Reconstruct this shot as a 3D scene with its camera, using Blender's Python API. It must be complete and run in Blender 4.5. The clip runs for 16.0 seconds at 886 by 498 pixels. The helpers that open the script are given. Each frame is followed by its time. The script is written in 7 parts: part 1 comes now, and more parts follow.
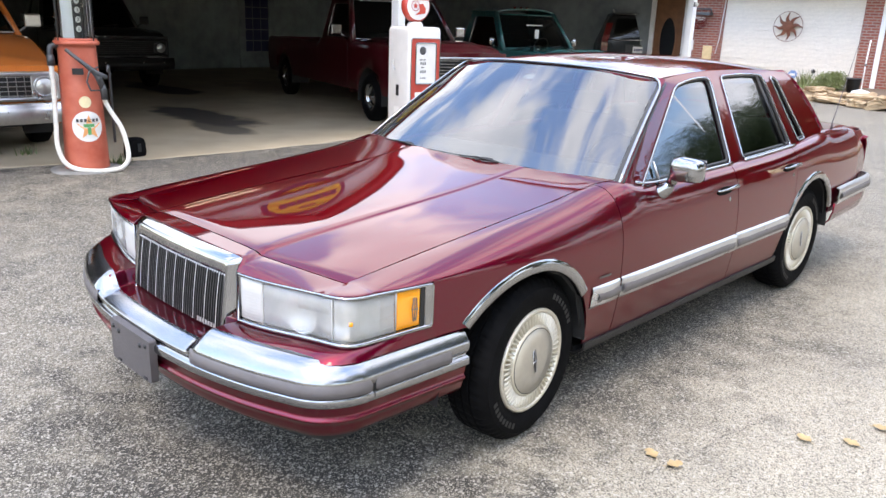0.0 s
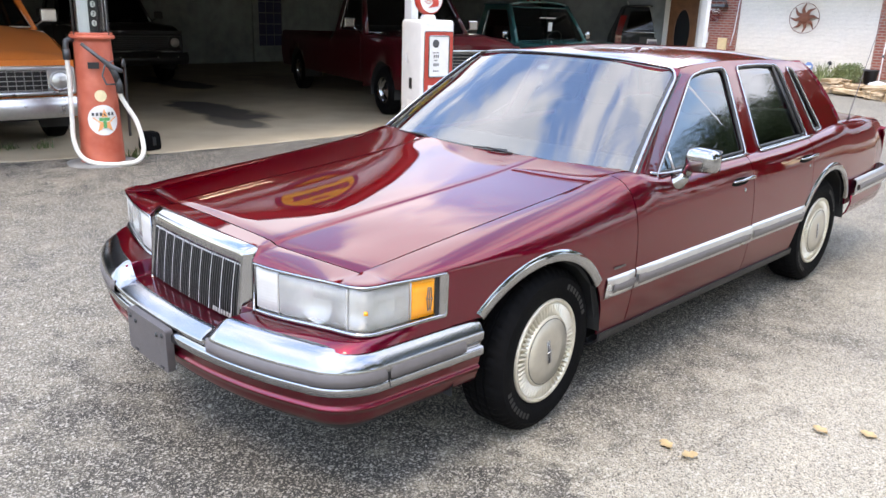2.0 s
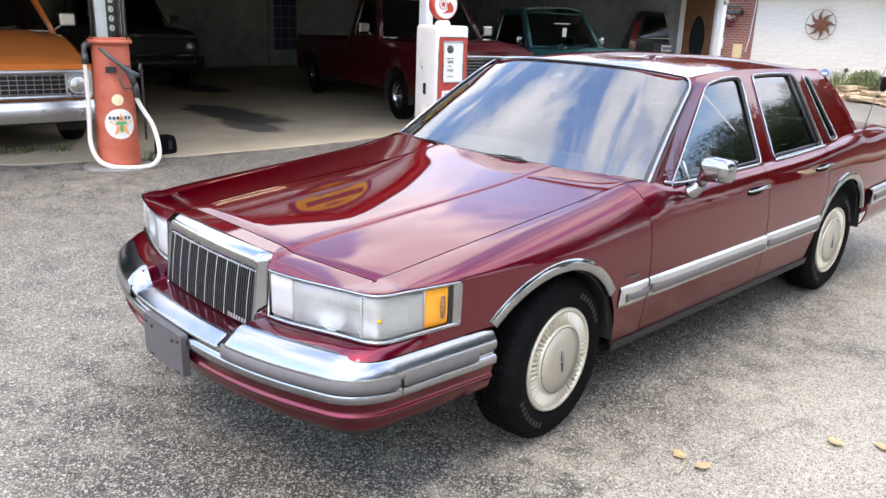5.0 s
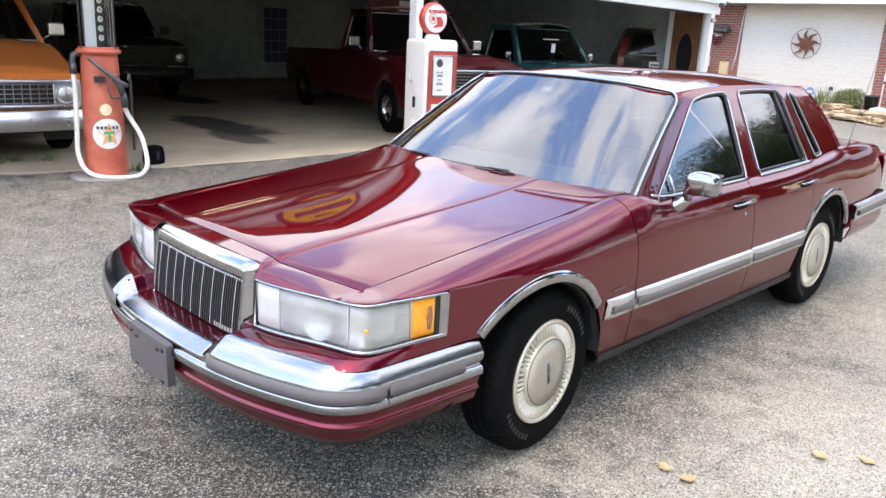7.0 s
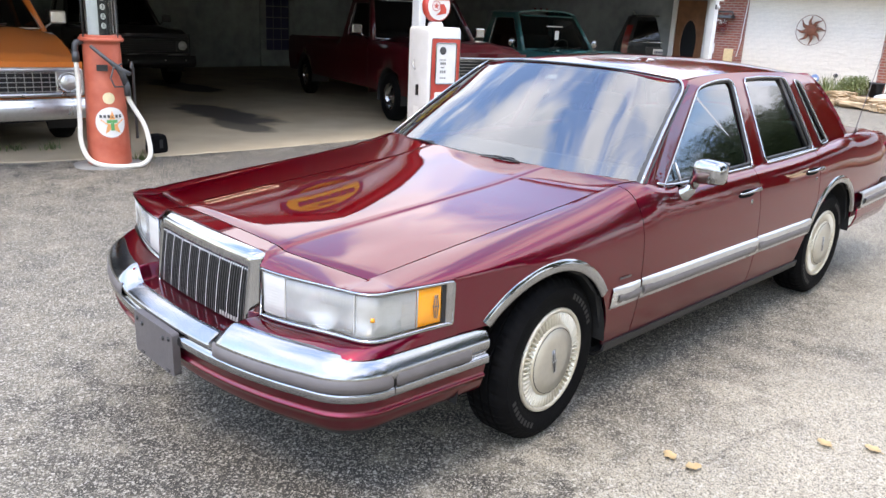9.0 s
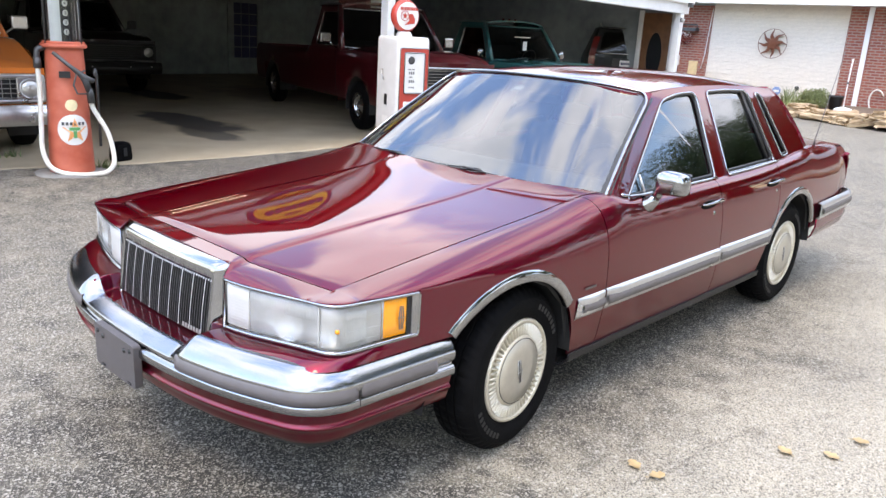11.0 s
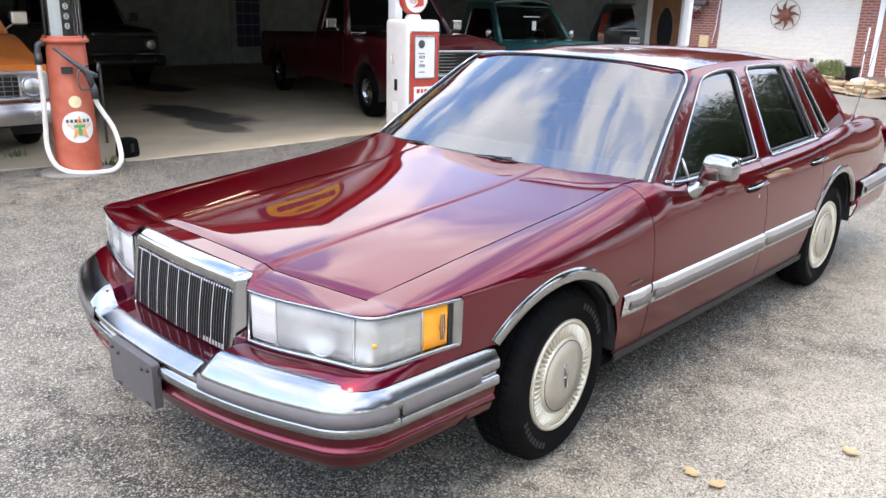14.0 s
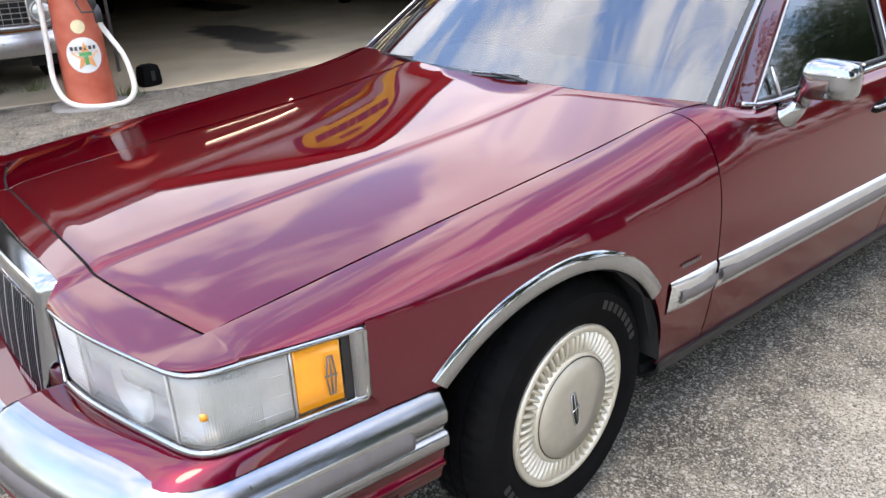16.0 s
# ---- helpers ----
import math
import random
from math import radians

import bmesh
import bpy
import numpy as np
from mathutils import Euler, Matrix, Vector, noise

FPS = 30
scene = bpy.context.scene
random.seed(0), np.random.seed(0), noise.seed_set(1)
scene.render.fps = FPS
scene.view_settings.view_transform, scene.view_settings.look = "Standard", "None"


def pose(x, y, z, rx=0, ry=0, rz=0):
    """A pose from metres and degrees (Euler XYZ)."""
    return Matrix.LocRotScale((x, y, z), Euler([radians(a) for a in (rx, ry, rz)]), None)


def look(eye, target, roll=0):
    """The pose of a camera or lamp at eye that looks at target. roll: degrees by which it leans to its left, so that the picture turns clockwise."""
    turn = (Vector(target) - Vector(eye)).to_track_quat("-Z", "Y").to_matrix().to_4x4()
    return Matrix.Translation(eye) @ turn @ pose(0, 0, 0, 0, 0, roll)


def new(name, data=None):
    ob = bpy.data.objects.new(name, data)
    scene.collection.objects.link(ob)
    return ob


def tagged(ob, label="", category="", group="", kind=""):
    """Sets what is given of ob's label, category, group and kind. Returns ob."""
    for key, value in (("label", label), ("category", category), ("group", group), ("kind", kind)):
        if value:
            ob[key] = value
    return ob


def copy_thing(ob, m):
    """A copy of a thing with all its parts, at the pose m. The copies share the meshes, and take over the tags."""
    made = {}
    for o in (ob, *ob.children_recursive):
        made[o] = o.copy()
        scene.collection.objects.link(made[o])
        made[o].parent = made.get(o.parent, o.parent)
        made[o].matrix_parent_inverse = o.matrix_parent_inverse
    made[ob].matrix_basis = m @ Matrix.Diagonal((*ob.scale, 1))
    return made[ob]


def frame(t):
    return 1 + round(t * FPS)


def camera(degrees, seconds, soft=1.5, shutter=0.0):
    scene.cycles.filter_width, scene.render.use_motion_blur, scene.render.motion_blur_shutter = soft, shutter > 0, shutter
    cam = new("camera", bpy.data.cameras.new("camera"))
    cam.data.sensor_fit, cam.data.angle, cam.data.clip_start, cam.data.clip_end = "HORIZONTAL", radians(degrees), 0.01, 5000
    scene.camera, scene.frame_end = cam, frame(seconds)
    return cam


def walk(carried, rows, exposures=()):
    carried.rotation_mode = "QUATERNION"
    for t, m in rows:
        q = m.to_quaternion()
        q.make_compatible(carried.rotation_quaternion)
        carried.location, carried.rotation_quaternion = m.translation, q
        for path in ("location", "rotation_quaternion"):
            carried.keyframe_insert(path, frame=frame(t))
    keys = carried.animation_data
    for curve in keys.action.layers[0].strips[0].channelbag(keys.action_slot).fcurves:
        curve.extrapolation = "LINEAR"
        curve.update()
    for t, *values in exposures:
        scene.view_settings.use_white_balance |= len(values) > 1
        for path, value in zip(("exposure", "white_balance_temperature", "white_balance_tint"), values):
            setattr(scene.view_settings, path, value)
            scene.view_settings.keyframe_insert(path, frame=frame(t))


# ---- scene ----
cam = camera(59.9, 16.0)
METRES, EYE, TILT, LEAN, TURN = 8.0, 1.5, 0.0, 0.0, 0.0
PATH = [
    (0, (2.701, -2.336, 1.674), (1.37, -0.958, 1.102), 2.2),
    (0.5, (2.712, -2.344, 1.675), (1.377, -0.963, 1.117), 2.4),
    (1, (2.713, -2.341, 1.672), (1.37, -0.968, 1.115), 2.3),
    (1.5, (2.707, -2.335, 1.665), (1.358, -0.974, 1.093), 1.9),
    (2, (2.702, -2.345, 1.659), (1.351, -0.993, 1.072), 1.9),
    (2.5, (2.697, -2.349, 1.66), (1.34, -1.013, 1.05), 1.7),
    (3, (2.707, -2.341, 1.67), (1.35, -0.998, 1.073), 1.6),
    (3.5, (2.7, -2.34, 1.677), (1.341, -0.989, 1.105), 1.8),
    (5.8, (2.699, -2.358, 1.675), (1.317, -1.034, 1.096), 2.3),
    (6, (2.698, -2.355, 1.673), (1.324, -1.017, 1.106), 2.5),
    (6.5, (2.704, -2.357, 1.674), (1.34, -1.0, 1.126), 2.8),
    (7, (2.708, -2.356, 1.668), (1.345, -0.996, 1.125), 2.8),
    (7.5, (2.71, -2.353, 1.664), (1.342, -1.004, 1.108), 2.5),
    (8, (2.706, -2.352, 1.665), (1.337, -1.011, 1.094), 2.3),
    (8.5, (2.697, -2.36, 1.665), (1.329, -1.022, 1.084), 2.3),
    (9, (2.694, -2.36, 1.666), (1.334, -1.01, 1.094), 2.7),
    (11.5, (2.705, -2.349, 1.677), (1.403, -0.933, 1.13), 3.3),
    (12, (2.695, -2.354, 1.673), (1.396, -0.938, 1.12), 3.2),
    (12.5, (2.698, -2.354, 1.67), (1.385, -0.953, 1.11), 3.0),
    (13, (2.692, -2.361, 1.666), (1.36, -0.983, 1.095), 2.8),
    (13.5, (2.588, -2.328, 1.657), (1.234, -0.982, 1.063), 2.5),
    (14, (2.464, -2.253, 1.664), (1.149, -0.866, 1.076), 1.5),
    (14.5, (2.383, -2.037, 1.606), (1.096, -0.641, 0.977), 0.5),
    (15, (2.328, -1.846, 1.569), (0.98, -0.547, 0.866), -0.4),
    (15.5, (2.185, -1.564, 1.541), (0.772, -0.38, 0.765), -1.7),
    (16, (2.048, -1.247, 1.514), (0.616, -0.1, 0.719), -2.4),
]
walk(cam, [(t, look(eye, target, roll)) for t, eye, target, roll in PATH], [(0, 0.65), (14.3, 0.65), (15.2, 0.57), (16, 0.57)])

# ---- world, sun ----
world = bpy.data.worlds.new("sky")
scene.world = world
world.use_nodes = True
wn, wl = world.node_tree.nodes, world.node_tree.links
wn.clear()
SUN_EL, SUN_AZ = 60, 165  # degrees; azimuth from +y towards +x
w_out = wn.new("ShaderNodeOutputWorld")
w_bg = wn.new("ShaderNodeBackground")
w_sky = wn.new("ShaderNodeTexSky")
w_sky.sky_type, w_sky.sun_disc = "NISHITA", False
w_sky.sun_elevation, w_sky.sun_rotation = radians(SUN_EL), radians(SUN_AZ)
w_sky.air_density, w_sky.dust_density, w_sky.ozone_density = 1.6, 0.6, 3.0
w_co = wn.new("ShaderNodeTexCoord")
w_map = wn.new("ShaderNodeMapping")
w_map.inputs["Scale"].default_value = (1.5, 0.75, 1.5)
w_map.inputs["Rotation"].default_value = (0.0, 0.0, radians(25))
w_n = wn.new("ShaderNodeTexNoise")
w_n.inputs["Scale"].default_value, w_n.inputs["Detail"].default_value, w_n.inputs["Roughness"].default_value = 3.4, 10.0, 0.56
w_n.inputs["Distortion"].default_value = 0.55
w_r = wn.new("ShaderNodeValToRGB")
w_r.color_ramp.elements[0].position, w_r.color_ramp.elements[1].position = 0.435, 0.57
w_mix = wn.new("ShaderNodeMix")
w_mix.data_type = "RGBA"
w_n2 = wn.new("ShaderNodeTexNoise")
w_n2.inputs["Scale"].default_value, w_n2.inputs["Detail"].default_value = 6.0, 6.0
w_r2 = wn.new("ShaderNodeValToRGB")
w_r2.color_ramp.elements[0].position, w_r2.color_ramp.elements[1].position = 0.33, 0.68
w_r2.color_ramp.elements[0].color, w_r2.color_ramp.elements[1].color = (9.7, 11.3, 14.9, 1), (15.4, 16.8, 21.0, 1)
wl.new(w_map.outputs["Vector"], w_n2.inputs["Vector"])
wl.new(w_n2.outputs["Fac"], w_r2.inputs["Fac"])
w_sep = wn.new("ShaderNodeSeparateXYZ")
w_haze = wn.new("ShaderNodeMapRange")
w_haze.interpolation_type = "SMOOTHSTEP"
for k, v in zip(("From Min", "From Max", "To Min", "To Max"), (0.0, 0.30, 0.45, 1.05)):
    w_haze.inputs[k].default_value = v
w_dim = wn.new("ShaderNodeMix")
w_dim.data_type, w_dim.blend_type = "RGBA", "MULTIPLY"
w_dim.inputs["Factor"].default_value = 1.0
wl.new(w_co.outputs["Generated"], w_sep.inputs["Vector"])
wl.new(w_sep.outputs["Z"], w_haze.inputs["Value"])
wl.new(w_r2.outputs["Color"], w_dim.inputs["A"])
wl.new(w_haze.outputs["Result"], w_dim.inputs["B"])
wl.new(w_dim.outputs["Result"], w_mix.inputs["B"])
wl.new(w_co.outputs["Generated"], w_map.inputs["Vector"])
wl.new(w_map.outputs["Vector"], w_n.inputs["Vector"])
w_top = wn.new("ShaderNodeMapRange")  # the cover thickens overhead
w_top.interpolation_type = "SMOOTHSTEP"
for k, v in zip(("From Min", "From Max", "To Min", "To Max"), (0.65, 0.95, 0.0, 0.07)):
    w_top.inputs[k].default_value = v
wl.new(w_sep.outputs["Z"], w_top.inputs["Value"])
w_cover = wn.new("ShaderNodeMath")
wl.new(w_n.outputs["Fac"], w_cover.inputs[0])
wl.new(w_top.outputs["Result"], w_cover.inputs[1])
wl.new(w_cover.outputs[0], w_r.inputs["Fac"])
wl.new(w_r.outputs["Color"], w_mix.inputs["Factor"])
w_blue = wn.new("ShaderNodeMix")
w_blue.data_type, w_blue.blend_type = "RGBA", "MULTIPLY"
w_blue.inputs["Factor"].default_value = 1.0
w_blue.inputs["B"].default_value = (2.75, 2.95, 3.7, 1)
wl.new(w_sky.outputs["Color"], w_blue.inputs["A"])
wl.new(w_blue.outputs["Result"], w_mix.inputs["A"])
wl.new(w_mix.outputs["Result"], w_bg.inputs["Color"])
w_bg.inputs["Strength"].default_value = 0.15
wl.new(w_bg.outputs["Background"], w_out.inputs["Surface"])

sun = new("sun", bpy.data.lights.new("sun", "SUN"))
sun.data.energy, sun.data.angle, sun.data.color = 1.3, radians(20), (1.0, 0.87, 0.68)
sun_way = Vector((math.sin(radians(SUN_AZ)) * math.cos(radians(SUN_EL)), math.cos(radians(SUN_AZ)) * math.cos(radians(SUN_EL)), math.sin(radians(SUN_EL))))
sun.matrix_world = look((0, 0, 30), Vector((0, 0, 30)) - sun_way)


scene.view_settings.use_white_balance = True
scene.view_settings.white_balance_temperature = 7720


# ---- materials ----
def mat(name, color, rough=0.5, metal=0.0, scale=8.0, vary=0.12, bump=0.0, bump_scale=60.0, coat=0.0, tint=None, blotch=0.0, spec=0.5):
    """A surface with variation at two scales: fine grain and broad blotches, in object space."""
    m = bpy.data.materials.new(name)
    m.use_nodes = True
    n, l = m.node_tree.nodes, m.node_tree.links
    b = n["Principled BSDF"]
    b.inputs["Base Color"].default_value = (*color, 1)
    b.inputs["Roughness"].default_value, b.inputs["Metallic"].default_value = rough, metal
    b.inputs["Specular IOR Level"].default_value = spec
    if coat:
        b.inputs["Coat Weight"].default_value, b.inputs["Coat Roughness"].default_value = coat, 0.03
    co = n.new("ShaderNodeTexCoord")
    if vary or blotch:
        g = n.new("ShaderNodeTexNoise")
        g.inputs["Scale"].default_value, g.inputs["Detail"].default_value = scale, 6
        l.new(co.outputs["Object"], g.inputs["Vector"])
        g2 = n.new("ShaderNodeTexNoise")
        g2.inputs["Scale"].default_value, g2.inputs["Detail"].default_value = scale * 0.13, 4
        l.new(co.outputs["Object"], g2.inputs["Vector"])
        add = n.new("ShaderNodeMath")
        add.operation = "ADD"
        l.new(g.outputs["Fac"], add.inputs[0])
        l.new(g2.outputs["Fac"], add.inputs[1])
        ramp = n.new("ShaderNodeMapRange")
        ramp.inputs["From Min"].default_value, ramp.inputs["From Max"].default_value = 0.7, 1.3
        l.new(add.outputs[0], ramp.inputs["Value"])
        mx = n.new("ShaderNodeMix")
        mx.data_type = "RGBA"
        lo = [c * (1 - vary) for c in color]
        hi = [min(1, c * (1 + vary)) for c in color] if tint is None else tint
        mx.inputs["A"].default_value, mx.inputs["B"].default_value = (*lo, 1), (*hi, 1)
        l.new(ramp.outputs["Result"], mx.inputs["Factor"])
        l.new(mx.outputs["Result"], b.inputs["Base Color"])
        rr = n.new("ShaderNodeMapRange")
        rr.inputs["To Min"].default_value, rr.inputs["To Max"].default_value = max(0.0, rough * (1 - vary)), min(1.0, rough * (1 + vary))
        l.new(g2.outputs["Fac"], rr.inputs["Value"])
        l.new(rr.outputs["Result"], b.inputs["Roughness"])
    if bump:
        bn = n.new("ShaderNodeTexNoise")
        bn.inputs["Scale"].default_value, bn.inputs["Detail"].default_value = bump_scale, 5
        l.new(co.outputs["Object"], bn.inputs["Vector"])
        bp = n.new("ShaderNodeBump")
        bp.inputs["Strength"].default_value, bp.inputs["Distance"].default_value = bump, 0.01
        l.new(bn.outputs["Fac"], bp.inputs["Height"])
        l.new(bp.outputs["Normal"], b.inputs["Normal"])
    return m


def glass_mat(name, color, rough=0.0, ior=1.45):
    """Thin tinted glass: clear straight through, with Fresnel gloss."""
    m = bpy.data.materials.new(name)
    m.use_nodes = True
    n, l = m.node_tree.nodes, m.node_tree.links
    n.clear()
    out, mix = n.new("ShaderNodeOutputMaterial"), n.new("ShaderNodeMixShader")
    tr, gl, fr = n.new("ShaderNodeBsdfTransparent"), n.new("ShaderNodeBsdfGlossy"), n.new("ShaderNodeFresnel")
    tr.inputs["Color"].default_value = (*color, 1)
    gl.inputs["Roughness"].default_value = rough
    gl.inputs["Color"].default_value = (0.97, 0.97, 0.97, 1)
    fr.inputs["IOR"].default_value = ior
    l.new(fr.outputs["Fac"], mix.inputs["Fac"])
    l.new(tr.outputs["BSDF"], mix.inputs[1])
    l.new(gl.outputs["BSDF"], mix.inputs[2])
    l.new(mix.outputs["Shader"], out.inputs["Surface"])
    return m


def lens_mat(name, color, lo, hi, scale):
    """Weathered clear plastic: partly see-through, partly milky, glossy."""
    m = mat(name, color, 0.22, 0.0, scale, 0.06, 0.2, 140, coat=1.0)
    n, l = m.node_tree.nodes, m.node_tree.links
    b, out = n["Principled BSDF"], n["Material Output"]
    co, nz, mr = n.new("ShaderNodeTexCoord"), n.new("ShaderNodeTexNoise"), n.new("ShaderNodeMapRange")
    nz.inputs["Scale"].default_value, nz.inputs["Detail"].default_value = scale, 5
    l.new(co.outputs["Object"], nz.inputs["Vector"])
    for k, v in zip(("From Min", "From Max", "To Min", "To Max"), (0.35, 0.65, lo, hi)):
        mr.inputs[k].default_value = v
    l.new(nz.outputs["Fac"], mr.inputs["Value"])
    tr, mix = n.new("ShaderNodeBsdfTransparent"), n.new("ShaderNodeMixShader")
    tr.inputs["Color"].default_value = (0.92, 0.93, 0.92, 1)
    l.new(mr.outputs["Result"], mix.inputs["Fac"])
    l.new(tr.outputs["BSDF"], mix.inputs[1])
    l.new(b.outputs["BSDF"], mix.inputs[2])
    l.new(mix.outputs["Shader"], out.inputs["Surface"])
    return m


def paint_mat(name, color, flake, rough=0.32):
    """Metallic car paint under clear lacquer, with fine flake and a little dust."""
    m = mat(name, color, rough, 0.0, 1.2, 0.06, coat=1.0, spec=0.08)
    n, l = m.node_tree.nodes, m.node_tree.links
    b = n["Principled BSDF"]
    co = n.new("ShaderNodeTexCoord")
    v = n.new("ShaderNodeTexVoronoi")
    v.inputs["Scale"].default_value = 900
    l.new(co.outputs["Object"], v.inputs["Vector"])
    mx = n.new("ShaderNodeMix")
    mx.data_type = "RGBA"
    mp = n.new("ShaderNodeMapRange")
    mp.inputs["From Min"].default_value, mp.inputs["From Max"].default_value = 0.3, 1.0
    l.new(v.outputs["Color"], mp.inputs["Value"])
    mx.inputs["B"].default_value = (*flake, 1)
    l.new(b.inputs["Base Color"].links[0].from_socket, mx.inputs["A"])
    mu = n.new("ShaderNodeMath")
    mu.operation = "MULTIPLY"
    mu.inputs[1].default_value = 0.35
    l.new(mp.outputs["Result"], mu.inputs[0])
    l.new(mu.outputs[0], mx.inputs["Factor"])
    l.new(mx.outputs["Result"], b.inputs["Base Color"])
    dn = n.new("ShaderNodeTexNoise")
    dn.inputs["Scale"].default_value, dn.inputs["Detail"].default_value = 35, 8
    l.new(co.outputs["Object"], dn.inputs["Vector"])
    cr = n.new("ShaderNodeMapRange")
    cr.inputs["From Min"].default_value, cr.inputs["From Max"].default_value = 0.4, 0.8
    cr.inputs["To Min"].default_value, cr.inputs["To Max"].default_value = 0.010, 0.028
    l.new(dn.outputs["Fac"], cr.inputs["Value"])
    l.new(cr.outputs["Result"], b.inputs["Coat Roughness"])
    return m


PAINT = paint_mat("burgundy_paint", (0.134, 0.0007, 0.0150), (0.186, 0.0018, 0.027), 0.40)
PAINT.node_tree.nodes["Principled BSDF"].inputs["Metallic"].default_value = 1.0
PAINT.node_tree.nodes["Principled BSDF"].inputs["Specular Tint"].default_value = (0.6, 0.12, 0.20, 1)
PAINT.node_tree.nodes["Principled BSDF"].inputs["Coat IOR"].default_value = 1.52
CHROME = mat("chrome", (0.325, 0.33, 0.34), 0.07, 1.0, 14, 0.10)
BUMPER = mat("dulled_chrome", (0.30, 0.305, 0.32), 0.17, 1.0, 9, 0.10)
SATIN = mat("satin_silver", (0.55, 0.55, 0.55), 0.28, 0.85, 30, 0.08)
BAREDGE = mat("bright_bar_edge", (0.80, 0.80, 0.80), 0.3, 0.6, 30, 0.06)
BARDARK = mat("dull_bar_edge", (0.12, 0.12, 0.125), 0.4, 0.6, 30, 0.1)
BRACKET = mat("grey_bracket_plastic", (0.078, 0.070, 0.071), 0.5, 0.0, 25, 0.15, 0.15, 200)
GREYRUB = mat("grey_rubber_strip", (0.105, 0.095, 0.096), 0.45, 0.0, 25, 0.12, 0.1, 300)
RUBBER = mat("tyre_rubber", (0.0045, 0.0045, 0.0048), 0.7, 0.0, 18, 0.3, 0.15, 200, spec=0.05)
BLACK = mat("black_trim", (0.012, 0.012, 0.013), 0.45, 0.0, 20, 0.3, 0.1, 200)
BLACKEDGE = mat("black_glass_edge", (0.014, 0.015, 0.016), 0.12, 0.0, 20, 0.2, spec=0.6)
DARK = mat("dark_underbody", (0.010, 0.010, 0.010), 0.9, 0.0, 10, 0.3)
COVER = mat("champagne_wheel_cover", (0.55, 0.505, 0.41), 0.30, 0.45, 25, 0.07)
COVER2 = mat("brushed_wheel_disc", (0.52, 0.49, 0.42), 0.34, 0.7, 40, 0.06)
WSGLASS = glass_mat("windscreen_glass", (0.50, 0.58, 0.60), ior=2.3)
SIDEGLASS = glass_mat("tinted_side_glass", (0.33, 0.39, 0.375), 0.03, 2.0)
LAMPGLASS = lens_mat("hazed_lamp_lens", (0.60, 0.60, 0.59), 0.34, 0.52, 3.5)
CORNERGLASS = lens_mat("corner_lamp_lens", (0.58, 0.575, 0.55), 0.38, 0.55, 4)
AMBER = mat("amber_lens", (0.85, 0.32, 0.02), 0.18, 0.0, 30, 0.10, coat=0.6)
REFLECT = mat("lamp_reflector", (0.58, 0.58, 0.57), 0.38, 0.9, 14, 0.15, 0.5, 22)
LENSWHITE = mat("milky_lens", (0.46, 0.455, 0.44), 0.25, 0.0, 20, 0.05)
LEATHER = mat("dark_grey_upholstery", (0.045, 0.048, 0.052), 0.6, 0.0, 12, 0.2, 0.2, 120)
CABIN = mat("grey_cabin_plastic", (0.10, 0.105, 0.11), 0.6, 0.0, 12, 0.15)


# ---- mesh helpers ----
def put(name, bm, material, parent=None, label="", smooth=True, thick=0.0, bevel=0.0):
    me = bpy.data.meshes.new(name)
    if smooth:
        for e in bm.edges:
            if (thick and e.is_boundary) or (len(e.link_faces) == 2 and e.calc_face_angle(0.0) > 0.75):
                e.smooth = False
    bm.to_mesh(me)
    bm.free()
    for p in me.polygons:
        p.use_smooth = smooth
    for mm in (material if isinstance(material, (list, tuple)) else [material]):
        me.materials.append(mm)
    ob = new(name, me)
    if parent is not None:
        ob.parent = parent
    if label:
        ob["label"] = label
    if thick:
        so = ob.modifiers.new("thickness", "SOLIDIFY")
        so.thickness, so.offset = thick, -1
    if bevel:
        be = ob.modifiers.new("edges", "BEVEL")
        be.width, be.segments, be.limit_method = bevel, 2, "ANGLE"
        be.harden_normals = False
    return ob


def part(name, bm, material, parent, label="", smooth=True, thick=0.0, bevel=0.0):
    return put(name, bm, material, parent, label, smooth, thick, bevel)


def thing(name, label, category, at=(0, 0, 0), rz=0.0, group="", kind=""):
    e = new(name)
    e.matrix_basis = pose(*at, 0, 0, rz)
    return tagged(e, label, category, group, kind)


def whole(name, bm, material, label, category, at=(0, 0, 0), rz=0.0, group="", kind="", **kw):
    ob = put(name, bm, material, None, "", **kw)
    ob.matrix_basis = pose(*at, 0, 0, rz)
    return tagged(ob, label, category, group, kind)


def lin(pts):
    """A smooth curve of one value through (place, value) pairs."""
    xs, ys = np.array([p[0] for p in pts], float), np.array([p[1] for p in pts], float)
    h = np.diff(xs)
    d = np.diff(ys) / h
    t = np.zeros(len(xs))
    t[0], t[-1] = d[0], d[-1]
    for i in range(1, len(xs) - 1):
        t[i] = 0 if d[i - 1] * d[i] <= 0 else 2 * d[i - 1] * d[i] / (d[i - 1] + d[i])

    def f(x):
        x = min(max(x, xs[0]), xs[-1])
        i = min(max(int(np.searchsorted(xs, x)) - 1, 0), len(h) - 1)
        s = (x - xs[i]) / h[i]
        return float((2 * s**3 - 3 * s**2 + 1) * ys[i] + (s**3 - 2 * s**2 + s) * h[i] * t[i] + (3 * s**2 - 2 * s**3) * ys[i + 1] + (s**3 - s**2) * h[i] * t[i + 1])

    return f


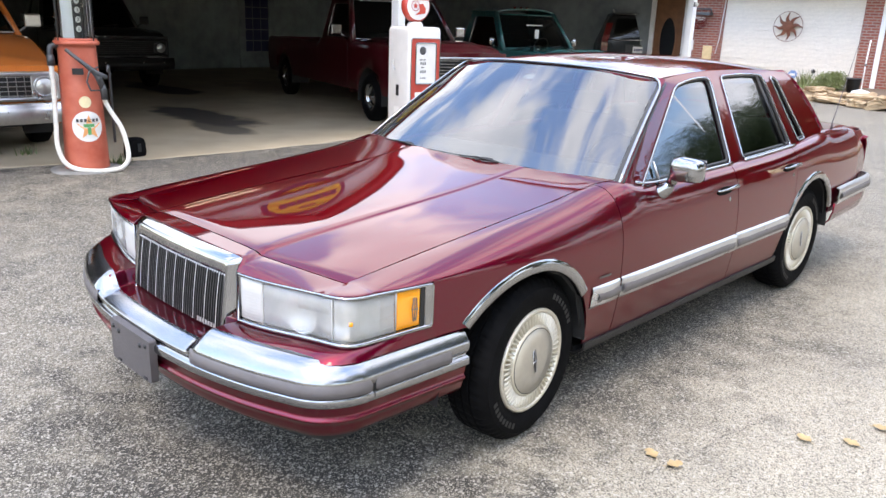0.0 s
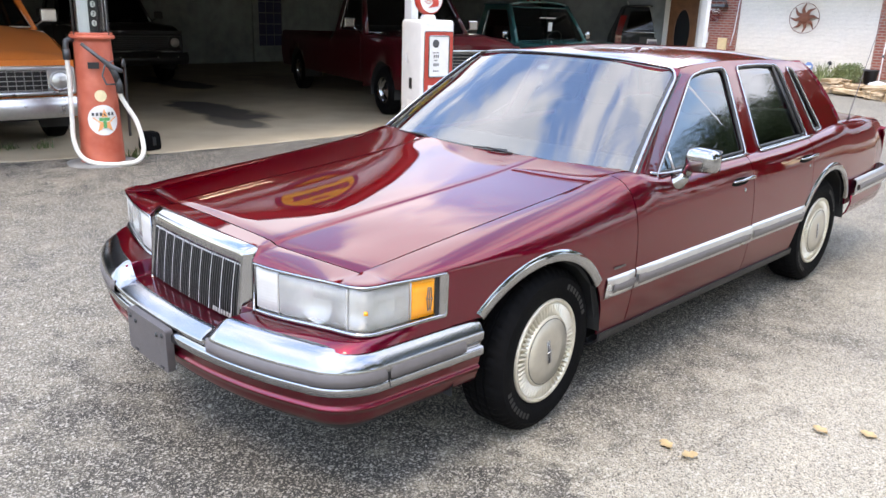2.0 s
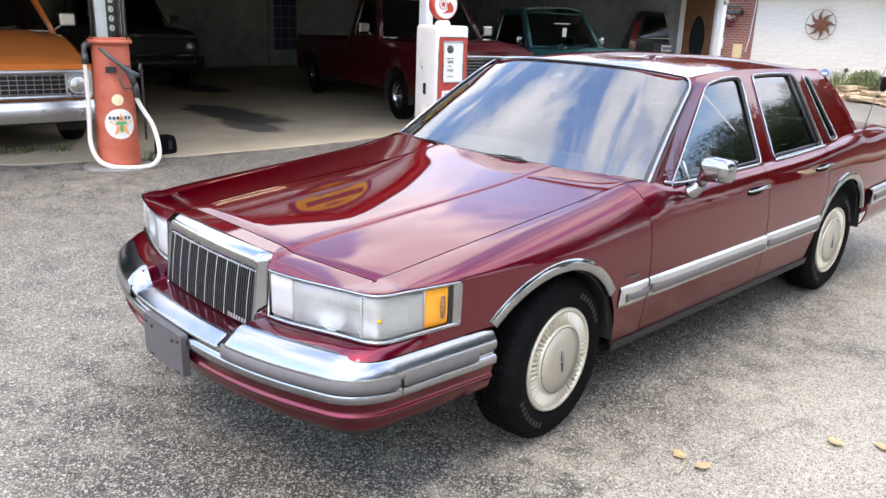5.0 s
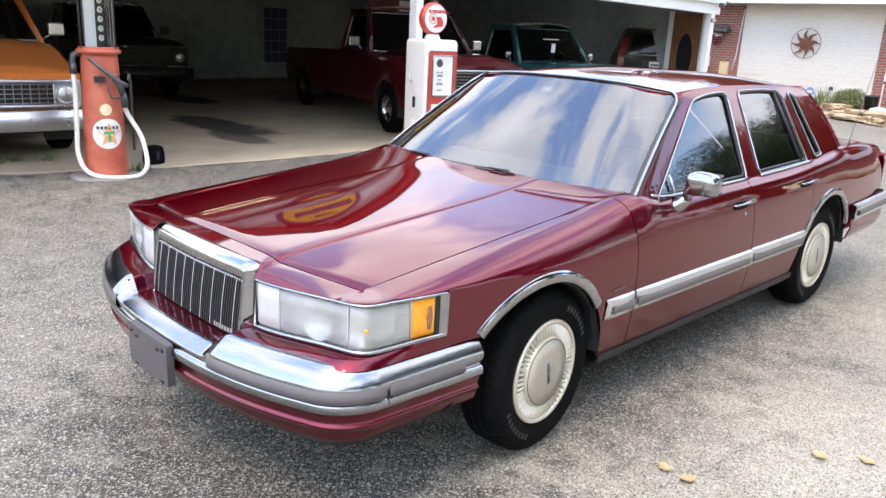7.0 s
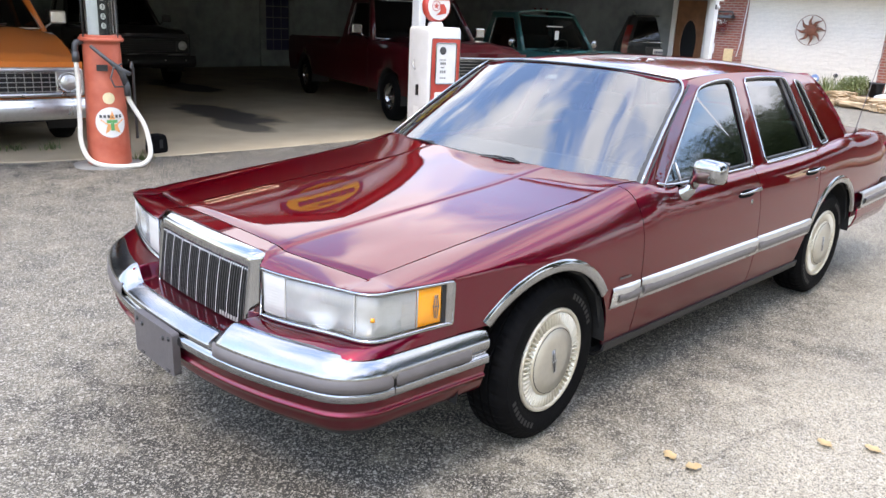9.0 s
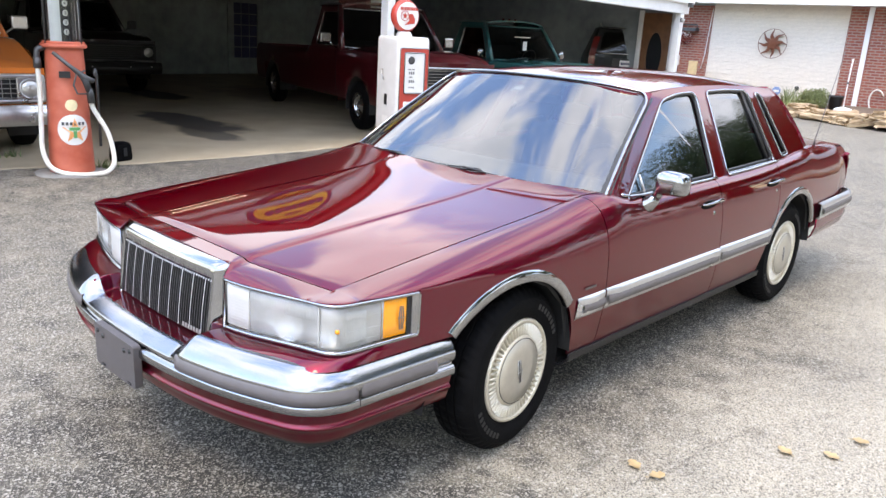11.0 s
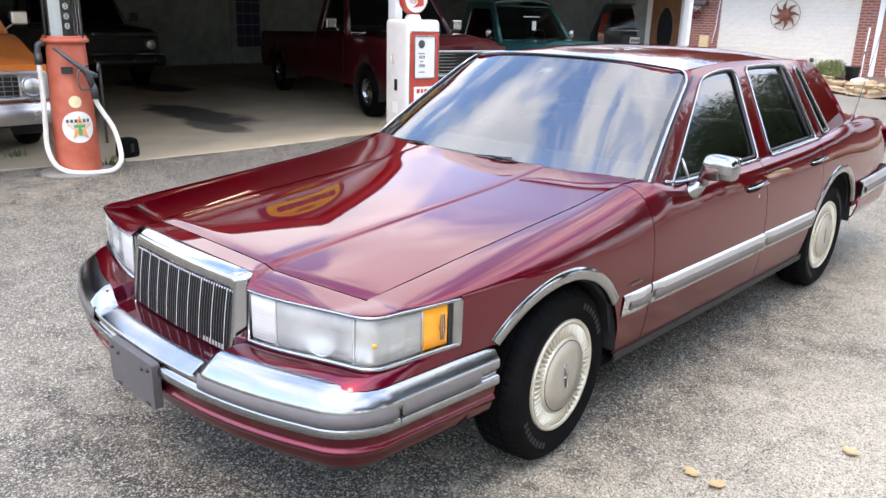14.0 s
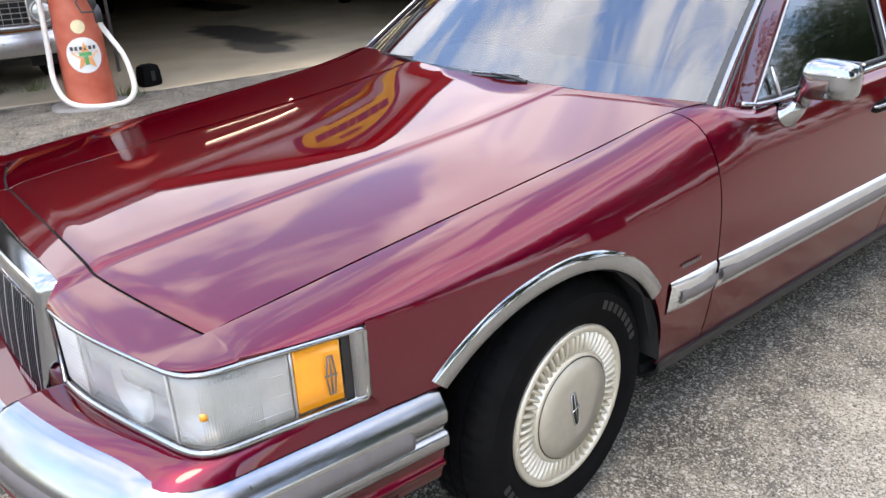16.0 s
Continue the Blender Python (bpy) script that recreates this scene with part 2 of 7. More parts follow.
def eased(f, r):
    """The curve f with its bends spread over about r either way."""
    ks = [k / 8 for k in range(-16, 17)]
    ws = [math.exp(-2 * k * k) for k in ks]
    memo = {}

    def g(x):
        if x not in memo:
            memo[x] = sum(w * f(x + k * r) for k, w in zip(ks, ws)) / sum(ws)
        return memo[x]

    return g


def spread(a, b, n):
    return [a + (b - a) * i / (n - 1) for i in range(n)]


def smooth01(a, b, x):
    s = min(max((x - a) / (b - a), 0), 1)
    return s * s * (3 - 2 * s)


def sheet(rows, closed=False, bm=None, flip=False):
    """A skin over rows of points."""
    bm = bm or bmesh.new()
    vs = [[bm.verts.new(p) for p in r] for r in rows]
    for a, b in zip(vs, vs[1:]):
        n = len(a)
        for i in range(n if closed else n - 1):
            q = (a[i], a[(i + 1) % n], b[(i + 1) % n], b[i])
            bm.faces.new(q[::-1] if flip else q)
    return bm


def mirror_rows(rows, s):
    return rows if s > 0 else [[(-p[0], p[1], p[2]) for p in r] for r in rows]


def box(x0, x1, y0, y1, z0, z1, bm=None):
    bm = bm or bmesh.new()
    v = [bm.verts.new((x, y, z)) for z in (z0, z1) for y in (y0, y1) for x in (x0, x1)]
    for q in ((0, 2, 3, 1), (4, 5, 7, 6), (0, 1, 5, 4), (2, 6, 7, 3), (0, 4, 6, 2), (1, 3, 7, 5)):
        bm.faces.new([v[i] for i in q])
    return bm


def tube(pts, r, sides=8, bm=None, closed=False, flat=1.0, caps=True):
    """A round bar along a line of points; r: a number or one per point; flat: height to width."""
    bm = bm or bmesh.new()
    pts = [Vector(p) for p in pts]
    n = len(pts)
    rings = []
    up = None
    for i, p in enumerate(pts):
        a = pts[(i - 1) % n] if (closed or i > 0) else p
        b = pts[(i + 1) % n] if (closed or i < n - 1) else p
        d = (b - a).normalized()
        if up is None:
            up = Vector((0, 0, 1)) if abs(d.z) < 0.9 else Vector((1, 0, 0))
        side = d.cross(up).normalized()
        up = side.cross(d).normalized()
        rr = r[i] if isinstance(r, (list, tuple)) else r
        rings.append([bm.verts.new(p + side * (math.cos(2 * math.pi * k / sides) * rr) + up * (math.sin(2 * math.pi * k / sides) * rr * flat)) for k in range(sides)])
    pairs = list(zip(rings, rings[1:])) + ([(rings[-1], rings[0])] if closed else [])
    for a, b in pairs:
        for k in range(sides):
            bm.faces.new((a[k], a[(k + 1) % sides], b[(k + 1) % sides], b[k]))
    if caps and not closed:
        bm.faces.new(rings[0][::-1])
        bm.faces.new(rings[-1])
    return bm


def lathe(profile, axis="z", n=48, bm=None, at=(0, 0, 0)):
    """A turned body from (radius, height) pairs."""
    bm = bm or bmesh.new()
    rows = []
    for r, h in profile:
        ring = []
        for k in range(n):
            a = 2 * math.pi * k / n
            c, s = math.cos(a) * r, math.sin(a) * r
            p = {"z": (c, s, h), "x": (h, c, s), "y": (c, h, s)}[axis]
            ring.append((p[0] + at[0], p[1] + at[1], p[2] + at[2]))
        rows.append(ring)
    return sheet(rows, closed=True, bm=bm)


def plate(outline, holes, place, bm=None):
    """A flat piece with openings: 2D loops, laid out in space by place(u, v)."""
    from mathutils.geometry import tessellate_polygon
    bm = bm or bmesh.new()
    loops = [outline, *holes]
    flat = [p for lp in loops for p in lp]
    vs = [bm.verts.new(place(*p)) for p in flat]
    for t in tessellate_polygon([[Vector((u, v, 0)) for u, v in lp] for lp in loops]):
        try:
            bm.faces.new([vs[i] for i in t])
        except ValueError:
            pass
    bmesh.ops.recalc_face_normals(bm, faces=bm.faces)
    return bm


def rounded(pts, r, n=4):
    """A loop of 2D corners with rounded corners; r: one radius or one per corner."""
    out = []
    m = len(pts)
    for i in range(m):
        p, a, b = Vector(pts[i]), Vector(pts[i - 1]), Vector(pts[(i + 1) % m])
        rr = r[i] if isinstance(r, (list, tuple)) else r
        da, db = (a - p).normalized(), (b - p).normalized()
        k = min(rr, (a - p).length * 0.45, (b - p).length * 0.45)
        s, e = p + da * k, p + db * k
        for j in range(n + 1):
            t = j / n
            q = s * (1 - t) ** 2 + p * 2 * t * (1 - t) + e * t**2
            out.append((q.x, q.y))
    return out


def word_bars(bm, widths, h, gap, place):
    """Plain bars that stand for writing, laid side by side from (0, 0)."""
    u = 0.0
    for w in widths:
        a = [place(u, 0), place(u + w, 0), place(u + w, h), place(u, h)]
        bm.faces.new([bm.verts.new(p) for p in a])
        u += w + gap
    return bm

# ---- the burgundy sedan: x to its left side, y to its rear, front axle above y = 0 ----
car = thing("sedan", "long burgundy metallic four-door sedan with chrome trim parked on asphalt", "car")
WB, HUB = 2.982, 0.334
AXLES = ((-0.025, 0.297, 0.455, 0.50, 0.425), (2.945, 0.345, 0.43, 0.44, 0.42))  # y, z, height and half-lengths ahead and behind, of the arches


def arch_len(a, y):
    return a[3] if y < a[0] else a[4]

half_width = lin([(-0.95, 0.872), (-0.80, 0.914), (-0.58, 0.955), (-0.3, 0.975), (0.1, 0.985), (2.4, 0.985), (3.2, 0.975), (3.9, 0.935), (4.3, 0.87)])
rear_top = lin([(0.3, 0.942), (0.65, 0.972), (0.95, 0.962), (2.0, 0.972), (2.7, 0.998), (3.3, 1.03), (3.9, 1.015), (4.3, 0.985)])


def top_z(y):
    """Height of the body's upper edge: a straight hood line, falling off at the nose, then the belt."""
    z = 0.901 + 0.1025 * y + 0.008 * (1 - ((y + 0.12) / 0.72) ** 2 if y < -0.12 else 1 + 0.5 * ((y + 0.12) / 1.1) ** 2) + 0.08 * max(0.0, min(y, 0.75) - 0.2) ** 2 - 0.9 * max(0.0, -0.86 - y) ** 2
    k = smooth01(0.62, 0.88, y)
    return z if k == 0 else z * (1 - k) + rear_top(y) * k if k < 1 else rear_top(y)


top_x = lin([(-0.95, 0.78), (-0.6, 0.792), (0.4, 0.792), (0.58, 0.80), (0.74, 0.865), (0.88, 0.896), (1.2, 0.90), (2.7, 0.888), (3.1, 0.86), (3.4, 0.80), (4.3, 0.74)])
half_width = eased(half_width, 0.06)
top_x = eased(top_x, 0.09)
ROCKER = 0.30
GAP = 0.0025
LAMP_REAR, LAMP_TOP, LAMP_BOT = -0.568, 0.808, 0.645


shoulder_z = lin([(-0.56, 0.812), (-0.3, 0.795), (0.1, 0.74), (0.5, 0.70), (1.6, 0.665), (4.3, 0.64)])
fullness = lin([(-0.5, 2.2), (0.3, 2.4), (4.3, 2.5)])


def profile(y):
    """The side's section at y, from its upper edge down to the sill."""
    xt, zt, xs = top_x(y), top_z(y), half_width(y)
    zm = shoulder_z(y)
    k = fullness(y)
    pts = []
    for i in range(25):
        a = math.pi / 2 * i / 24
        pts.append((xt + (xs - xt) * math.sin(a) ** (2 / k), zm + (zt - zm) * math.cos(a) ** (2 / k)))
    for i in range(1, 13):
        t = i / 12
        pts.append((xs - 0.045 * t**2.2, zm + (ROCKER - zm) * t))
    return pts


def cut_profile(y, zb, n=26):
    pts = profile(y)
    keep = [pts[0]]
    for a, b in zip(pts, pts[1:]):
        if b[1] >= zb:
            keep.append(b)
        else:
            t = (a[1] - zb) / (a[1] - b[1])
            keep.append((a[0] + (b[0] - a[0]) * t, zb))
            break
    return evenly(keep, n)


def evenly(keep, n=26):
    """n points evenly along a line."""
    ln = [0.0]
    for a, b in zip(keep, keep[1:]):
        ln.append(ln[-1] + math.hypot(b[0] - a[0], b[1] - a[1]))
    out = []
    for i in range(n):
        s = ln[-1] * i / (n - 1)
        j = min(max(int(np.searchsorted(ln, s)) - 1, 0), len(keep) - 2)
        t = (s - ln[j]) / max(ln[j + 1] - ln[j], 1e-9)
        out.append((keep[j][0] + (keep[j + 1][0] - keep[j][0]) * t, keep[j][1] + (keep[j + 1][1] - keep[j][1]) * t))
    return out


def sill_z(y):
    """The lower edge of the side at y: sill, wheel arch or the bumper's top."""
    if y < LAMP_REAR:
        return LAMP_TOP + 0.007
    for a in AXLES:
        q = (y - a[0]) / arch_len(a, y)
        if abs(q) < 1:
            zz = a[1] + a[2] * math.sqrt(1 - q * q)
            return max(0.605 if y < -0.4 else 0.47 if y > 2.945 else ROCKER, zz)
    if y < -0.40:
        return 0.605
    if y > 3.0:
        return 0.47
    return ROCKER


def stations(y0, y1):
    """Places along the side, dense at the ends of the wheel arches."""
    ys = set(round(y, 4) for y in spread(y0, y1, max(6, int((y1 - y0) / 0.045))))
    for a in AXLES:
        for i in range(0, 61):
            c = math.cos(math.pi * i / 60)
            ys.add(round(a[0] - c * (a[3] if c > 0 else a[4]), 4))
        ys.add(round(a[0] + a[4] + 0.0005, 4))
    ys |= {LAMP_REAR - 0.0004, LAMP_REAR + 0.0004}
    return sorted(y for y in ys if y0 <= y <= y1)


def shear(y, z):
    """Door cuts lean a little."""
    k = 0.07 * smooth01(0.3, 0.62, y) + 0.05 * smooth01(1.4, 1.8, y) - 0.12 * smooth01(1.9, 2.5, y)
    return y + k * (0.72 - z)


def fender_mesh(s):
    """Upper band from the nose to the door, lower band behind the lamp, welded along one line."""
    cut = LAMP_TOP + 0.007
    upper, lower = nose_corner(), []
    for y in stations(NOSE_Y, 0.60 - GAP):
        upper.append([(x, shear(y, z), z) for x, z in cut_profile(y, cut)])
        if y >= LAMP_REAR:
            zb = sill_z(y)
            x0 = cut_profile(y, cut)[-1][0]
            pr = profile(y)
            lower.append([(x0 if i == 0 else float(np.interp(-z, [-p[1] for p in pr], [p[0] for p in pr])), shear(y, z), z) for i, z in enumerate(spread(cut, zb, 16))])
    bm = sheet(mirror_rows(upper, s), flip=s < 0)
    sheet(mirror_rows(lower, s), bm=bm, flip=s < 0)
    bmesh.ops.remove_doubles(bm, verts=bm.verts[:], dist=0.00008)
    return bm


def side_rows(y0, y1, lower=None):
    rows = []
    for y in stations(y0, y1):
        zb = sill_z(y) if lower is None else lower(y)
        rows.append([(x, shear(y, z), z) for x, z in cut_profile(y, zb)])
    return rows


NOSE_Y, LAMP_X = -0.800, 0.830  # where the fender starts to round the corner; where it meets the header panel


def lamp_face(x):
    """Plan of the nose: y of the lamps' face."""
    return -0.995 + 0.085 * max(0, (abs(x) - 0.40) / 0.46) ** 1.7


def lamp_drop(x):
    """The lamps stand lower towards the grille: 1 beside it, 0 at the corner."""
    return 1 - smooth01(0.36, 0.82, abs(x))


def roll_down(k, zt, zb):
    """Section of a rounded edge falling from zt to zb: a sloping lip (k = 0) or a full shoulder (k = 1)."""
    out = []
    for i in range(25):
        a, t = math.pi / 2 * i / 24, i / 24
        r = math.sin(a) ** 0.8 * k + t * (1 - k)
        h = math.cos(a) ** 0.8 * k + (1 - 0.72 * t - 0.28 * t**3) * (1 - k)
        out.append((r, zb + (zt - zb) * h))
    return out


def nose_corner():
    """The fender's end, rolling round the corner of the nose above the lamp."""
    cx, xs = top_x(NOSE_Y), half_width(NOSE_Y)
    p0, p1, p2, p3 = Vector((LAMP_X, lamp_face(LAMP_X) - 0.003)), Vector((0.890, -0.900)), Vector((xs - 0.002, -0.865)), Vector((xs, NOSE_Y))
    rows = []
    for i in range(22):
        k = i / 22
        e = p0 * (1 - k) ** 3 + p1 * 3 * k * (1 - k) ** 2 + p2 * 3 * k * k * (1 - k) + p3 * k**3
        c = Vector((cx, NOSE_Y - 0.010 * (1 - k)))
        d = e - c
        rows.append([(c.x + d.x * r, c.y + d.y * r, z) for r, z in evenly(roll_down(0.75 + 0.25 * smooth01(0, 0.7, k), top_z(c.y), LAMP_TOP + 0.007))])
    return rows


for s in (1, -1):
    fender = part("front_fender", fender_mesh(s), PAINT, car, thick=0.010)
    door_f = part("front_door", sheet(mirror_rows(side_rows(0.60 + GAP, 1.775 - GAP), s), flip=s < 0), PAINT, car, thick=0.012)
    door_r = part("rear_door", sheet(mirror_rows(side_rows(1.775 + GAP, 2.60 - GAP), s), flip=s < 0), PAINT, car, thick=0.012)
    quarter = part("quarter_panel", sheet(mirror_rows(side_rows(2.60 + GAP, 4.28), s), flip=s < 0), PAINT, car, thick=0.012)

    # chrome lips of the wheel arches
    for arch, owner in zip(AXLES, (fender, quarter)):
        yc, zc, rz = arch[:3]
        front = yc < 1
        rows = []
        a0, a1 = (37, 138) if front else (24, 160)
        for i in range(71):
            a = radians(a0 + (a1 - a0) * i / 70)
            c, sn = math.cos(a), math.sin(a)
            ring = []
            for rr, off in ((-0.012, -0.020), (-0.014, 0.004), (-0.008, 0.009), (0.012, 0.0095), (0.030, 0.0065), (0.036, -0.001)):
                y, z = yc + ((arch[4] if c > 0 else arch[3]) + rr) * c, zc + (rz + rr) * sn
                pr = profile(y)
                x = np.interp(-z, [-p[1] for p in pr], [p[0] for p in pr])
                ring.append((float(x) + off, y, z))
            rows.append(ring)
        part("wheel_arch_trim", sheet(mirror_rows(rows, s), flip=s > 0), CHROME, owner, "bright chrome wheel-arch lip")
        # inner wheel house
        hoop = [(yc + ((arch[4] if math.cos(radians(a)) > 0 else arch[3]) + 0.004) * math.cos(radians(a)), zc + (rz + 0.004) * math.sin(radians(a))) for a in spread(3, 177, 30)]
        part("wheel_house", sheet([[((0.955 - d) * s, y, z) for y, z in hoop] for d in (0.0, 0.30)]), DARK, owner, "dark dirty wheel house")
        back = bmesh.new()
        back.faces.new([back.verts.new((0.655 * s, y, z)) for y, z in hoop])
        part("wheel_house_wall", back, DARK, owner)

    # side moulding: silver band with a grey insert, broken at the doors
    def band(y0, y1, z0, z1, insert, owner):
        def xs(y, z):
            pr = profile(y)
            return float(np.interp(-z, [-p[1] for p in pr], [p[0] for p in pr]))

        rows = []
        for y in spread(y0, y1, max(4, int((y1 - y0) / 0.08))):
            e = 0.006 if y in (y0, y1) else 0.017
            rows.append([(xs(y, z0), shear(y, z0), z0), (xs(y, z0) + e * 0.8, shear(y, z0), z0 + 0.008), (xs(y, z0) + e, shear(y, z0), z0 + 0.018), (xs(y, z1) + e, shear(y, z1), z1 - 0.016), (xs(y, z1) + e * 0.7, shear(y, z1), z1 - 0.006), (xs(y, z1), shear(y, z1), z1)])
        mb = part("side_moulding", sheet(mirror_rows(rows, s), flip=s > 0), SATIN, owner, "satin silver side moulding")
        a, b, c, d = insert
        rows = []
        for y in spread(a, b, max(4, int((b - a) / 0.08))):
            e = 0.017 if y in (a, b) else 0.026
            rows.append([(xs(y, c) + 0.014, shear(y, c), c), (xs(y, c) + e, shear(y, c), c + 0.012), (xs(y, d) + e, shear(y, d), d - 0.012), (xs(y, d) + 0.014, shear(y, d), d)])
        part("moulding_insert", sheet(mirror_rows(rows, s), flip=s > 0), GREYRUB, owner, "grey insert strip of the moulding")

    band(0.385, 0.60 - 0.006, 0.480, 0.582, (0.425, 0.59, 0.505, 0.548), fender)
    band(0.60 + 0.006, 1.775 - 0.006, 0.480, 0.584, (0.615, 1.76, 0.503, 0.550), door_f)
    band(1.775 + 0.006, 2.565, 0.482, 0.588, (1.79, 2.53, 0.505, 0.552), door_r)

    # maker's script on the fender as plain bars
    bm = bmesh.new()
    word_bars(bm, [0.009, 0.010, 0.012, 0.009, 0.009, 0.009, 0.009], 0.011, 0.003, lambda u, v: ((0.9885) * s, shear(0.425 + u if s > 0 else 0.57 - u, 0.62), 0.615 + v))
    part("script_badge", bm, BARDARK, fender, "small silver script badge")

    # door handles: chrome pull in a dark recess
    for owner, y0, zc in ((door_f, 1.50, 0.852), (door_r, 2.385, 0.880)):
        xh = float(np.interp(0.012 - zc, [-p[1] for p in profile(y0 + 0.1)], [p[0] for p in profile(y0 + 0.1)])) - 0.003
        rec = bmesh.new()
        rec = tube([((xh + 0.004) * s, y, zc - 0.012) for y in spread(y0 - 0.005, y0 + 0.20, 6)], [0.012, 0.032, 0.037, 0.037, 0.032, 0.012], 12, flat=1.0)
        for v in rec.verts:
            v.co.x = (xh + (abs(v.co.x) - xh) * 0.10) * s
        hd = part("door_handle", rec, RUBBER, owner, "chrome door handle in a black recess")
        bar = tube([((xh + d) * s, y0 + 0.235 * t, zc + 0.012 + 0.006 * t) for t, d in ((0, 0.006), (0.06, 0.018), (0.3, 0.022), (0.9, 0.018), (1, 0.006))], [0.005, 0.006, 0.007, 0.014, 0.010], 10, flat=0.9)
        bar.verts.ensure_lookup_table()
        part("pull", bar, CHROME, hd, "chrome pull")
        part("lock", lathe([(0.0, 0.006 * s), (0.012, 0.005 * s), (0.013, 0.0)], "x", 16, at=((xh + 0.004) * s, y0 + 0.16, zc - 0.05)), CHROME, owner)

    # sill under the doors
    rows = [[(half_width(y) - 0.045, y, 0.302), (half_width(y) - 0.05, y, 0.27), (half_width(y) - 0.09, y, 0.235), (half_width(y) - 0.30, y, 0.22)] for y in spread(0.42, 2.54, 12)]
    part("sill", sheet(mirror_rows(rows, s), flip=s > 0), BLACK, car, "black lower sill", thick=0.01)

# dark inner shell behind the panel gaps
rows = []
for y in spread(-0.55, 4.2, 40):
    half = [(max(x - 0.03, 0.05), z - 0.02) for x, z in cut_profile(y, max(sill_z(y), 0.34), 14)]
    rows.append([(x, y, z) for x, z in half])
for s in (1, -1):
    part("inner_shell", sheet(mirror_rows(rows, s), flip=s < 0), DARK, car, "dark inner body shell")
bm = box(-0.88, 0.88, 0.43, 2.52, 0.23, 0.26)
box(-0.62, 0.62, -0.80, 0.43, 0.24, 0.28, bm)
box(-0.62, 0.62, 2.52, 4.15, 0.26, 0.30, bm)
part("underbody", bm, DARK, car, "dark underbody", smooth=False)

# ---- hood, nose ----
hood_edge = 0.788


def hood_z(x, y):
    ax = abs(x)
    zt = top_z(y) + 0.001
    rise = 0.015 + 0.020 * (1 - smooth01(-1.0, 0.3, y))
    crown = rise * (1 - (max(0.0, min(ax, hood_edge) - 0.30) / (hood_edge - 0.30)) ** 1.7) + 0.003 * (1 - min(ax / 0.385, 1) ** 2)
    dome = (0.006 + 0.003 * (1 - smooth01(-1.0, 0.35, y))) * (1 - smooth01(0.362, 0.400, ax)) + 0.0028 * math.exp(-((ax - 0.385) / 0.008) ** 2)
    kick = 0.08 * max(0.0, y - 0.2) ** 2 * (1 - smooth01(0.1, 0.45, ax))
    return zt + crown + dome - kick


def hood_front(x):
    ax = abs(x)
    if ax <= 0.375:
        return -0.892
    return -0.892 + 0.082 * ((ax - 0.375) / 0.413) ** 1.4


def hood_rear(x):
    return 0.572 + 0.128 * (abs(x) / hood_edge) ** 2.9


xs_h = sorted(set([round(v, 4) for v in spread(-hood_edge, hood_edge, 53)] + [sg * v for sg in (-1, 1) for v in (0.36, 0.37, 0.378, 0.385, 0.392, 0.40, 0.41)]))
rows = []
for i in range(61):
    t = i / 60
    row = []
    for x in xs_h:
        y = hood_front(x) + GAP + (hood_rear(x) - hood_front(x) - GAP) * t
        z = hood_z(x, y)
        z -= 0.006 * (1 - min(t * 40, 1)) ** 2
        row.append((x * (hood_edge - GAP * 0.5 + max(0.0, top_x(y) - 0.7925)) / hood_edge, y, z))
    rows.append(row)
hood = part("hood", sheet(rows), PAINT, car, "burgundy hood with two raised creases", thick=0.02)


# dark channel under the hood's front edge
rows = [[(x, hood_front(x) + dy, hood_z(x, hood_front(x)) - 0.016) for dy in (-0.03, 0.03)] for x in spread(-0.775, 0.775, 41)]
part("hood_channel", sheet(rows, flip=True), DARK, car, "dark gap under the hood's edge")

# header panel between hood and lamps, wrapping to the fenders
rows = []
for x in spread(-LAMP_X, LAMP_X, 107):
    ax = abs(x)
    xh = min(ax, hood_edge - 0.004)
    yf = hood_front(xh)
    z0 = hood_z(xh, yf)
    ye = -0.962 if ax <= 0.392 else lamp_face(x) - 0.003
    ze = LAMP_TOP + 0.007 - 0.016 * lamp_drop(x) if ax > 0.392 else 0.842
    sec = roll_down(0.75, z0 - 0.005, ze) if ax > 0.392 else [(i / 24, z0 - 0.005 + (ze - z0 + 0.005) * i / 24) for i in range(25)]
    xt = math.copysign(xh, x)
    rows.append([(xt + (x - xt) * r, yf - 0.005 + (ye - yf + 0.005) * r, z) for r, z in evenly(sec, 17)])
part("header_panel", sheet(rows), PAINT, car, "burgundy panel above the headlamps", thick=0.012)

# ---- grille ----
GT, GB = (-0.998, 0.822), (-1.034, 0.548)  # y, z of the shell's upper and lower edge
grille = new("grille")
grille.parent = car
grille["label"] = "upright chrome grille with thin vertical bars"


def on_grille(u, v):
    """u across, v from the lower (0) to the upper edge (1)."""
    bow = 0.017 * (1 - (u / 0.4) ** 2)
    return Vector((u, GB[0] + (GT[0] - GB[0]) * v - bow, GB[1] + (GT[1] - GB[1]) * v))


outer = rounded([(-0.359, -0.02), (0.359, -0.02), (0.359, 1.0), (-0.359, 1.0)], [0.02, 0.02, 0.014, 0.014], 4)
inner = rounded([(-0.341, 0.0), (0.341, 0.0), (0.341, 0.835), (-0.341, 0.835)], 0.010, 3)


def shell_ring(loop, push, out=0.0, up=0.0):
    """A ring of the shell set back by push, spread sideways by out and lifted along its top by up."""
    return [on_grille(u, v) + Vector((out * smooth01(0.25, 0.35, abs(u)) * (1 if u > 0 else -1), push, up * smooth01(0.90, 1.0, v))) for u, v in loop]


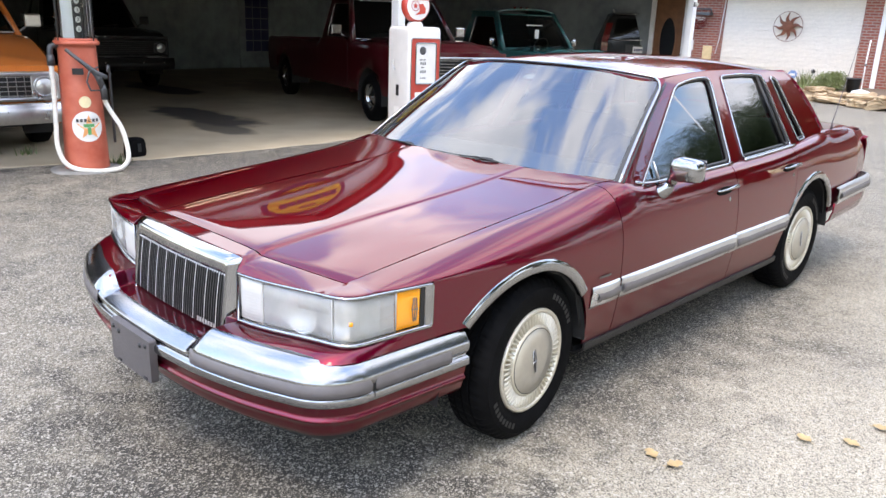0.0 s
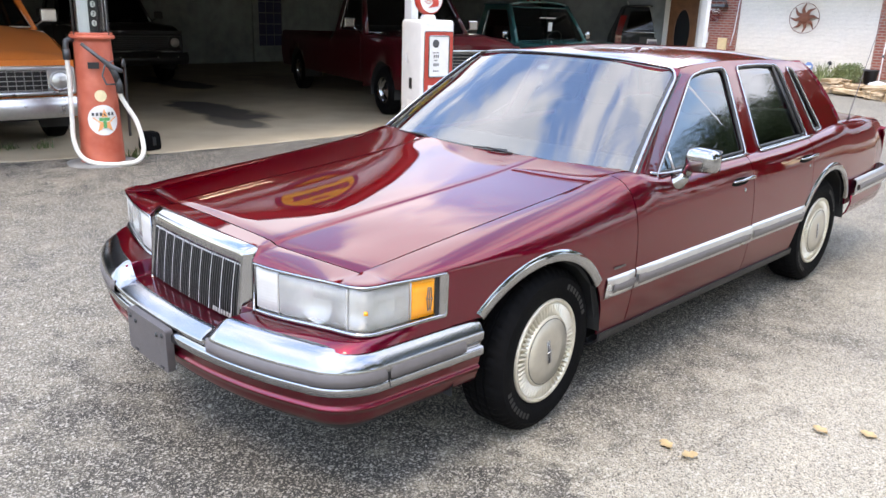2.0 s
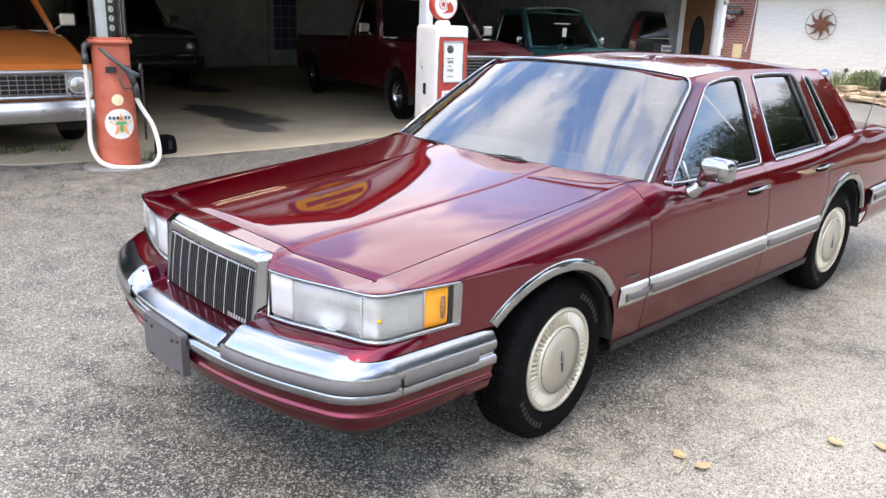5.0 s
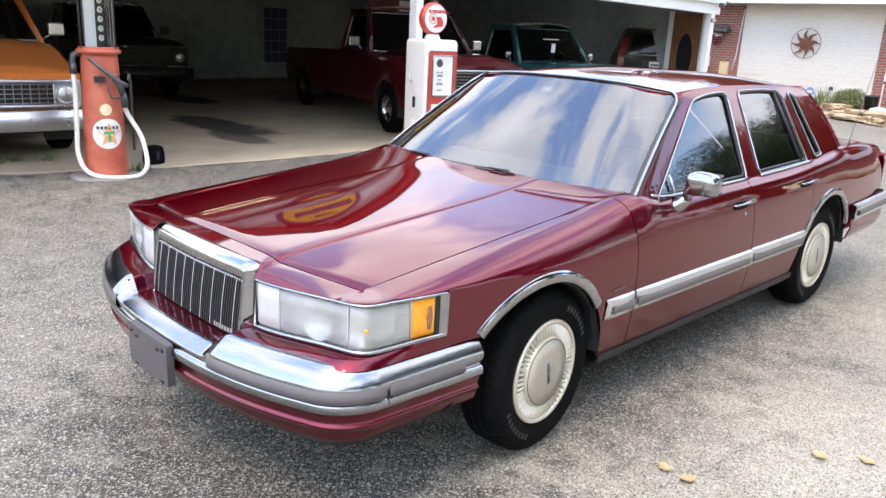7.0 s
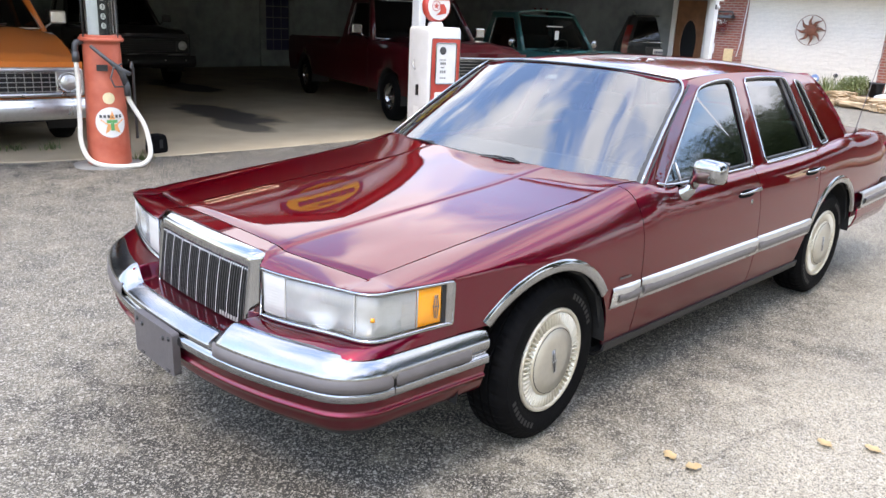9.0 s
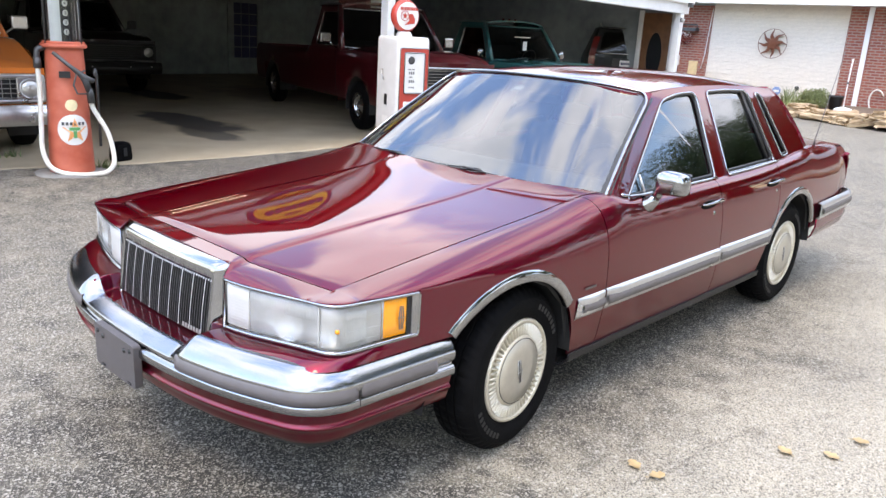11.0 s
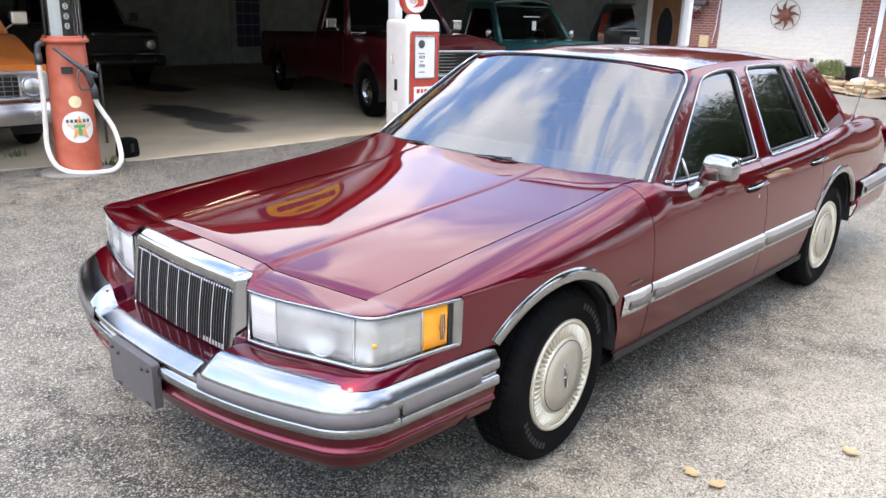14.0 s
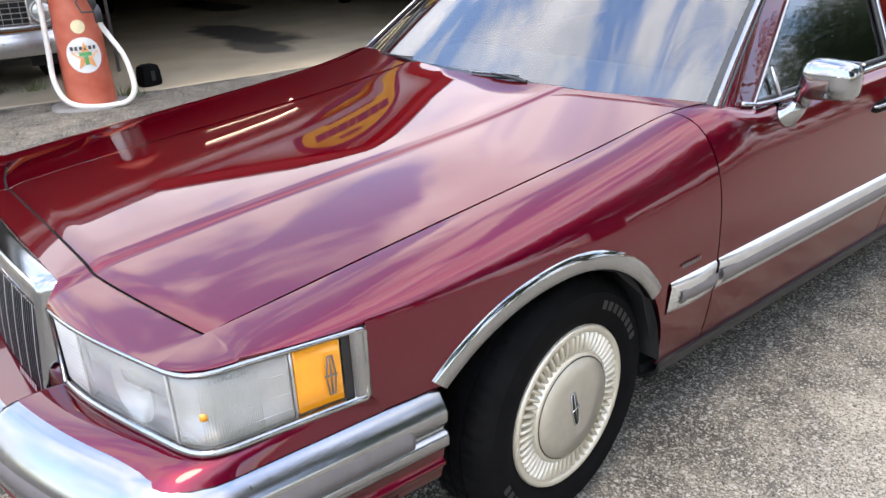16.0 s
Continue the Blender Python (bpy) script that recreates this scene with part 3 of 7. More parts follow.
def dense(loop, n=96):
    ln = [0.0]
    pts = [Vector(p) for p in loop] + [Vector(loop[0])]
    for a, b in zip(pts, pts[1:]):
        ln.append(ln[-1] + ((b - a) * 1.0).length)
    out = []
    for i in range(n):
        sv = ln[-1] * i / n
        j = min(max(int(np.searchsorted(ln, sv, side="right")) - 1, 0), len(pts) - 2)
        q = pts[j].lerp(pts[j + 1], (sv - ln[j]) / max(ln[j + 1] - ln[j], 1e-9))
        out.append((q.x, q.y))
    return out


do, di = dense([(u, v) for u, v in outer]), dense([(u, v) for u, v in inner])
rows = [shell_ring(do, 0.070, 0.036, 0.000), shell_ring(do, 0.048, 0.034, 0.018), shell_ring(do, 0.040, 0.031, 0.018), shell_ring(do, 0.020, 0.018, 0.011), shell_ring(do, 0.008, 0.009, 0.006), shell_ring(do, 0.002, 0.003, 0.003), shell_ring(do, 0.0),
        [on_grille(a[0] * 0.75 + b[0] * 0.25, a[1] * 0.75 + b[1] * 0.25) + Vector((0, -0.004, 0)) for a, b in zip(do, di)],
        [on_grille(a[0] * 0.3 + b[0] * 0.7, a[1] * 0.3 + b[1] * 0.7) + Vector((0, -0.003, 0)) for a, b in zip(do, di)], shell_ring(di, 0.0), shell_ring(di, 0.006), shell_ring(di, 0.04)]
part("grille_shell", sheet(rows, closed=True), CHROME, grille, "polished chrome grille surround")
back = [[on_grille(u, v) + Vector((0, 0.045, 0)) for u in spread(-0.345, 0.345, 12)] for v in (0.0, 0.95)]
part("grille_backing", sheet(back), DARK, grille, "black space behind the bars")
NB = 45
for k in range(NB):
    f = -1 + 2 * k / (NB - 1)
    bold = k % 5 == 2
    w, e = (0.0022, 0.0017) if bold else (0.0018, 0.0011)
    pa, pb = on_grille(f * 0.334, 0.035), on_grille(f * 0.334, 0.80)
    line = [pa.lerp(pb, t) + Vector((0, -0.003 * math.sin(math.pi * t), 0)) for t in spread(0, 1, 5)]
    tip = [line[-1], line[-1] + Vector((0, 0.004, 0.006)), line[-1] + Vector((0, 0.016, 0.010))]
    bar = part("grille_bar", sheet([[p + Vector((dx, dy, 0)) for dx, dy in ((-w, 0.036), (-w, 0.004), (w, 0.004), (w, 0.036))] for p in line], flip=True), DARK, grille, smooth=False)
    part("bar_edge", sheet([[p + Vector((dx, dy, 0)) for dx, dy in ((-e, 0.0052), (-e, 0.0032), (e, 0.0032), (e, 0.0052))] for p in line], flip=True), BAREDGE if bold else BARDARK, bar, smooth=False)
    part("bar_tip", sheet([[p + Vector((dx, dy, 0)) for dx, dy in ((-0.0024, 0.0052), (-0.0024, 0.0030), (0.0024, 0.0030), (0.0024, 0.0052))] for p in tip], flip=True), BAREDGE, bar, smooth=False)
bm = bmesh.new()
word_bars(bm, [0.013] * 7, 0.017, 0.005, lambda u, v: on_grille(0.205 + u, 0.085 + v / 0.28) + Vector((0, -0.012, 0)))
part("script_badge", bm, SATIN, grille, "small silver script")

# ---- headlamps ----
for s in (1, -1):
    def lamp_plan(t):
        """t 0..1 along the lamp from the grille round the corner to its rear end."""
        if t < 0.58:
            x = 0.405 + (0.842 - 0.405) * t / 0.58
            return x, lamp_face(x)
        if t < 0.66:
            k = (t - 0.58) / 0.08
            p0, p1, p2 = Vector((0.842, lamp_face(0.842))), Vector((0.899, -0.900)), Vector((0.910, -0.850))
            q = p0 * (1 - k) ** 2 + p1 * 2 * k * (1 - k) + p2 * k * k
            return q.x, q.y
        k = (t - 0.66) / 0.34
        y = -0.850 + (LAMP_REAR + 0.850) * k
        return 0.910 + (half_width(LAMP_REAR) - 0.908) * k, y

    def lamp_pt(t, v, push=0.0):
        x, y = lamp_plan(t)
        x2, y2 = lamp_plan(min(t + 0.01, 1.0)) if t < 0.99 else lamp_plan(t)
        x1, y1 = lamp_plan(max(t - 0.01, 0.0))
        d = Vector((x2 - x1, y2 - y1)).normalized()
        zb = LAMP_BOT + 0.012 * smooth01(0.6, 1.0, t) - 0.028 * lamp_drop(x)
        return ((x + d.y * push) * s, y - d.x * push, zb + (LAMP_TOP - 0.016 * lamp_drop(x) - zb) * v)

    lamp = new("headlamp")
    lamp.parent = car
    lamp["label"] = "wraparound headlamp with clear ribbed lens and amber corner"
    housing = [[lamp_pt(t, v, -0.055 if 0.02 < v < 0.98 else -0.002) for v in (0.0, 0.03, 0.35, 0.65, 0.97, 1.0)] for t in spread(0.0, 1.0, 60)]
    part("reflector", sheet(housing, flip=s < 0), REFLECT, lamp, "bright reflector behind the lens")
    # lenses: inner lamp, main lamp, corner marker and amber
    for nm, t0, t1, m, lab in (("inner_lens", 0.015, 0.175, LENSWHITE, "finely ribbed pale lens"), ("main_lens", 0.18, 0.575, LAMPGLASS, "clear main headlamp lens"), ("corner_lens", 0.58, 0.818, CORNERGLASS, "clear cornering lens"), ("amber_lens", 0.822, 0.938, AMBER, "orange side marker")):
        rows = []
        steps = int((t1 - t0) * 260)
        for i, t in enumerate(spread(t0, t1, steps)):
            rib = 0.0
            if nm == "inner_lens":
                rib = 0.0012 * (i % 2)
            edge = -0.010 if i in (0, steps - 1) else 0.0
            rows.append([lamp_pt(t, v, -0.004 + edge + rib + (-0.010 if v in (0.05, 0.95) else 0.0)) for v in (0.05, 0.08, 0.35, 0.65, 0.92, 0.95)])
        part(nm, sheet(rows, flip=s < 0), m, lamp, lab)
    # raised ribs on the lenses
    for t0, t1, lo, hi, n_r in ((0.40, 0.56, 0.60, 0.88, 22), (0.63, 0.745, 0.08, 0.86, 26), (0.65, 0.72, 0.86, 0.94, 10)):
        for t in spread(t0, t1, n_r):
            part("lens_rib", tube([lamp_pt(t, lo, -0.004), lamp_pt(t, hi, -0.004)], 0.0009, 4), CORNERGLASS if t0 > 0.6 else LAMPGLASS, lamp)
    for v in spread(0.10, 0.90, 13):
        part("lens_step", tube([lamp_pt(t, v, -0.0046) for t in spread(0.02, 0.17, 6)], 0.0022, 4, flat=0.6), LENSWHITE, lamp)
    for v in (0.2, 0.42, 0.7):
        part("lens_line", tube([lamp_pt(t, v, -0.0042) for t in spread(0.585, 0.815, 12)], 0.0010, 4), CORNERGLASS, lamp)
    # bowls behind the lenses
    for t, v, w in ((0.40, 0.42, 0.068), (0.69, 0.50, 0.052)):
        c, nrm = Vector(lamp_pt(t, v, -0.048)), (Vector(lamp_pt(t, v, 0.0)) - Vector(lamp_pt(t, v, -0.05))).normalized()
        sd = nrm.cross(Vector((0, 0, 1))).normalized()
        bowl = [[c + sd * (w * r * math.cos(a)) + Vector((0, 0, w * r * math.sin(a))) + nrm * (0.034 * r * r) for a in spread(0, 2 * math.pi * 27 / 28, 28)] for r in (0.12, 0.4, 0.7, 1.0)]
        part("reflector_bowl", sheet(bowl, closed=True), REFLECT, lamp, "bright reflector bowl")
        bm_ = bmesh.new()
        bmesh.ops.create_icosphere(bm_, subdivisions=2, radius=0.011, matrix=Matrix.Translation(c + nrm * 0.016))
        part("lamp_bulb", bm_, LENSWHITE, lamp)
    part("bulb", tube([lamp_pt(0.632, v, -0.0075) for v in (0.42, 0.50)], [0.009, 0.007], 8), AMBER, lamp, "small amber bulb behind the lens")
    # dividers and bright bezel
    for t in (0.1775, 0.5775, 0.820):
        part("divider", tube([lamp_pt(t, v, -0.004) for v in spread(0.05, 0.95, 5)], 0.003, 6), SATIN if t > 0.8 else LENSWHITE, lamp)
    part("black_edge", sheet([[lamp_pt(t, v, -0.004) for v in (0.03, 0.97)] for t in spread(0.939, 0.960, 3)], flip=s < 0), BLACK, lamp)
    part("bezel_end", sheet([[lamp_pt(t, v, p) for v in (0.0, 0.04, 0.5, 0.96, 1.0)] for t, p in ((0.957, -0.004), (0.959, 0.003), (0.968, 0.006), (0.988, 0.006), (0.998, 0.001))], flip=s < 0), CHROME, lamp, "broad chrome rear end of the bezel")
    loop = [lamp_pt(t, 1.0, 0.001) for t in spread(0.0, 0.985, 50)] + [lamp_pt(0.992, 0.97, 0.001), lamp_pt(0.992, 0.03, 0.001)] + [lamp_pt(t, 0.0, 0.001) for t in spread(0.985, 0.0, 50)]
    part("bezel", tube(loop, [0.0055] * 50 + [0.007, 0.007] + [0.0085] * 50, 8, closed=True, flat=1.0), CHROME, lamp, "chrome lamp bezel")
    # raised emblem on the amber lens: a slim frame with a cross in it
    part("emblem", tube([lamp_pt(0.905 + du, 0.5 + dv, 0.004) for du, dv in ((-0.006, -0.27), (0.006, -0.27), (0.011, 0.0), (0.006, 0.27), (-0.006, 0.27), (-0.011, 0.0))], 0.0020, 6, closed=True), GREYRUB, lamp, "thin dark metal emblem")
    part("emblem_cross", tube([lamp_pt(0.905 + du, 0.5, 0.004) for du in (-0.015, 0.015)], 0.0018, 6), GREYRUB, lamp)
    part("emblem_stem", tube([lamp_pt(0.905, 0.5 + dv, 0.004) for dv in (-0.25, 0.25)], 0.0018, 6), GREYRUB, lamp)

# ---- front bumper ----
bumper = new("front_bumper")
bumper.parent = car
bumper["label"] = "chrome front bumper with grey rubber strip and burgundy valance"


def bump_plan(u):
    """u -1..1 round the bumper; gives x, y and the outward direction."""
    pts = []
    a = abs(u)
    if a < 0.52:
        x = 0.80 * a / 0.52
        y = -1.195 + 0.135 * (x / 0.80) ** 2.5
    elif a < 0.66:
        k = (a - 0.52) / 0.14
        p0, p1, p2 = Vector((0.80, -1.06)), Vector((0.93, -1.02)), Vector((0.955, -0.88))
        q = p0 * (1 - k) ** 2 + p1 * 2 * k * (1 - k) + p2 * k * k
        x, y = q.x, q.y
    else:
        k = (a - 0.66) / 0.34
        x, y = 0.955 + 0.022 * k, -0.88 + (0.88 - 0.405) * k
    return (x if u >= 0 else -x), y


def bump_pt(u, out, z):
    x, y = bump_plan(u)
    x1, y1 = bump_plan(max(u - 0.01, -1))
    x2, y2 = bump_plan(min(u + 0.01, 1))
    d = Vector((x2 - x1, y2 - y1)).normalized()
    return (x + d.y * out, y - d.x * out, z)


us = sorted(set(spread(-1, 1, 161)) | {s * u for s in (-1, 1) for u in spread(0.222, 0.282, 16)})


def notch(u):
    """1 at the ends, 0 in the middle section in front of the grille."""
    return smooth01(0.218, 0.280, abs(u))


rows = []
for u in us:
    k = notch(u)
    g = 0.011 * k
    sec = [(-0.070, 0.610), (-0.060, 0.609), (-0.050, 0.605), (-0.038, 0.596), (-0.024, 0.583), (-0.011, 0.569), (-0.002, 0.558), (0.002, 0.549), (0.002, 0.530), (-0.002, 0.515), (-0.006, 0.503), (0.009, 0.499), (0.013, 0.495), (0.0145, 0.490), (0.0145, 0.472), (0.012, 0.466), (0.002, 0.462)]
    rows.append([bump_pt(u, o + g * smooth01(-0.07, -0.02, o) * smooth01(0.50, 0.54, z), (z if z < 0.5 else 0.5 + (z - 0.5) * (0.5 + 0.5 * k)) + 0.006 * k * smooth01(0.54, 0.60, z)) for o, z in sec])
# shelf under grille and lamps, running out to the bumper and back along the sides
def shelf_row(q):
    t = max(0.0, (q - 0.3) / 0.7)
    x, y = (0.405 * q / 0.3, lamp_face(0.405 * q / 0.3)) if q < 0.3 else lamp_plan(t)
    u = float(np.interp(q, [0, 0.3, 0.706, 0.762, 1], [0, 0.263, 0.56, 0.66, 0.905]))
    step = smooth01(0.372, 0.405, x)
    ox, oy, oz = bump_pt(u, -0.045 + 0.026 * smooth01(0.5, 0.66, u), 0.549 + 0.053 * step)
    zi = 0.552 + (LAMP_BOT - 0.008 + 0.012 * smooth01(0.6, 1.0, t) - 0.028 * lamp_drop(x) - 0.552) * step
    y -= 0.012 * (1 - step)
    return [(x + (ox - x) * k, y + (oy - y) * k, zi + (oz - zi) * k + 0.006 * step * math.sin(math.pi * k)) for k in spread(0, 1, 9)]


half = [shelf_row(q) for q in sorted(spread(0, 1, 75) + spread(0.272, 0.302, 13))]
part("lower_nose", sheet(mirror_rows(half, -1)[:0:-1] + half), PAINT, car, "burgundy shelf under the headlamps", thick=0.006)
part("chrome_face", sheet(rows), BUMPER, bumper, "polished chrome bumper face", thick=0.006)
for s in (1, -1):
    for a, b in ((0.250, 0.686), (0.694, 0.940)):
        rows = []
        for u in spread(a, b, 40):
            e = 0.6 if u in (a, b) else 1.0
            rows.append([bump_pt(u * s, 0.004, 0.552), bump_pt(u * s, 0.013 * e, 0.546), bump_pt(u * s, 0.018 * e, 0.525), bump_pt(u * s, 0.020 * e, 0.505), bump_pt(u * s, 0.006, 0.500)])
        part("bumper_strip", sheet(rows, flip=s < 0), GREYRUB, bumper, "grey rubber bumper strip")
    part("bumper_seam", tube([bump_pt(0.69 * s, o, z) for o, z in ((-0.06, 0.612), (-0.033, 0.600), (-0.005, 0.577), (0.008, 0.547), (0.009, 0.51), (0.015, 0.492), (0.014, 0.474))], 0.0018, 6), BLACK, bumper)
rows = [[bump_pt(u, o, z) for o, z in ((0.001, 0.466), (-0.004, 0.450), (-0.008, 0.432), (-0.011, 0.421), (-0.004, 0.416), (-0.002, 0.411), (-0.003, 0.405), (-0.011, 0.400), (-0.016, 0.384), (-0.022, 0.364), (-0.034, 0.345), (-0.056, 0.332), (-0.09, 0.327))] for u in us]
part("valance", sheet(rows), PAINT, bumper, "burgundy lower valance with a raised rib", thick=0.01)
rows = [[bump_pt(u, -0.080, 0.329), bump_pt(u, -0.084, 0.318), bump_pt(u, -0.095, 0.296), bump_pt(u, -0.13, 0.280), bump_pt(u, -0.20, 0.275)] for u in spread(-0.93, 0.93, 80)]
part("air_dam", sheet(rows), BLACK, bumper, "black rubber air dam")
# number-plate bracket with its bolts
br = new("plate_bracket")
br.parent = bumper
br["label"] = "empty grey plastic number-plate bracket"
bm = plate(rounded([(-0.165, 0.345), (0.165, 0.345), (0.165, 0.515), (-0.165, 0.515)], 0.014), [], lambda u, v: (u, -1.196 - 0.01 * (v - 0.4), v))
part("bracket_plate", bm, BRACKET, br, thick=-0.03, bevel=0.004)
for u, v in ((-0.09, 0.478), (0.09, 0.478), (0.135, 0.488), (-0.135, 0.488)):
    part("bolt", lathe([(0.0, -0.006), (0.008, -0.005), (0.010, 0.0)], "y", 12, at=(u, -1.227, v)), BLACK, br)
for u in (-0.10, 0.12):
    part("slot", box(u - 0.012, u + 0.012, -1.2295, -1.223, 0.352, 0.360), BLACK, br, smooth=False)

# ---- greenhouse ----
def side_x(z):
    return 0.905 - 0.21 * (z - 0.945) / 0.42 if z < 1.30 else 0.7275 - 0.5 * (z - 1.30) - 0.8 * (z - 1.30) ** 2


belt = lambda y: top_z(y) - 0.004
FW = rounded([(0.845, 0.957), (1.455, 1.382), (1.66, 1.412), (1.868, 1.416), (1.792, 0.973)], [0.03, 0.06, 0.10, 0.05, 0.03], 5)
RW = rounded([(1.962, 0.978), (2.012, 1.418), (2.30, 1.424), (2.570, 1.414), (2.662, 0.996)], [0.03, 0.04, 0.1, 0.05, 0.03], 5)
QW = rounded([(2.80, 1.010), (2.690, 1.400), (2.765, 1.388), (2.912, 1.020)], [0.02, 0.02, 0.03, 0.02], 4)
OUT = [(0.74, 0.972), (1.0, 0.952)] + [(y, top_z(y) - 0.006) for y in spread(1.1, 3.22, 16)] + [(3.245, 1.05), (3.19, 1.16), (3.12, 1.262), (3.03, 1.375), (2.96, 1.425), (2.5, 1.447), (2.0, 1.452), (1.6, 1.440), (1.34, 1.415), (1.12, 1.28), (0.92, 1.115)]


def side_place(s):
    return lambda y, z: (side_x(z) * s, y, z)


for s in (1, -1):
    gh = part("side_frame", plate(OUT, [FW, RW, QW], side_place(s)), PAINT, car, "burgundy pillars and window frames", smooth=False, thick=0.03)
    for nm, lp in (("front_side_window", FW), ("rear_side_window", RW), ("quarter_window", QW)):
        c = (sum(p[0] for p in lp) / len(lp), sum(p[1] for p in lp) / len(lp))
        gl = part(nm, plate([(c[0] + (u - c[0]) * 1.01, c[1] + (v - c[1]) * 1.01) for u, v in lp], [], lambda y, z: ((side_x(z) - 0.012 - 0.002) * s, y, z)), SIDEGLASS, gh, "dark tinted side glass", smooth=False)
        part("window_trim", tube([((side_x(v) + 0.004) * s, u, v) for u, v in lp], 0.0072, 8, closed=True, flat=0.9), CHROME, gh, "chrome window surround")
        ins = [(c[0] + (u - c[0]) * 0.965, c[1] + (v - c[1]) * 0.955) for u, v in lp]
        part("window_seal", tube([((side_x(v) - 0.006) * s, u, v) for u, v in ins], 0.009, 6, closed=True), BLACK, gh)
    part("glass_divider", tube([((side_x(z) + 0.002) * s, 1.015 + 0.02 * (z - 0.98), z) for z in (0.972, 1.02, 1.055)], [0.006, 0.007, 0.004], 8), SATIN, gh, "bright upright at the front of the glass")
    # upright black channel in the rear door glass
    part("window_channel", tube([((side_x(z) - 0.004) * s, 2.508 + (1.415 - z) * 0.17, z) for z in (0.995, 1.2, 1.41)], 0.012, 6), BLACK, gh)
    # belt trim under the glass
    for a, b in ((0.80, 1.79), (1.95, 2.67)):
        part("belt_trim", tube([((0.905 if y > 0.9 else 0.893) * s, y, top_z(y) + 0.004) for y in spread(a, b, 14)], 0.011, 8, flat=0.8), CHROME, gh, "chrome belt trim")

# roof
rail_z = eased(lin([(1.20, 1.410), (1.40, 1.428), (1.6, 1.440), (2.0, 1.452), (2.5, 1.447), (2.9, 1.428), (3.0, 1.40)]), 0.06)


def header_y(x):
    return 1.200 + 0.104 * (abs(x) / 0.66) ** 2.6


def rear_y(x):
    return 2.84 + 0.12 * (abs(x) / 0.66) ** 2


crown_of = lin([(1.2, 0.045), (1.35, 0.053), (1.6, 0.058), (2.3, 0.057), (2.9, 0.03)])
rows = []
for t in spread(0, 1, 41):
    row = []
    for v in spread(-1, 1, 45):
        yy = header_y(v * 0.66) + (rear_y(v * 0.66) - header_y(v * 0.66)) * t
        zr = rail_z(yy)
        w = side_x(zr) + 0.002
        a = abs(v)
        x = w * math.sin(a * math.pi / 2) * (1 if v >= 0 else -1)
        crown = crown_of(yy)
        z = zr + crown * (1 - (abs(x) / w) ** 2.6)
        row.append((x, yy, z))
    rows.append(row)
roof = part("roof", sheet(rows), PAINT, car, "burgundy roof", thick=0.02)

# windscreen, its chrome and the rear window
WS_B = lambda x: (0.578 + 0.127 * (abs(x) / 0.872) ** 3.5, 0.985 - 0.003 * (abs(x) / 0.872) ** 2)
def ws_pt(v, t, push=0.0):
    xb, xt = 0.872 * v, 0.70 * v
    yb, zb = WS_B(xb)
    yt = header_y(xt) - 0.004
    zt = rail_z(header_y(0.66)) - 0.003 + 0.045 * (1 - abs(v) ** 2.6)
    x = xb + (xt - xb) * t
    bow = 0.008 * math.sin(math.pi * t)
    return (x, yb + (yt - yb) * t - bow - push, zb + (zt - zb) * t + bow * 0.9 + push)


ws = part("windscreen", sheet([[ws_pt(v, t) for v in spread(-1, 1, 41)] for t in spread(0, 1, 17)]), WSGLASS, car, "clear windscreen reflecting the clouds")
ws_arc = [(0.92 + 0.08 * math.cos(a), 0.86 + 0.14 * math.sin(a)) for a in spread(0, math.pi / 2, 9)]  # rounded upper corner
half_loop = [(1.0, t) for t in spread(0, 0.84, 11)] + ws_arc + [(v, 1.0) for v in spread(0.90, 0.0, 15)]
loop = [ws_pt(v, t, 0.007) for v, t in half_loop] + [ws_pt(-v, t, 0.007) for v, t in half_loop[-2::-1]]
part("windscreen_trim", tube(loop, [0.0085] * 11 + [0.0065] * 47 + [0.0065] * 11, 8, flat=0.8), CHROME, ws, "chrome windscreen surround")
for s in (-1, 1):
    corner = [[ws_pt(s * (v + (1.005 - v) * k), t + (1.005 - t) * k, 0.004) for k in (0.0, 0.35, 0.7, 1.0)] for v, t in ws_arc]
    part("corner_fillet", sheet(corner, flip=s > 0), PAINT, ws, "burgundy corner of the windscreen opening")
bm = bmesh.new()
for s in (-1, 1):
    sheet([[ws_pt(s * v, t, 0.0016) for v in (0.966, 0.977, 0.988, 1.0)] for t in spread(0, 1, 12)], bm=bm, flip=s < 0)
sheet([[ws_pt(v, t, 0.0016) for v in spread(-0.966, 0.966, 31)] for t in (0.985, 1.0)], bm=bm)
sheet([[ws_pt(v, t, 0.0016) for v in spread(-0.966, 0.966, 31)] for t in (0.0, 0.012, 0.025)], bm=bm)
for s in (-1, 1):
    part("pillar_gasket", tube([ws_pt(s * 1.014, t, 0.001) for t in spread(0.0, 0.96, 14)], 0.006, 6, flat=0.8), BLACK, ws, "black rubber gasket beside the glass")
part("windscreen_seal", bm, BLACKEDGE, ws, "black glass edge")
bm = bmesh.new()
sheet([[ws_pt(v, t, -0.004) for v in (-0.055, 0.035)] for t in (0.825, 0.875)], bm=bm)
part("sticker", bm, LENSWHITE, ws, "small pale sticker behind the glass")
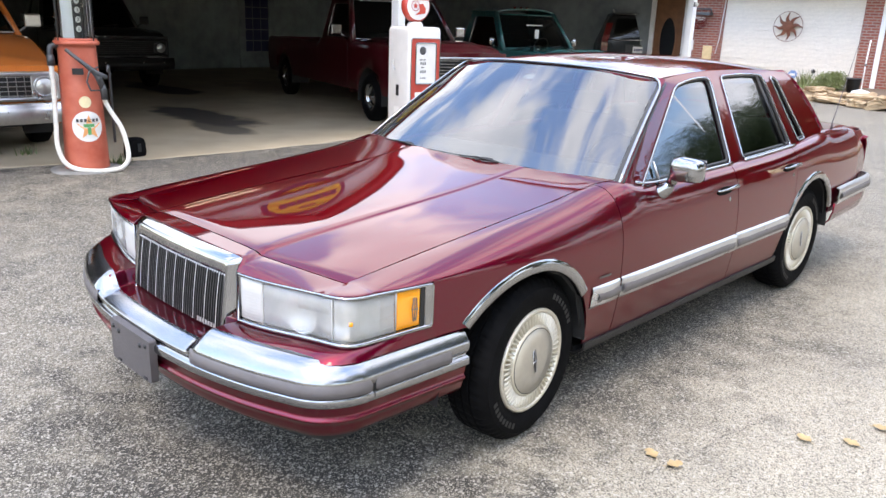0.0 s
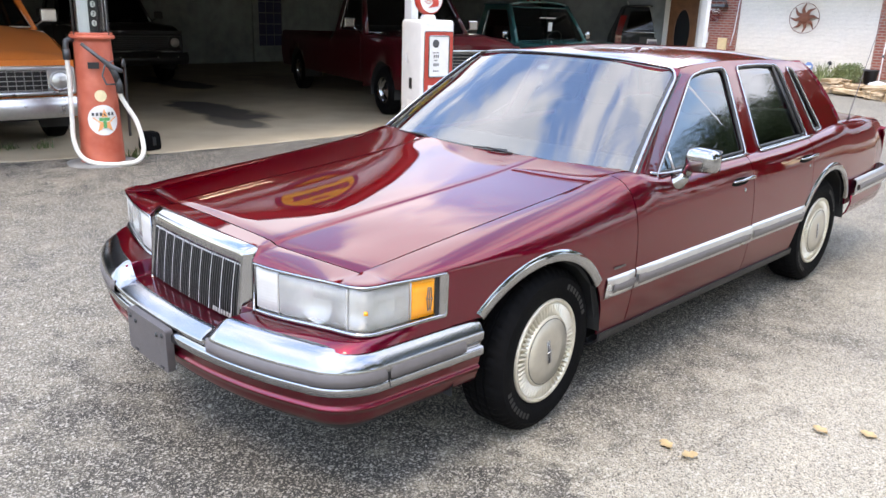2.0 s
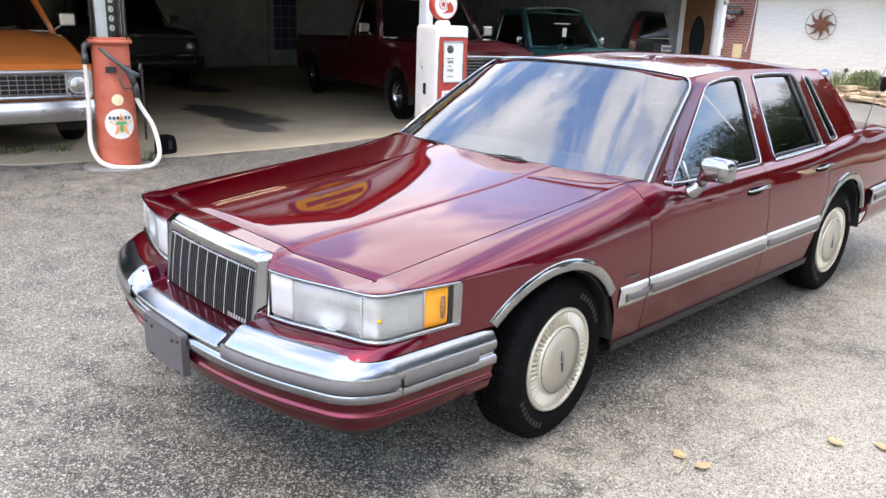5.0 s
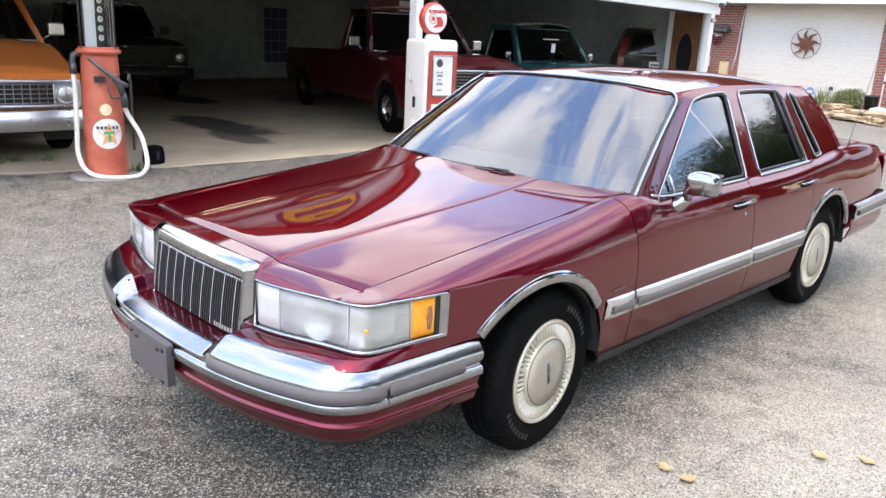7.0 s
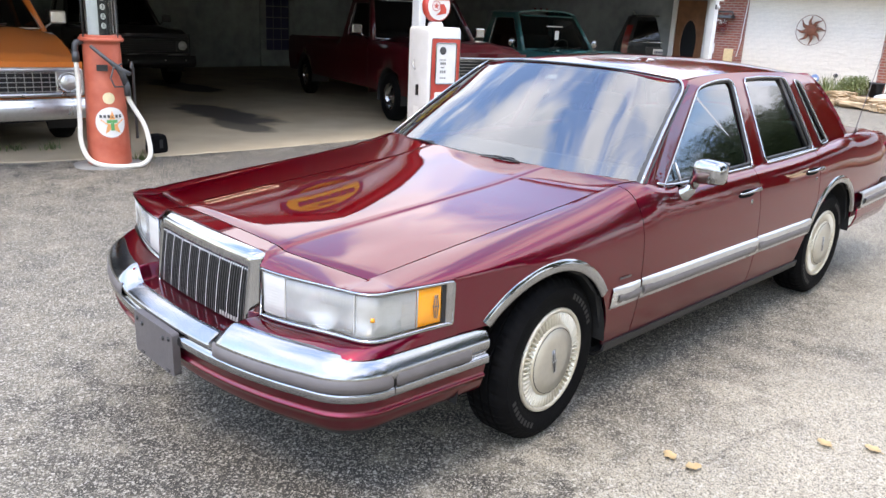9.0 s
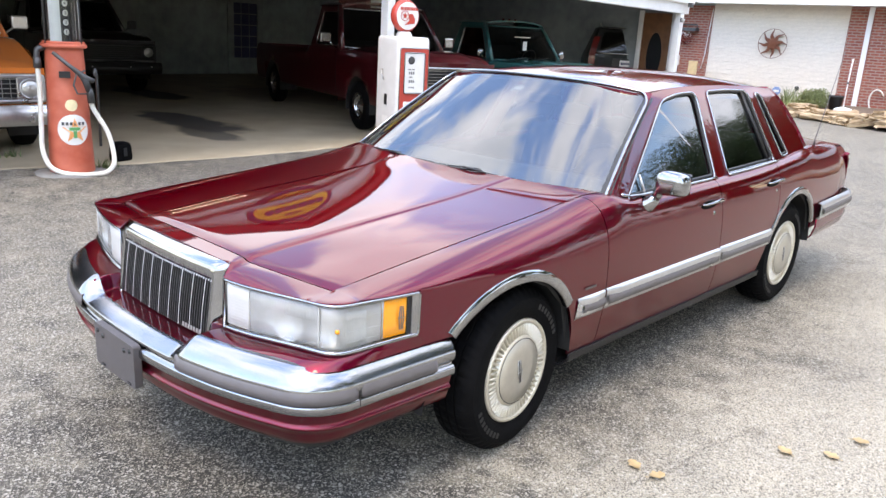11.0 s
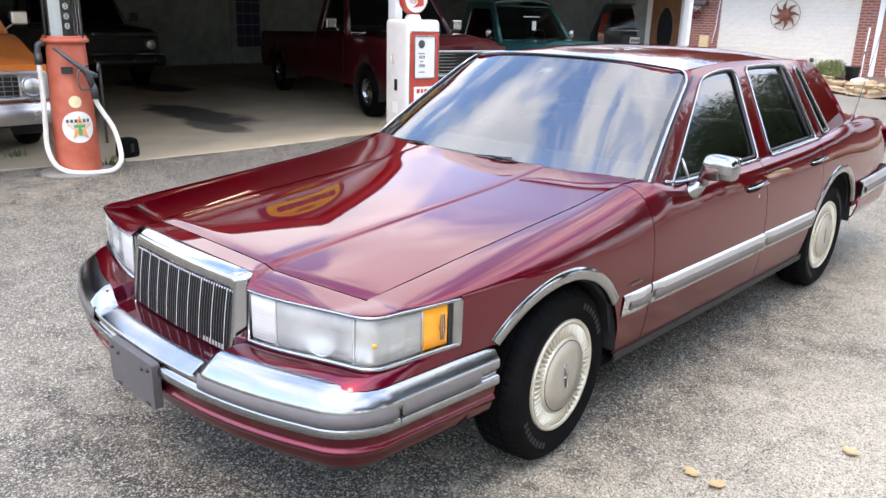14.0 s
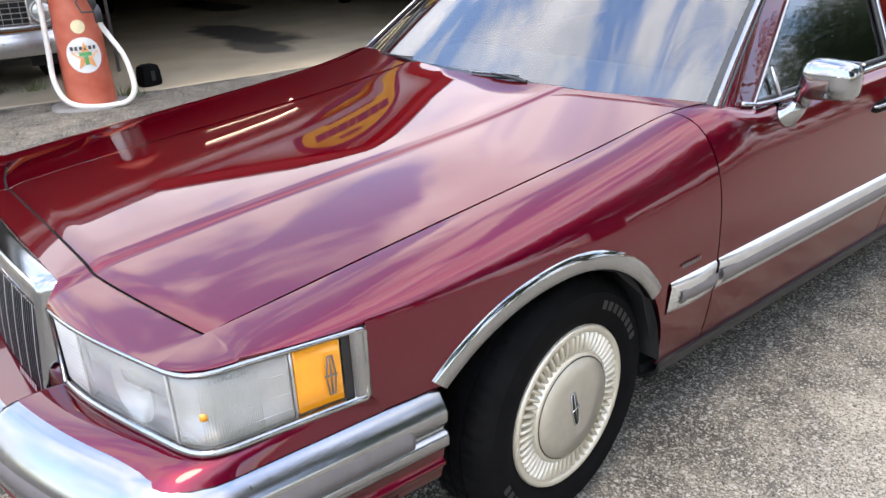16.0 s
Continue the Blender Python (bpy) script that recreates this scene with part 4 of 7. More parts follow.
# A pillars: fill between windscreen edge and side frame
for s in (1, -1):
    rows = []
    for t in spread(0, 1, 17):
        p = Vector(ws_pt(s, t))
        z = p.z
        yy = float(np.interp(z, [0.972, 1.115, 1.28, 1.415], [0.74, 0.925, 1.13, 1.35])) + 0.02
        q = Vector(((side_x(z) + 0.003) * s, max(yy, p.y + 0.01), z - 0.003))
        m = (p + q) / 2 + Vector((0.006 * s, -0.006, 0.004))
        rows.append([p, p.lerp(m, 0.55) + Vector((0.004 * s, -0.004, 0)), m, m.lerp(q, 0.5) + Vector((0.004 * s, 0, 0)), q])
    part("windscreen_pillar", sheet(rows, flip=s < 0), PAINT, car, "burgundy windscreen pillar", thick=0.02)
# rear window and the formal rear pillars
def bl_pt(v, t):
    xt, xb = 0.60 * v, 0.70 * v
    y0, z0 = rear_y(xt), rail_z(rear_y(xt)) + 0.028 * (1 - abs(v) ** 2.6)
    y1, z1 = 3.33 - 0.06 * abs(v) ** 2, 1.040
    return (xt + (xb - xt) * t, y0 + (y1 - y0) * t + 0.03 * math.sin(math.pi * t), z0 + (z1 - z0) * t)


part("rear_window", sheet([[bl_pt(v, t) for v in spread(-1, 1, 25)] for t in spread(0, 1, 10)]), SIDEGLASS, car, "tinted rear window")
edge_y = lambda z: float(np.interp(z, [1.05, 1.16, 1.262, 1.375, 1.425], [3.245, 3.19, 3.12, 3.03, 2.96]))
for s in (1, -1):
    rows = []
    for t in spread(0, 1, 14):
        p = Vector(bl_pt(s, t))
        q = Vector((side_x(p.z) * s, edge_y(p.z), p.z))
        m = (p + q) / 2 + Vector((0.012 * s, 0.022 * math.sin(math.pi * t), 0.002))
        rows.append([p, p.lerp(m, 0.5) + Vector((0.003 * s, 0.004, 0)), m, m.lerp(q, 0.6) + Vector((0.004 * s, 0.002, 0)), q])
    part("rear_pillar", sheet(rows, flip=s > 0), PAINT, car, "burgundy rear pillar", thick=0.02)

# cowl and wipers
rows = [[(x, hood_rear(x) - 0.03 + (WS_B(x)[0] + 0.05 - hood_rear(x)) * t, hood_z(min(max(x, -0.78), 0.78), 0.62) - 0.022 - 0.02 * t) for x in spread(-0.82, 0.82, 31)] for t in spread(0, 1, 5)]
part("cowl", sheet(rows), BLACK, car, "black cowl with wiper slots", thick=0.01)
for x0, x1 in ((-0.66, -0.40), (-0.02, 0.20)):
    wp = part("wiper", tube([ws_pt(x / 0.872, 0.012 + 0.004 * k, 0.008) for k, x in enumerate(spread(x0, x1, 7))], 0.0032, 6), BLACK, car, "black wiper lying in the cowl")
    hub = ws_pt(x1 / 0.872, 0.015, 0.012)
    part("wiper_arm", tube([ws_pt((x1 - 0.12) / 0.872, 0.02, 0.012), hub, ws_pt((x1 + 0.05) / 0.872, 0.01, 0.01)], [0.004, 0.007, 0.005], 6), BLACK, wp)

# trunk deck
deck_w = lambda y: top_x(y)
rows = []
for y in spread(3.22, 4.30, 24):
    w = deck_w(y)
    rows.append([(w * v, y, top_z(y) + 0.022 * (1 - abs(v) ** 2.4) - 0.03 * smooth01(4.2, 4.3, y)) for v in spread(-1, 1, 25)])
trunk = part("trunk_lid", sheet(rows), PAINT, car, "burgundy trunk lid", thick=0.015)
rows = []
for x in spread(-0.87, 0.87, 33):
    a = abs(x) / 0.87
    yr = 4.36 - 0.10 * a**3
    rows.append([(x, 4.28, 0.955 - 0.03 * a**4), (x, yr - 0.03, 0.945 - 0.04 * a**4), (x, yr, 0.90 - 0.03 * a**4), (x, yr + 0.01, 0.75), (x, yr + 0.0, 0.62)])
part("rear_panel", sheet(rows), PAINT, car, "burgundy tail panel", thick=0.012)
# rear bumper, wrapping to the wheel arch
def rb(u):
    a = abs(u)
    if a < 0.5:
        x, y = 0.80 * a / 0.5, 4.44 - 0.06 * (a / 0.5) ** 2
    elif a < 0.66:
        k = (a - 0.5) / 0.16
        q = Vector((0.80, 4.38)) * (1 - k) ** 2 + Vector((0.93, 4.32)) * 2 * k * (1 - k) + Vector((0.945, 4.15)) * k * k
        x, y = q.x, q.y
    else:
        k = (a - 0.66) / 0.34
        x, y = 0.945 + 0.04 * k, 4.15 + (3.40 - 4.15) * k
    return (x if u >= 0 else -x), y


def rb_pt(u, out, z):
    x, y = rb(u)
    x1, y1 = rb(max(u - 0.01, -1))
    x2, y2 = rb(min(u + 0.01, 1))
    d = Vector((x2 - x1, y2 - y1)).normalized()
    return (x + d.y * out * 1.0, y - d.x * out, z)


rbump = new("rear_bumper")
rbump.parent = car
rbump["label"] = "silver rear bumper with grey strip"
us2 = spread(-1, 1, 81)
rows = [[rb_pt(u, 0.01, 0.645), rb_pt(u, -0.012, 0.640), rb_pt(u, -0.020, 0.615), rb_pt(u, -0.018, 0.575), rb_pt(u, -0.018, 0.545), rb_pt(u, -0.012, 0.53), rb_pt(u, 0.01, 0.528)] for u in us2]
part("chrome_face", sheet(rows, flip=True), SATIN, rbump, thick=0.006)
for s in (1, -1):
    rows = [[rb_pt(u * s, -0.019, 0.605), rb_pt(u * s, -0.030, 0.598), rb_pt(u * s, -0.030, 0.565), rb_pt(u * s, -0.019, 0.558)] for u in spread(0.3, 0.98, 40)]
    part("bumper_strip", sheet(rows, flip=s > 0), GREYRUB, rbump)
rows = [[rb_pt(u, 0.0, 0.53), rb_pt(u, 0.0, 0.47), rb_pt(u, 0.02, 0.40), rb_pt(u, 0.06, 0.36)] for u in us2]
part("valance", sheet(rows, flip=True), PAINT, rbump, "burgundy lower valance", thick=0.01)
part("aerial", tube([(0.80, 3.62, 1.02), (0.80, 3.62, 1.06), (0.82, 3.69, 1.34), (0.85, 3.80, 1.78)], [0.012, 0.004, 0.0024, 0.0016], 6), GREYRUB, car, "thin grey aerial")

# door mirrors
for s in (1,):
    mir = new("door_mirror")
    mir.parent = car
    mir["label"] = "chrome door mirror"
    body = bmesh.new()
    bmesh.ops.create_cube(body, size=1.0)
    bmesh.ops.subdivide_edges(body, edges=body.edges[:], cuts=5, use_grid_fill=True)
    for v in body.verts:
        x, y, z = v.co * 2
        q = (abs(x) ** 4 + abs(y) ** 3 + abs(z) ** 4) ** 0.25
        m = max(abs(x), abs(y), abs(z))
        f = m / max(q, 1e-6)
        x, y, z = x * f, y * f, z * f
        taper = 1 - 0.10 * max(0, -y) - 0.10 * (x + 1) * 0.5 * (1 if z > 0 else 0.3)
        v.co = ((1.066 + 0.072 * x) * s, 0.958 + 0.05 * y + 0.01 * x, 1.050 + (0.058 + 0.012 * max(0.0, -x) * (1 if z < 0 else 0)) * z * taper - 0.002 * x)
    part("mirror_housing", body, CHROME, mir, "polished chrome mirror housing")
    part("mirror_foot", tube([(0.915 * s, 0.972, 0.918), (0.948 * s, 0.974, 0.930), (0.968 * s, 0.974, 0.952), (0.982 * s, 0.972, 0.975)], [0.058, 0.052, 0.038, 0.026], 14, flat=0.75), CHROME, mir, "wedge-shaped chrome mirror foot")
    arm = tube([(0.980 * s, 0.972, 0.968), (0.990 * s, 0.968, 0.992), (1.003 * s, 0.962, 1.020), (1.018 * s, 0.958, 1.050), (1.028 * s, 0.957, 1.070)], [0.026, 0.027, 0.032, 0.040, 0.034], 14, flat=0.95)
    part("mirror_arm", arm, CHROME, mir, "chrome mirror arm")
    gl = bmesh.new()
    sheet([[((1.066 + 0.062 * a) * s, 1.009, 1.050 + 0.048 * b) for a in (-1, 1)] for b in (-1, 1)], bm=gl)
    part("mirror_glass", gl, CHROME, mir)

# ---- wheels ----
def wheel(name, x, y, s, steer):
    w = new(name)
    w.parent = car
    w.matrix_basis = pose(x * s, y, HUB, 0, 0, steer + (180 if s < 0 else 0))
    w["label"] = "black tyre with champagne finned wheel cover"
    tw = 0.105
    tread = [(0.205, -0.09), (0.23, -tw + 0.004), (0.275, -tw - 0.002), (0.312, -tw + 0.010), (0.329, -tw + 0.026), (0.3355, -0.068), (0.336, -0.045), (0.328, -0.043), (0.328, -0.036), (0.3365, -0.034), (0.337, -0.005), (0.329, -0.003), (0.329, 0.003), (0.337, 0.005), (0.3365, 0.034), (0.328, 0.036), (0.328, 0.043), (0.336, 0.045), (0.3355, 0.068), (0.329, tw - 0.026), (0.312, tw - 0.010), (0.300, tw - 0.003), (0.298, tw), (0.275, tw + 0.002), (0.240, tw), (0.236, tw - 0.003), (0.225, tw - 0.006), (0.208, tw - 0.014), (0.200, tw - 0.030)]
    # shoulder blocks are cut by short cross grooves
    rows = []
    for k in range(216):
        a = 2 * math.pi * k / 216
        ring = []
        for r, h in tread:
            deep = 0.007 if k % 4 == 0 and 0.318 < r and 0.048 < abs(h) < 0.102 else 0.004 if (k + 2) % 6 == 0 and r > 0.333 else 0.0
            ring.append((h, math.cos(a + h * 0.5) * (r * 1.047 - deep), math.sin(a + h * 0.5) * (r * 1.047 - deep)))
        rows.append(ring)
    bm = sheet(rows + rows[:1])
    bmesh.ops.remove_doubles(bm, verts=bm.verts[:], dist=0.00005)
    tyre = part("tyre", bm, RUBBER, w, "worn black tyre")
    # raised lettering on the sidewall as plain bars
    for a0 in (200, 20):
        bm = bmesh.new()
        for k in range(8):
            a1, a2 = radians(a0 + k * 6), radians(a0 + k * 6 + 4)
            bm.faces.new([bm.verts.new((tw + 0.0035, math.cos(a) * r, math.sin(a) * r)) for a, r in ((a1, 0.268), (a2, 0.268), (a2, 0.292), (a1, 0.292))])
        part("sidewall_lettering", bm, SIDEWALL, tyre, "faint raised bars on the sidewall")
    o = tw - 0.012
    K = 1.085
    grow = lambda pr: [(r * K, h) for r, h in pr]
    cov = part("wheel_cover", lathe(grow([(0.207, o - 0.02), (0.207, o + 0.004), (0.204, o + 0.011), (0.200, o + 0.012), (0.192, o + 0.010), (0.189, o + 0.006), (0.187, o - 0.006), (0.160, o - 0.012), (0.142, o - 0.006), (0.140, o + 0.009), (0.138, o + 0.012), (0.131, o + 0.013)]), "x", 72), COVER, w, "champagne wheel cover")
    part("centre_disc", lathe(grow([(0.129, o + 0.012), (0.127, o + 0.016), (0.08, o + 0.0185), (0.001, o + 0.0195)]), "x", 64), COVER2, cov, "smooth satin centre disc")
    part("groove", lathe(grow([(0.1315, o + 0.0135), (0.130, o + 0.0110), (0.1285, o + 0.0145)]), "x", 64), BLACK, cov)
    fin = []
    for r, h in ((0.140, 0.004), (0.144, 0.009), (0.165, 0.010), (0.182, 0.010), (0.188, 0.006)):
        fin.append([(o + h + dh, math.cos(q * 0.0105 / r) * r * K, math.sin(q * 0.0105 / r) * r * K) for q, dh in ((-0.5, -0.016), (-0.36, -0.002), (0.0, 0.0015), (0.3, -0.001), (0.5, -0.016))])
    first = part("cover_fin", sheet(fin), COVER, cov)
    for k in range(1, 56):
        f2 = new("cover_fin", first.data)
        f2.parent = cov
        f2.matrix_basis = pose(0, 0, 0, 360 * k / 56, 0, 0)
    bm = bmesh.new()
    # ring behind the fins; the shade between them is put into its darker colour
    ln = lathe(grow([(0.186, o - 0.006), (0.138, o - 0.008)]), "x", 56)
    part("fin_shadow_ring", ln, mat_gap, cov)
    rows = []
    for t in spread(-1, 1, 9):
        wdt = 0.0125 * (1 - abs(t) * 0.35)
        rows.append([(o + 0.0195, -wdt, t * 0.052), (o + 0.023, 0, t * 0.052), (o + 0.0195, wdt, t * 0.052)])
    em = part("emblem", sheet(rows), BLACK, cov, "slim dark upright emblem with bright edges")
    em.matrix_basis = pose(0, 0, 0, 12, 0, 0)
    part("emblem_rim", tube([(o + 0.022, y_, z_) for y_, z_ in ((-0.0085, -0.053), (0.0085, -0.053), (0.0130, 0.0), (0.0085, 0.053), (-0.0085, 0.053), (-0.0130, 0.0))], 0.0013, 5, closed=True), SATIN, em)
    part("emblem_cross", tube([(o + 0.0235, -0.017, 0.0), (o + 0.0235, 0.017, 0.0)], 0.0016, 5), SATIN, em)
    part("emblem_stem", tube([(o + 0.0235, 0.0, -0.053), (o + 0.0235, 0.0, 0.053)], 0.0011, 5), SATIN, em)
    return w


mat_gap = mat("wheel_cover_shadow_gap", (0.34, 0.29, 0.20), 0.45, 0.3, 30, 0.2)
SIDEWALL = mat("worn_sidewall_rubber", (0.008, 0.008, 0.0085), 0.6, 0.0, 20, 0.2)
for s in (1, -1):
    wheel("front_wheel", 0.848, 0.028, s, 5)
    wheel("rear_wheel", 0.825, WB, s, 0)

# ---- cabin ----
rows = [[(x, y, z) for x in spread(-0.72, 0.72, 13)] for y, z in ((0.98, 0.90), (1.02, 0.965), (1.12, 0.975), (1.25, 0.95), (1.30, 0.88), (1.33, 0.66))]
part("dashboard", sheet(rows), CABIN, car, "grey dashboard", thick=0.01)
sw = part("steering_wheel", tube([(0.38 + 0.19 * math.cos(a), 1.42 + 0.07 * math.sin(a), 0.93 + 0.165 * math.sin(a)) for a in spread(0, 2 * math.pi * 31 / 32, 32)], 0.014, 8, closed=True), BLACK, car, "dark steering wheel")
part("wheel_spoke", tube([(0.20, 1.42, 0.92), (0.38, 1.40, 0.91), (0.56, 1.42, 0.92)], 0.022, 8), BLACK, sw)
for y0, nm in ((1.62, "front_seat"), (2.50, "rear_seat")):
    rows = []
    for y, z in ((y0 - 0.12, 0.44), (y0 - 0.14, 0.56), (y0 - 0.10, 0.62), (y0 + 0.36, 0.60), (y0 + 0.42, 0.66), (y0 + 0.50, 0.90), (y0 + 0.55, 1.06), (y0 + 0.62, 1.08), (y0 + 0.66, 1.02), (y0 + 0.62, 0.50)):
        rows.append([(x, y, z + (0.02 if 0.12 < abs(x) < 0.62 else 0)) for x in spread(-0.70, 0.70, 23)])
    st = part(nm, sheet(rows), LEATHER, car, "dark grey upholstered bench seat", thick=0.02)
    for x in (-0.38, 0.38):
        hr = bmesh.new()
        bmesh.ops.create_icosphere(hr, subdivisions=3, radius=1.0)
        for v in hr.verts:
            v.co = (x + 0.145 * math.copysign(abs(v.co.x) ** 0.6, v.co.x), y0 + 0.62 + 0.055 * v.co.y, 1.165 + 0.075 * math.copysign(abs(v.co.z) ** 0.7, v.co.z))
        part("headrest", hr, LEATHER, st)
part("cabin_floor", box(-0.85, 0.85, 0.95, 3.1, 0.30, 0.42), LEATHER, car, smooth=False)
part("rear_shelf", box(-0.70, 0.70, 3.05, 3.32, 0.98, 1.0), LEATHER, car, smooth=False)
part("headlining", box(-0.60, 0.60, 1.45, 2.85, 1.41, 1.425), CABIN, car, smooth=False)
mr = part("rear_view_mirror", box(-0.10, 0.13, 1.33, 1.35, 1.30, 1.36), BLACK, car, smooth=False, bevel=0.008)

# ---- setting: materials ----
def asphalt_mat():
    """Worn asphalt: pale and dark chips, broad worn patches, oil spots, painted shade under the sedan and a fine
    relief.
    """
    m = bpy.data.materials.new("worn_asphalt")
    m.use_nodes = True
    n, l = m.node_tree.nodes, m.node_tree.links
    b = n["Principled BSDF"]
    b.inputs["Roughness"].default_value = 0.9
    co = n.new("ShaderNodeTexCoord")

    def noise_of(scale, detail, rough=0.55):
        t = n.new("ShaderNodeTexNoise")
        t.inputs["Scale"].default_value, t.inputs["Detail"].default_value, t.inputs["Roughness"].default_value = scale, detail, rough
        l.new(co.outputs["Object"], t.inputs["Vector"])
        return t.outputs["Fac"]

    def rng(src, a, b_, c=0.0, d=1.0):
        t = n.new("ShaderNodeMapRange")
        for k, v in zip(("From Min", "From Max", "To Min", "To Max"), (a, b_, c, d)):
            t.inputs[k].default_value = v
        l.new(src, t.inputs["Value"])
        return t.outputs["Result"]

    def mixed(fac, a, b_, kind="MIX"):
        t = n.new("ShaderNodeMix")
        t.data_type, t.blend_type = "RGBA", kind
        if isinstance(fac, float):
            t.inputs["Factor"].default_value = fac
        else:
            l.new(fac, t.inputs["Factor"])
        for k, v in (("A", a), ("B", b_)):
            if isinstance(v, tuple):
                t.inputs[k].default_value = (*v, 1)
            else:
                l.new(v, t.inputs[k])
        return t.outputs["Result"]

    chips = n.new("ShaderNodeTexVoronoi")
    chips.inputs["Scale"].default_value = 200
    l.new(co.outputs["Object"], chips.inputs["Vector"])
    chips2 = n.new("ShaderNodeTexVoronoi")
    chips2.inputs["Scale"].default_value = 110
    l.new(co.outputs["Object"], chips2.inputs["Vector"])
    tone = n.new("ShaderNodeSeparateColor")
    l.new(chips.outputs["Color"], tone.inputs["Color"])
    tone2 = n.new("ShaderNodeSeparateColor")
    l.new(chips2.outputs["Color"], tone2.inputs["Color"])
    base = mixed(rng(noise_of(0.55, 6), 0.36, 0.64), (0.165, 0.149, 0.120), (0.31, 0.277, 0.213))
    base = mixed(rng(noise_of(4.0, 8, 0.7), 0.40, 0.66), base, (0.37, 0.326, 0.246))
    sep = n.new("ShaderNodeSeparateXYZ")
    l.new(co.outputs["Object"], sep.inputs["Vector"])
    wob = n.new("ShaderNodeMath")
    wob.operation = "MULTIPLY_ADD"
    wob.inputs[1].default_value = 2.4
    l.new(noise_of(0.7, 5), wob.inputs[0])
    l.new(sep.outputs["X"], wob.inputs[2])
    base = mixed(rng(wob.outputs[0], 1.8, 3.0), mixed(0.72, base, (0.62, 0.62, 0.62), "MULTIPLY"), mixed(0.72, base, (0.56, 0.50, 0.385)))
    # oil spots and painted shade: each a place, a size and a strength
    geo = n.new("ShaderNodeNewGeometry")
    warp = noise_of(6.0, 5)
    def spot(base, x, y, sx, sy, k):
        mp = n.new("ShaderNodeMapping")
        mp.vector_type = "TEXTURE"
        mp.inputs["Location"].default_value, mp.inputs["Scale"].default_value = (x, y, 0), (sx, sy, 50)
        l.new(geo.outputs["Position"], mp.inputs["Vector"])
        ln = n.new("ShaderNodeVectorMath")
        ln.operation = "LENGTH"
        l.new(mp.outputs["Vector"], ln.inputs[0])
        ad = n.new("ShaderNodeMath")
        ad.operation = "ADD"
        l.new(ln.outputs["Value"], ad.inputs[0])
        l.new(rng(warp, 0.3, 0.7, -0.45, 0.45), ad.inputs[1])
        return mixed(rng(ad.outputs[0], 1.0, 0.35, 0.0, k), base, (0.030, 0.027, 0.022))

    # the broad ones under the sedan and before its nose add shade to oil
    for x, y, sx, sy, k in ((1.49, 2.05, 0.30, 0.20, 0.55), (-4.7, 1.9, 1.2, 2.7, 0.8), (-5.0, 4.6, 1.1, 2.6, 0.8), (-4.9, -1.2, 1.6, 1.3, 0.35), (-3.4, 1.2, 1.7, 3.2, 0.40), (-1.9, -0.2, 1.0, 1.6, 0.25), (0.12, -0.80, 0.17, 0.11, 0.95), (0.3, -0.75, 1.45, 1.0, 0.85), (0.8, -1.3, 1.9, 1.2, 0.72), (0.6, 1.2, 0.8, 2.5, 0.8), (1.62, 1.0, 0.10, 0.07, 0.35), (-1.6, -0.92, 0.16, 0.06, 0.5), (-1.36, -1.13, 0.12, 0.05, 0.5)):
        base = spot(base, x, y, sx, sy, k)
    base = mixed(rng(tone.outputs["Red"], 0.50, 1.0, 0.0, 0.80), base, (0.035, 0.033, 0.030))
    base = mixed(rng(chips.outputs["Distance"], 0.50, 0.85, 0.0, 0.85), base, (0.028, 0.025, 0.020))
    base = mixed(rng(tone.outputs["Green"], 0.64, 1.0, 0.0, 0.72), base, (0.52, 0.475, 0.39))
    base = mixed(rng(tone2.outputs["Blue"], 0.86, 1.0, 0.0, 0.7), base, (0.54, 0.50, 0.43))
    # old tar and damp soil along the garage slab, over the stones
    for x, y, sx, sy, k in ((-6.4, 0.2, 1.2, 1.2, 0.66), (-6.2, 1.6, 1.05, 1.8, 0.62), (-6.0, 3.8, 0.9, 2.4, 0.58)):
        base = spot(base, x, y, sx, sy, k)
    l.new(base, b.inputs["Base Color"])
    bp = n.new("ShaderNodeBump")
    bp.inputs["Strength"].default_value, bp.inputs["Distance"].default_value = 0.7, 0.006
    l.new(chips.outputs["Distance"], bp.inputs["Height"])
    bp2 = n.new("ShaderNodeBump")
    bp2.inputs["Strength"].default_value, bp2.inputs["Distance"].default_value = 0.5, 0.02
    l.new(noise_of(14.0, 8), bp2.inputs["Height"])
    l.new(bp.outputs["Normal"], bp2.inputs["Normal"])
    l.new(bp2.outputs["Normal"], b.inputs["Normal"])
    return m


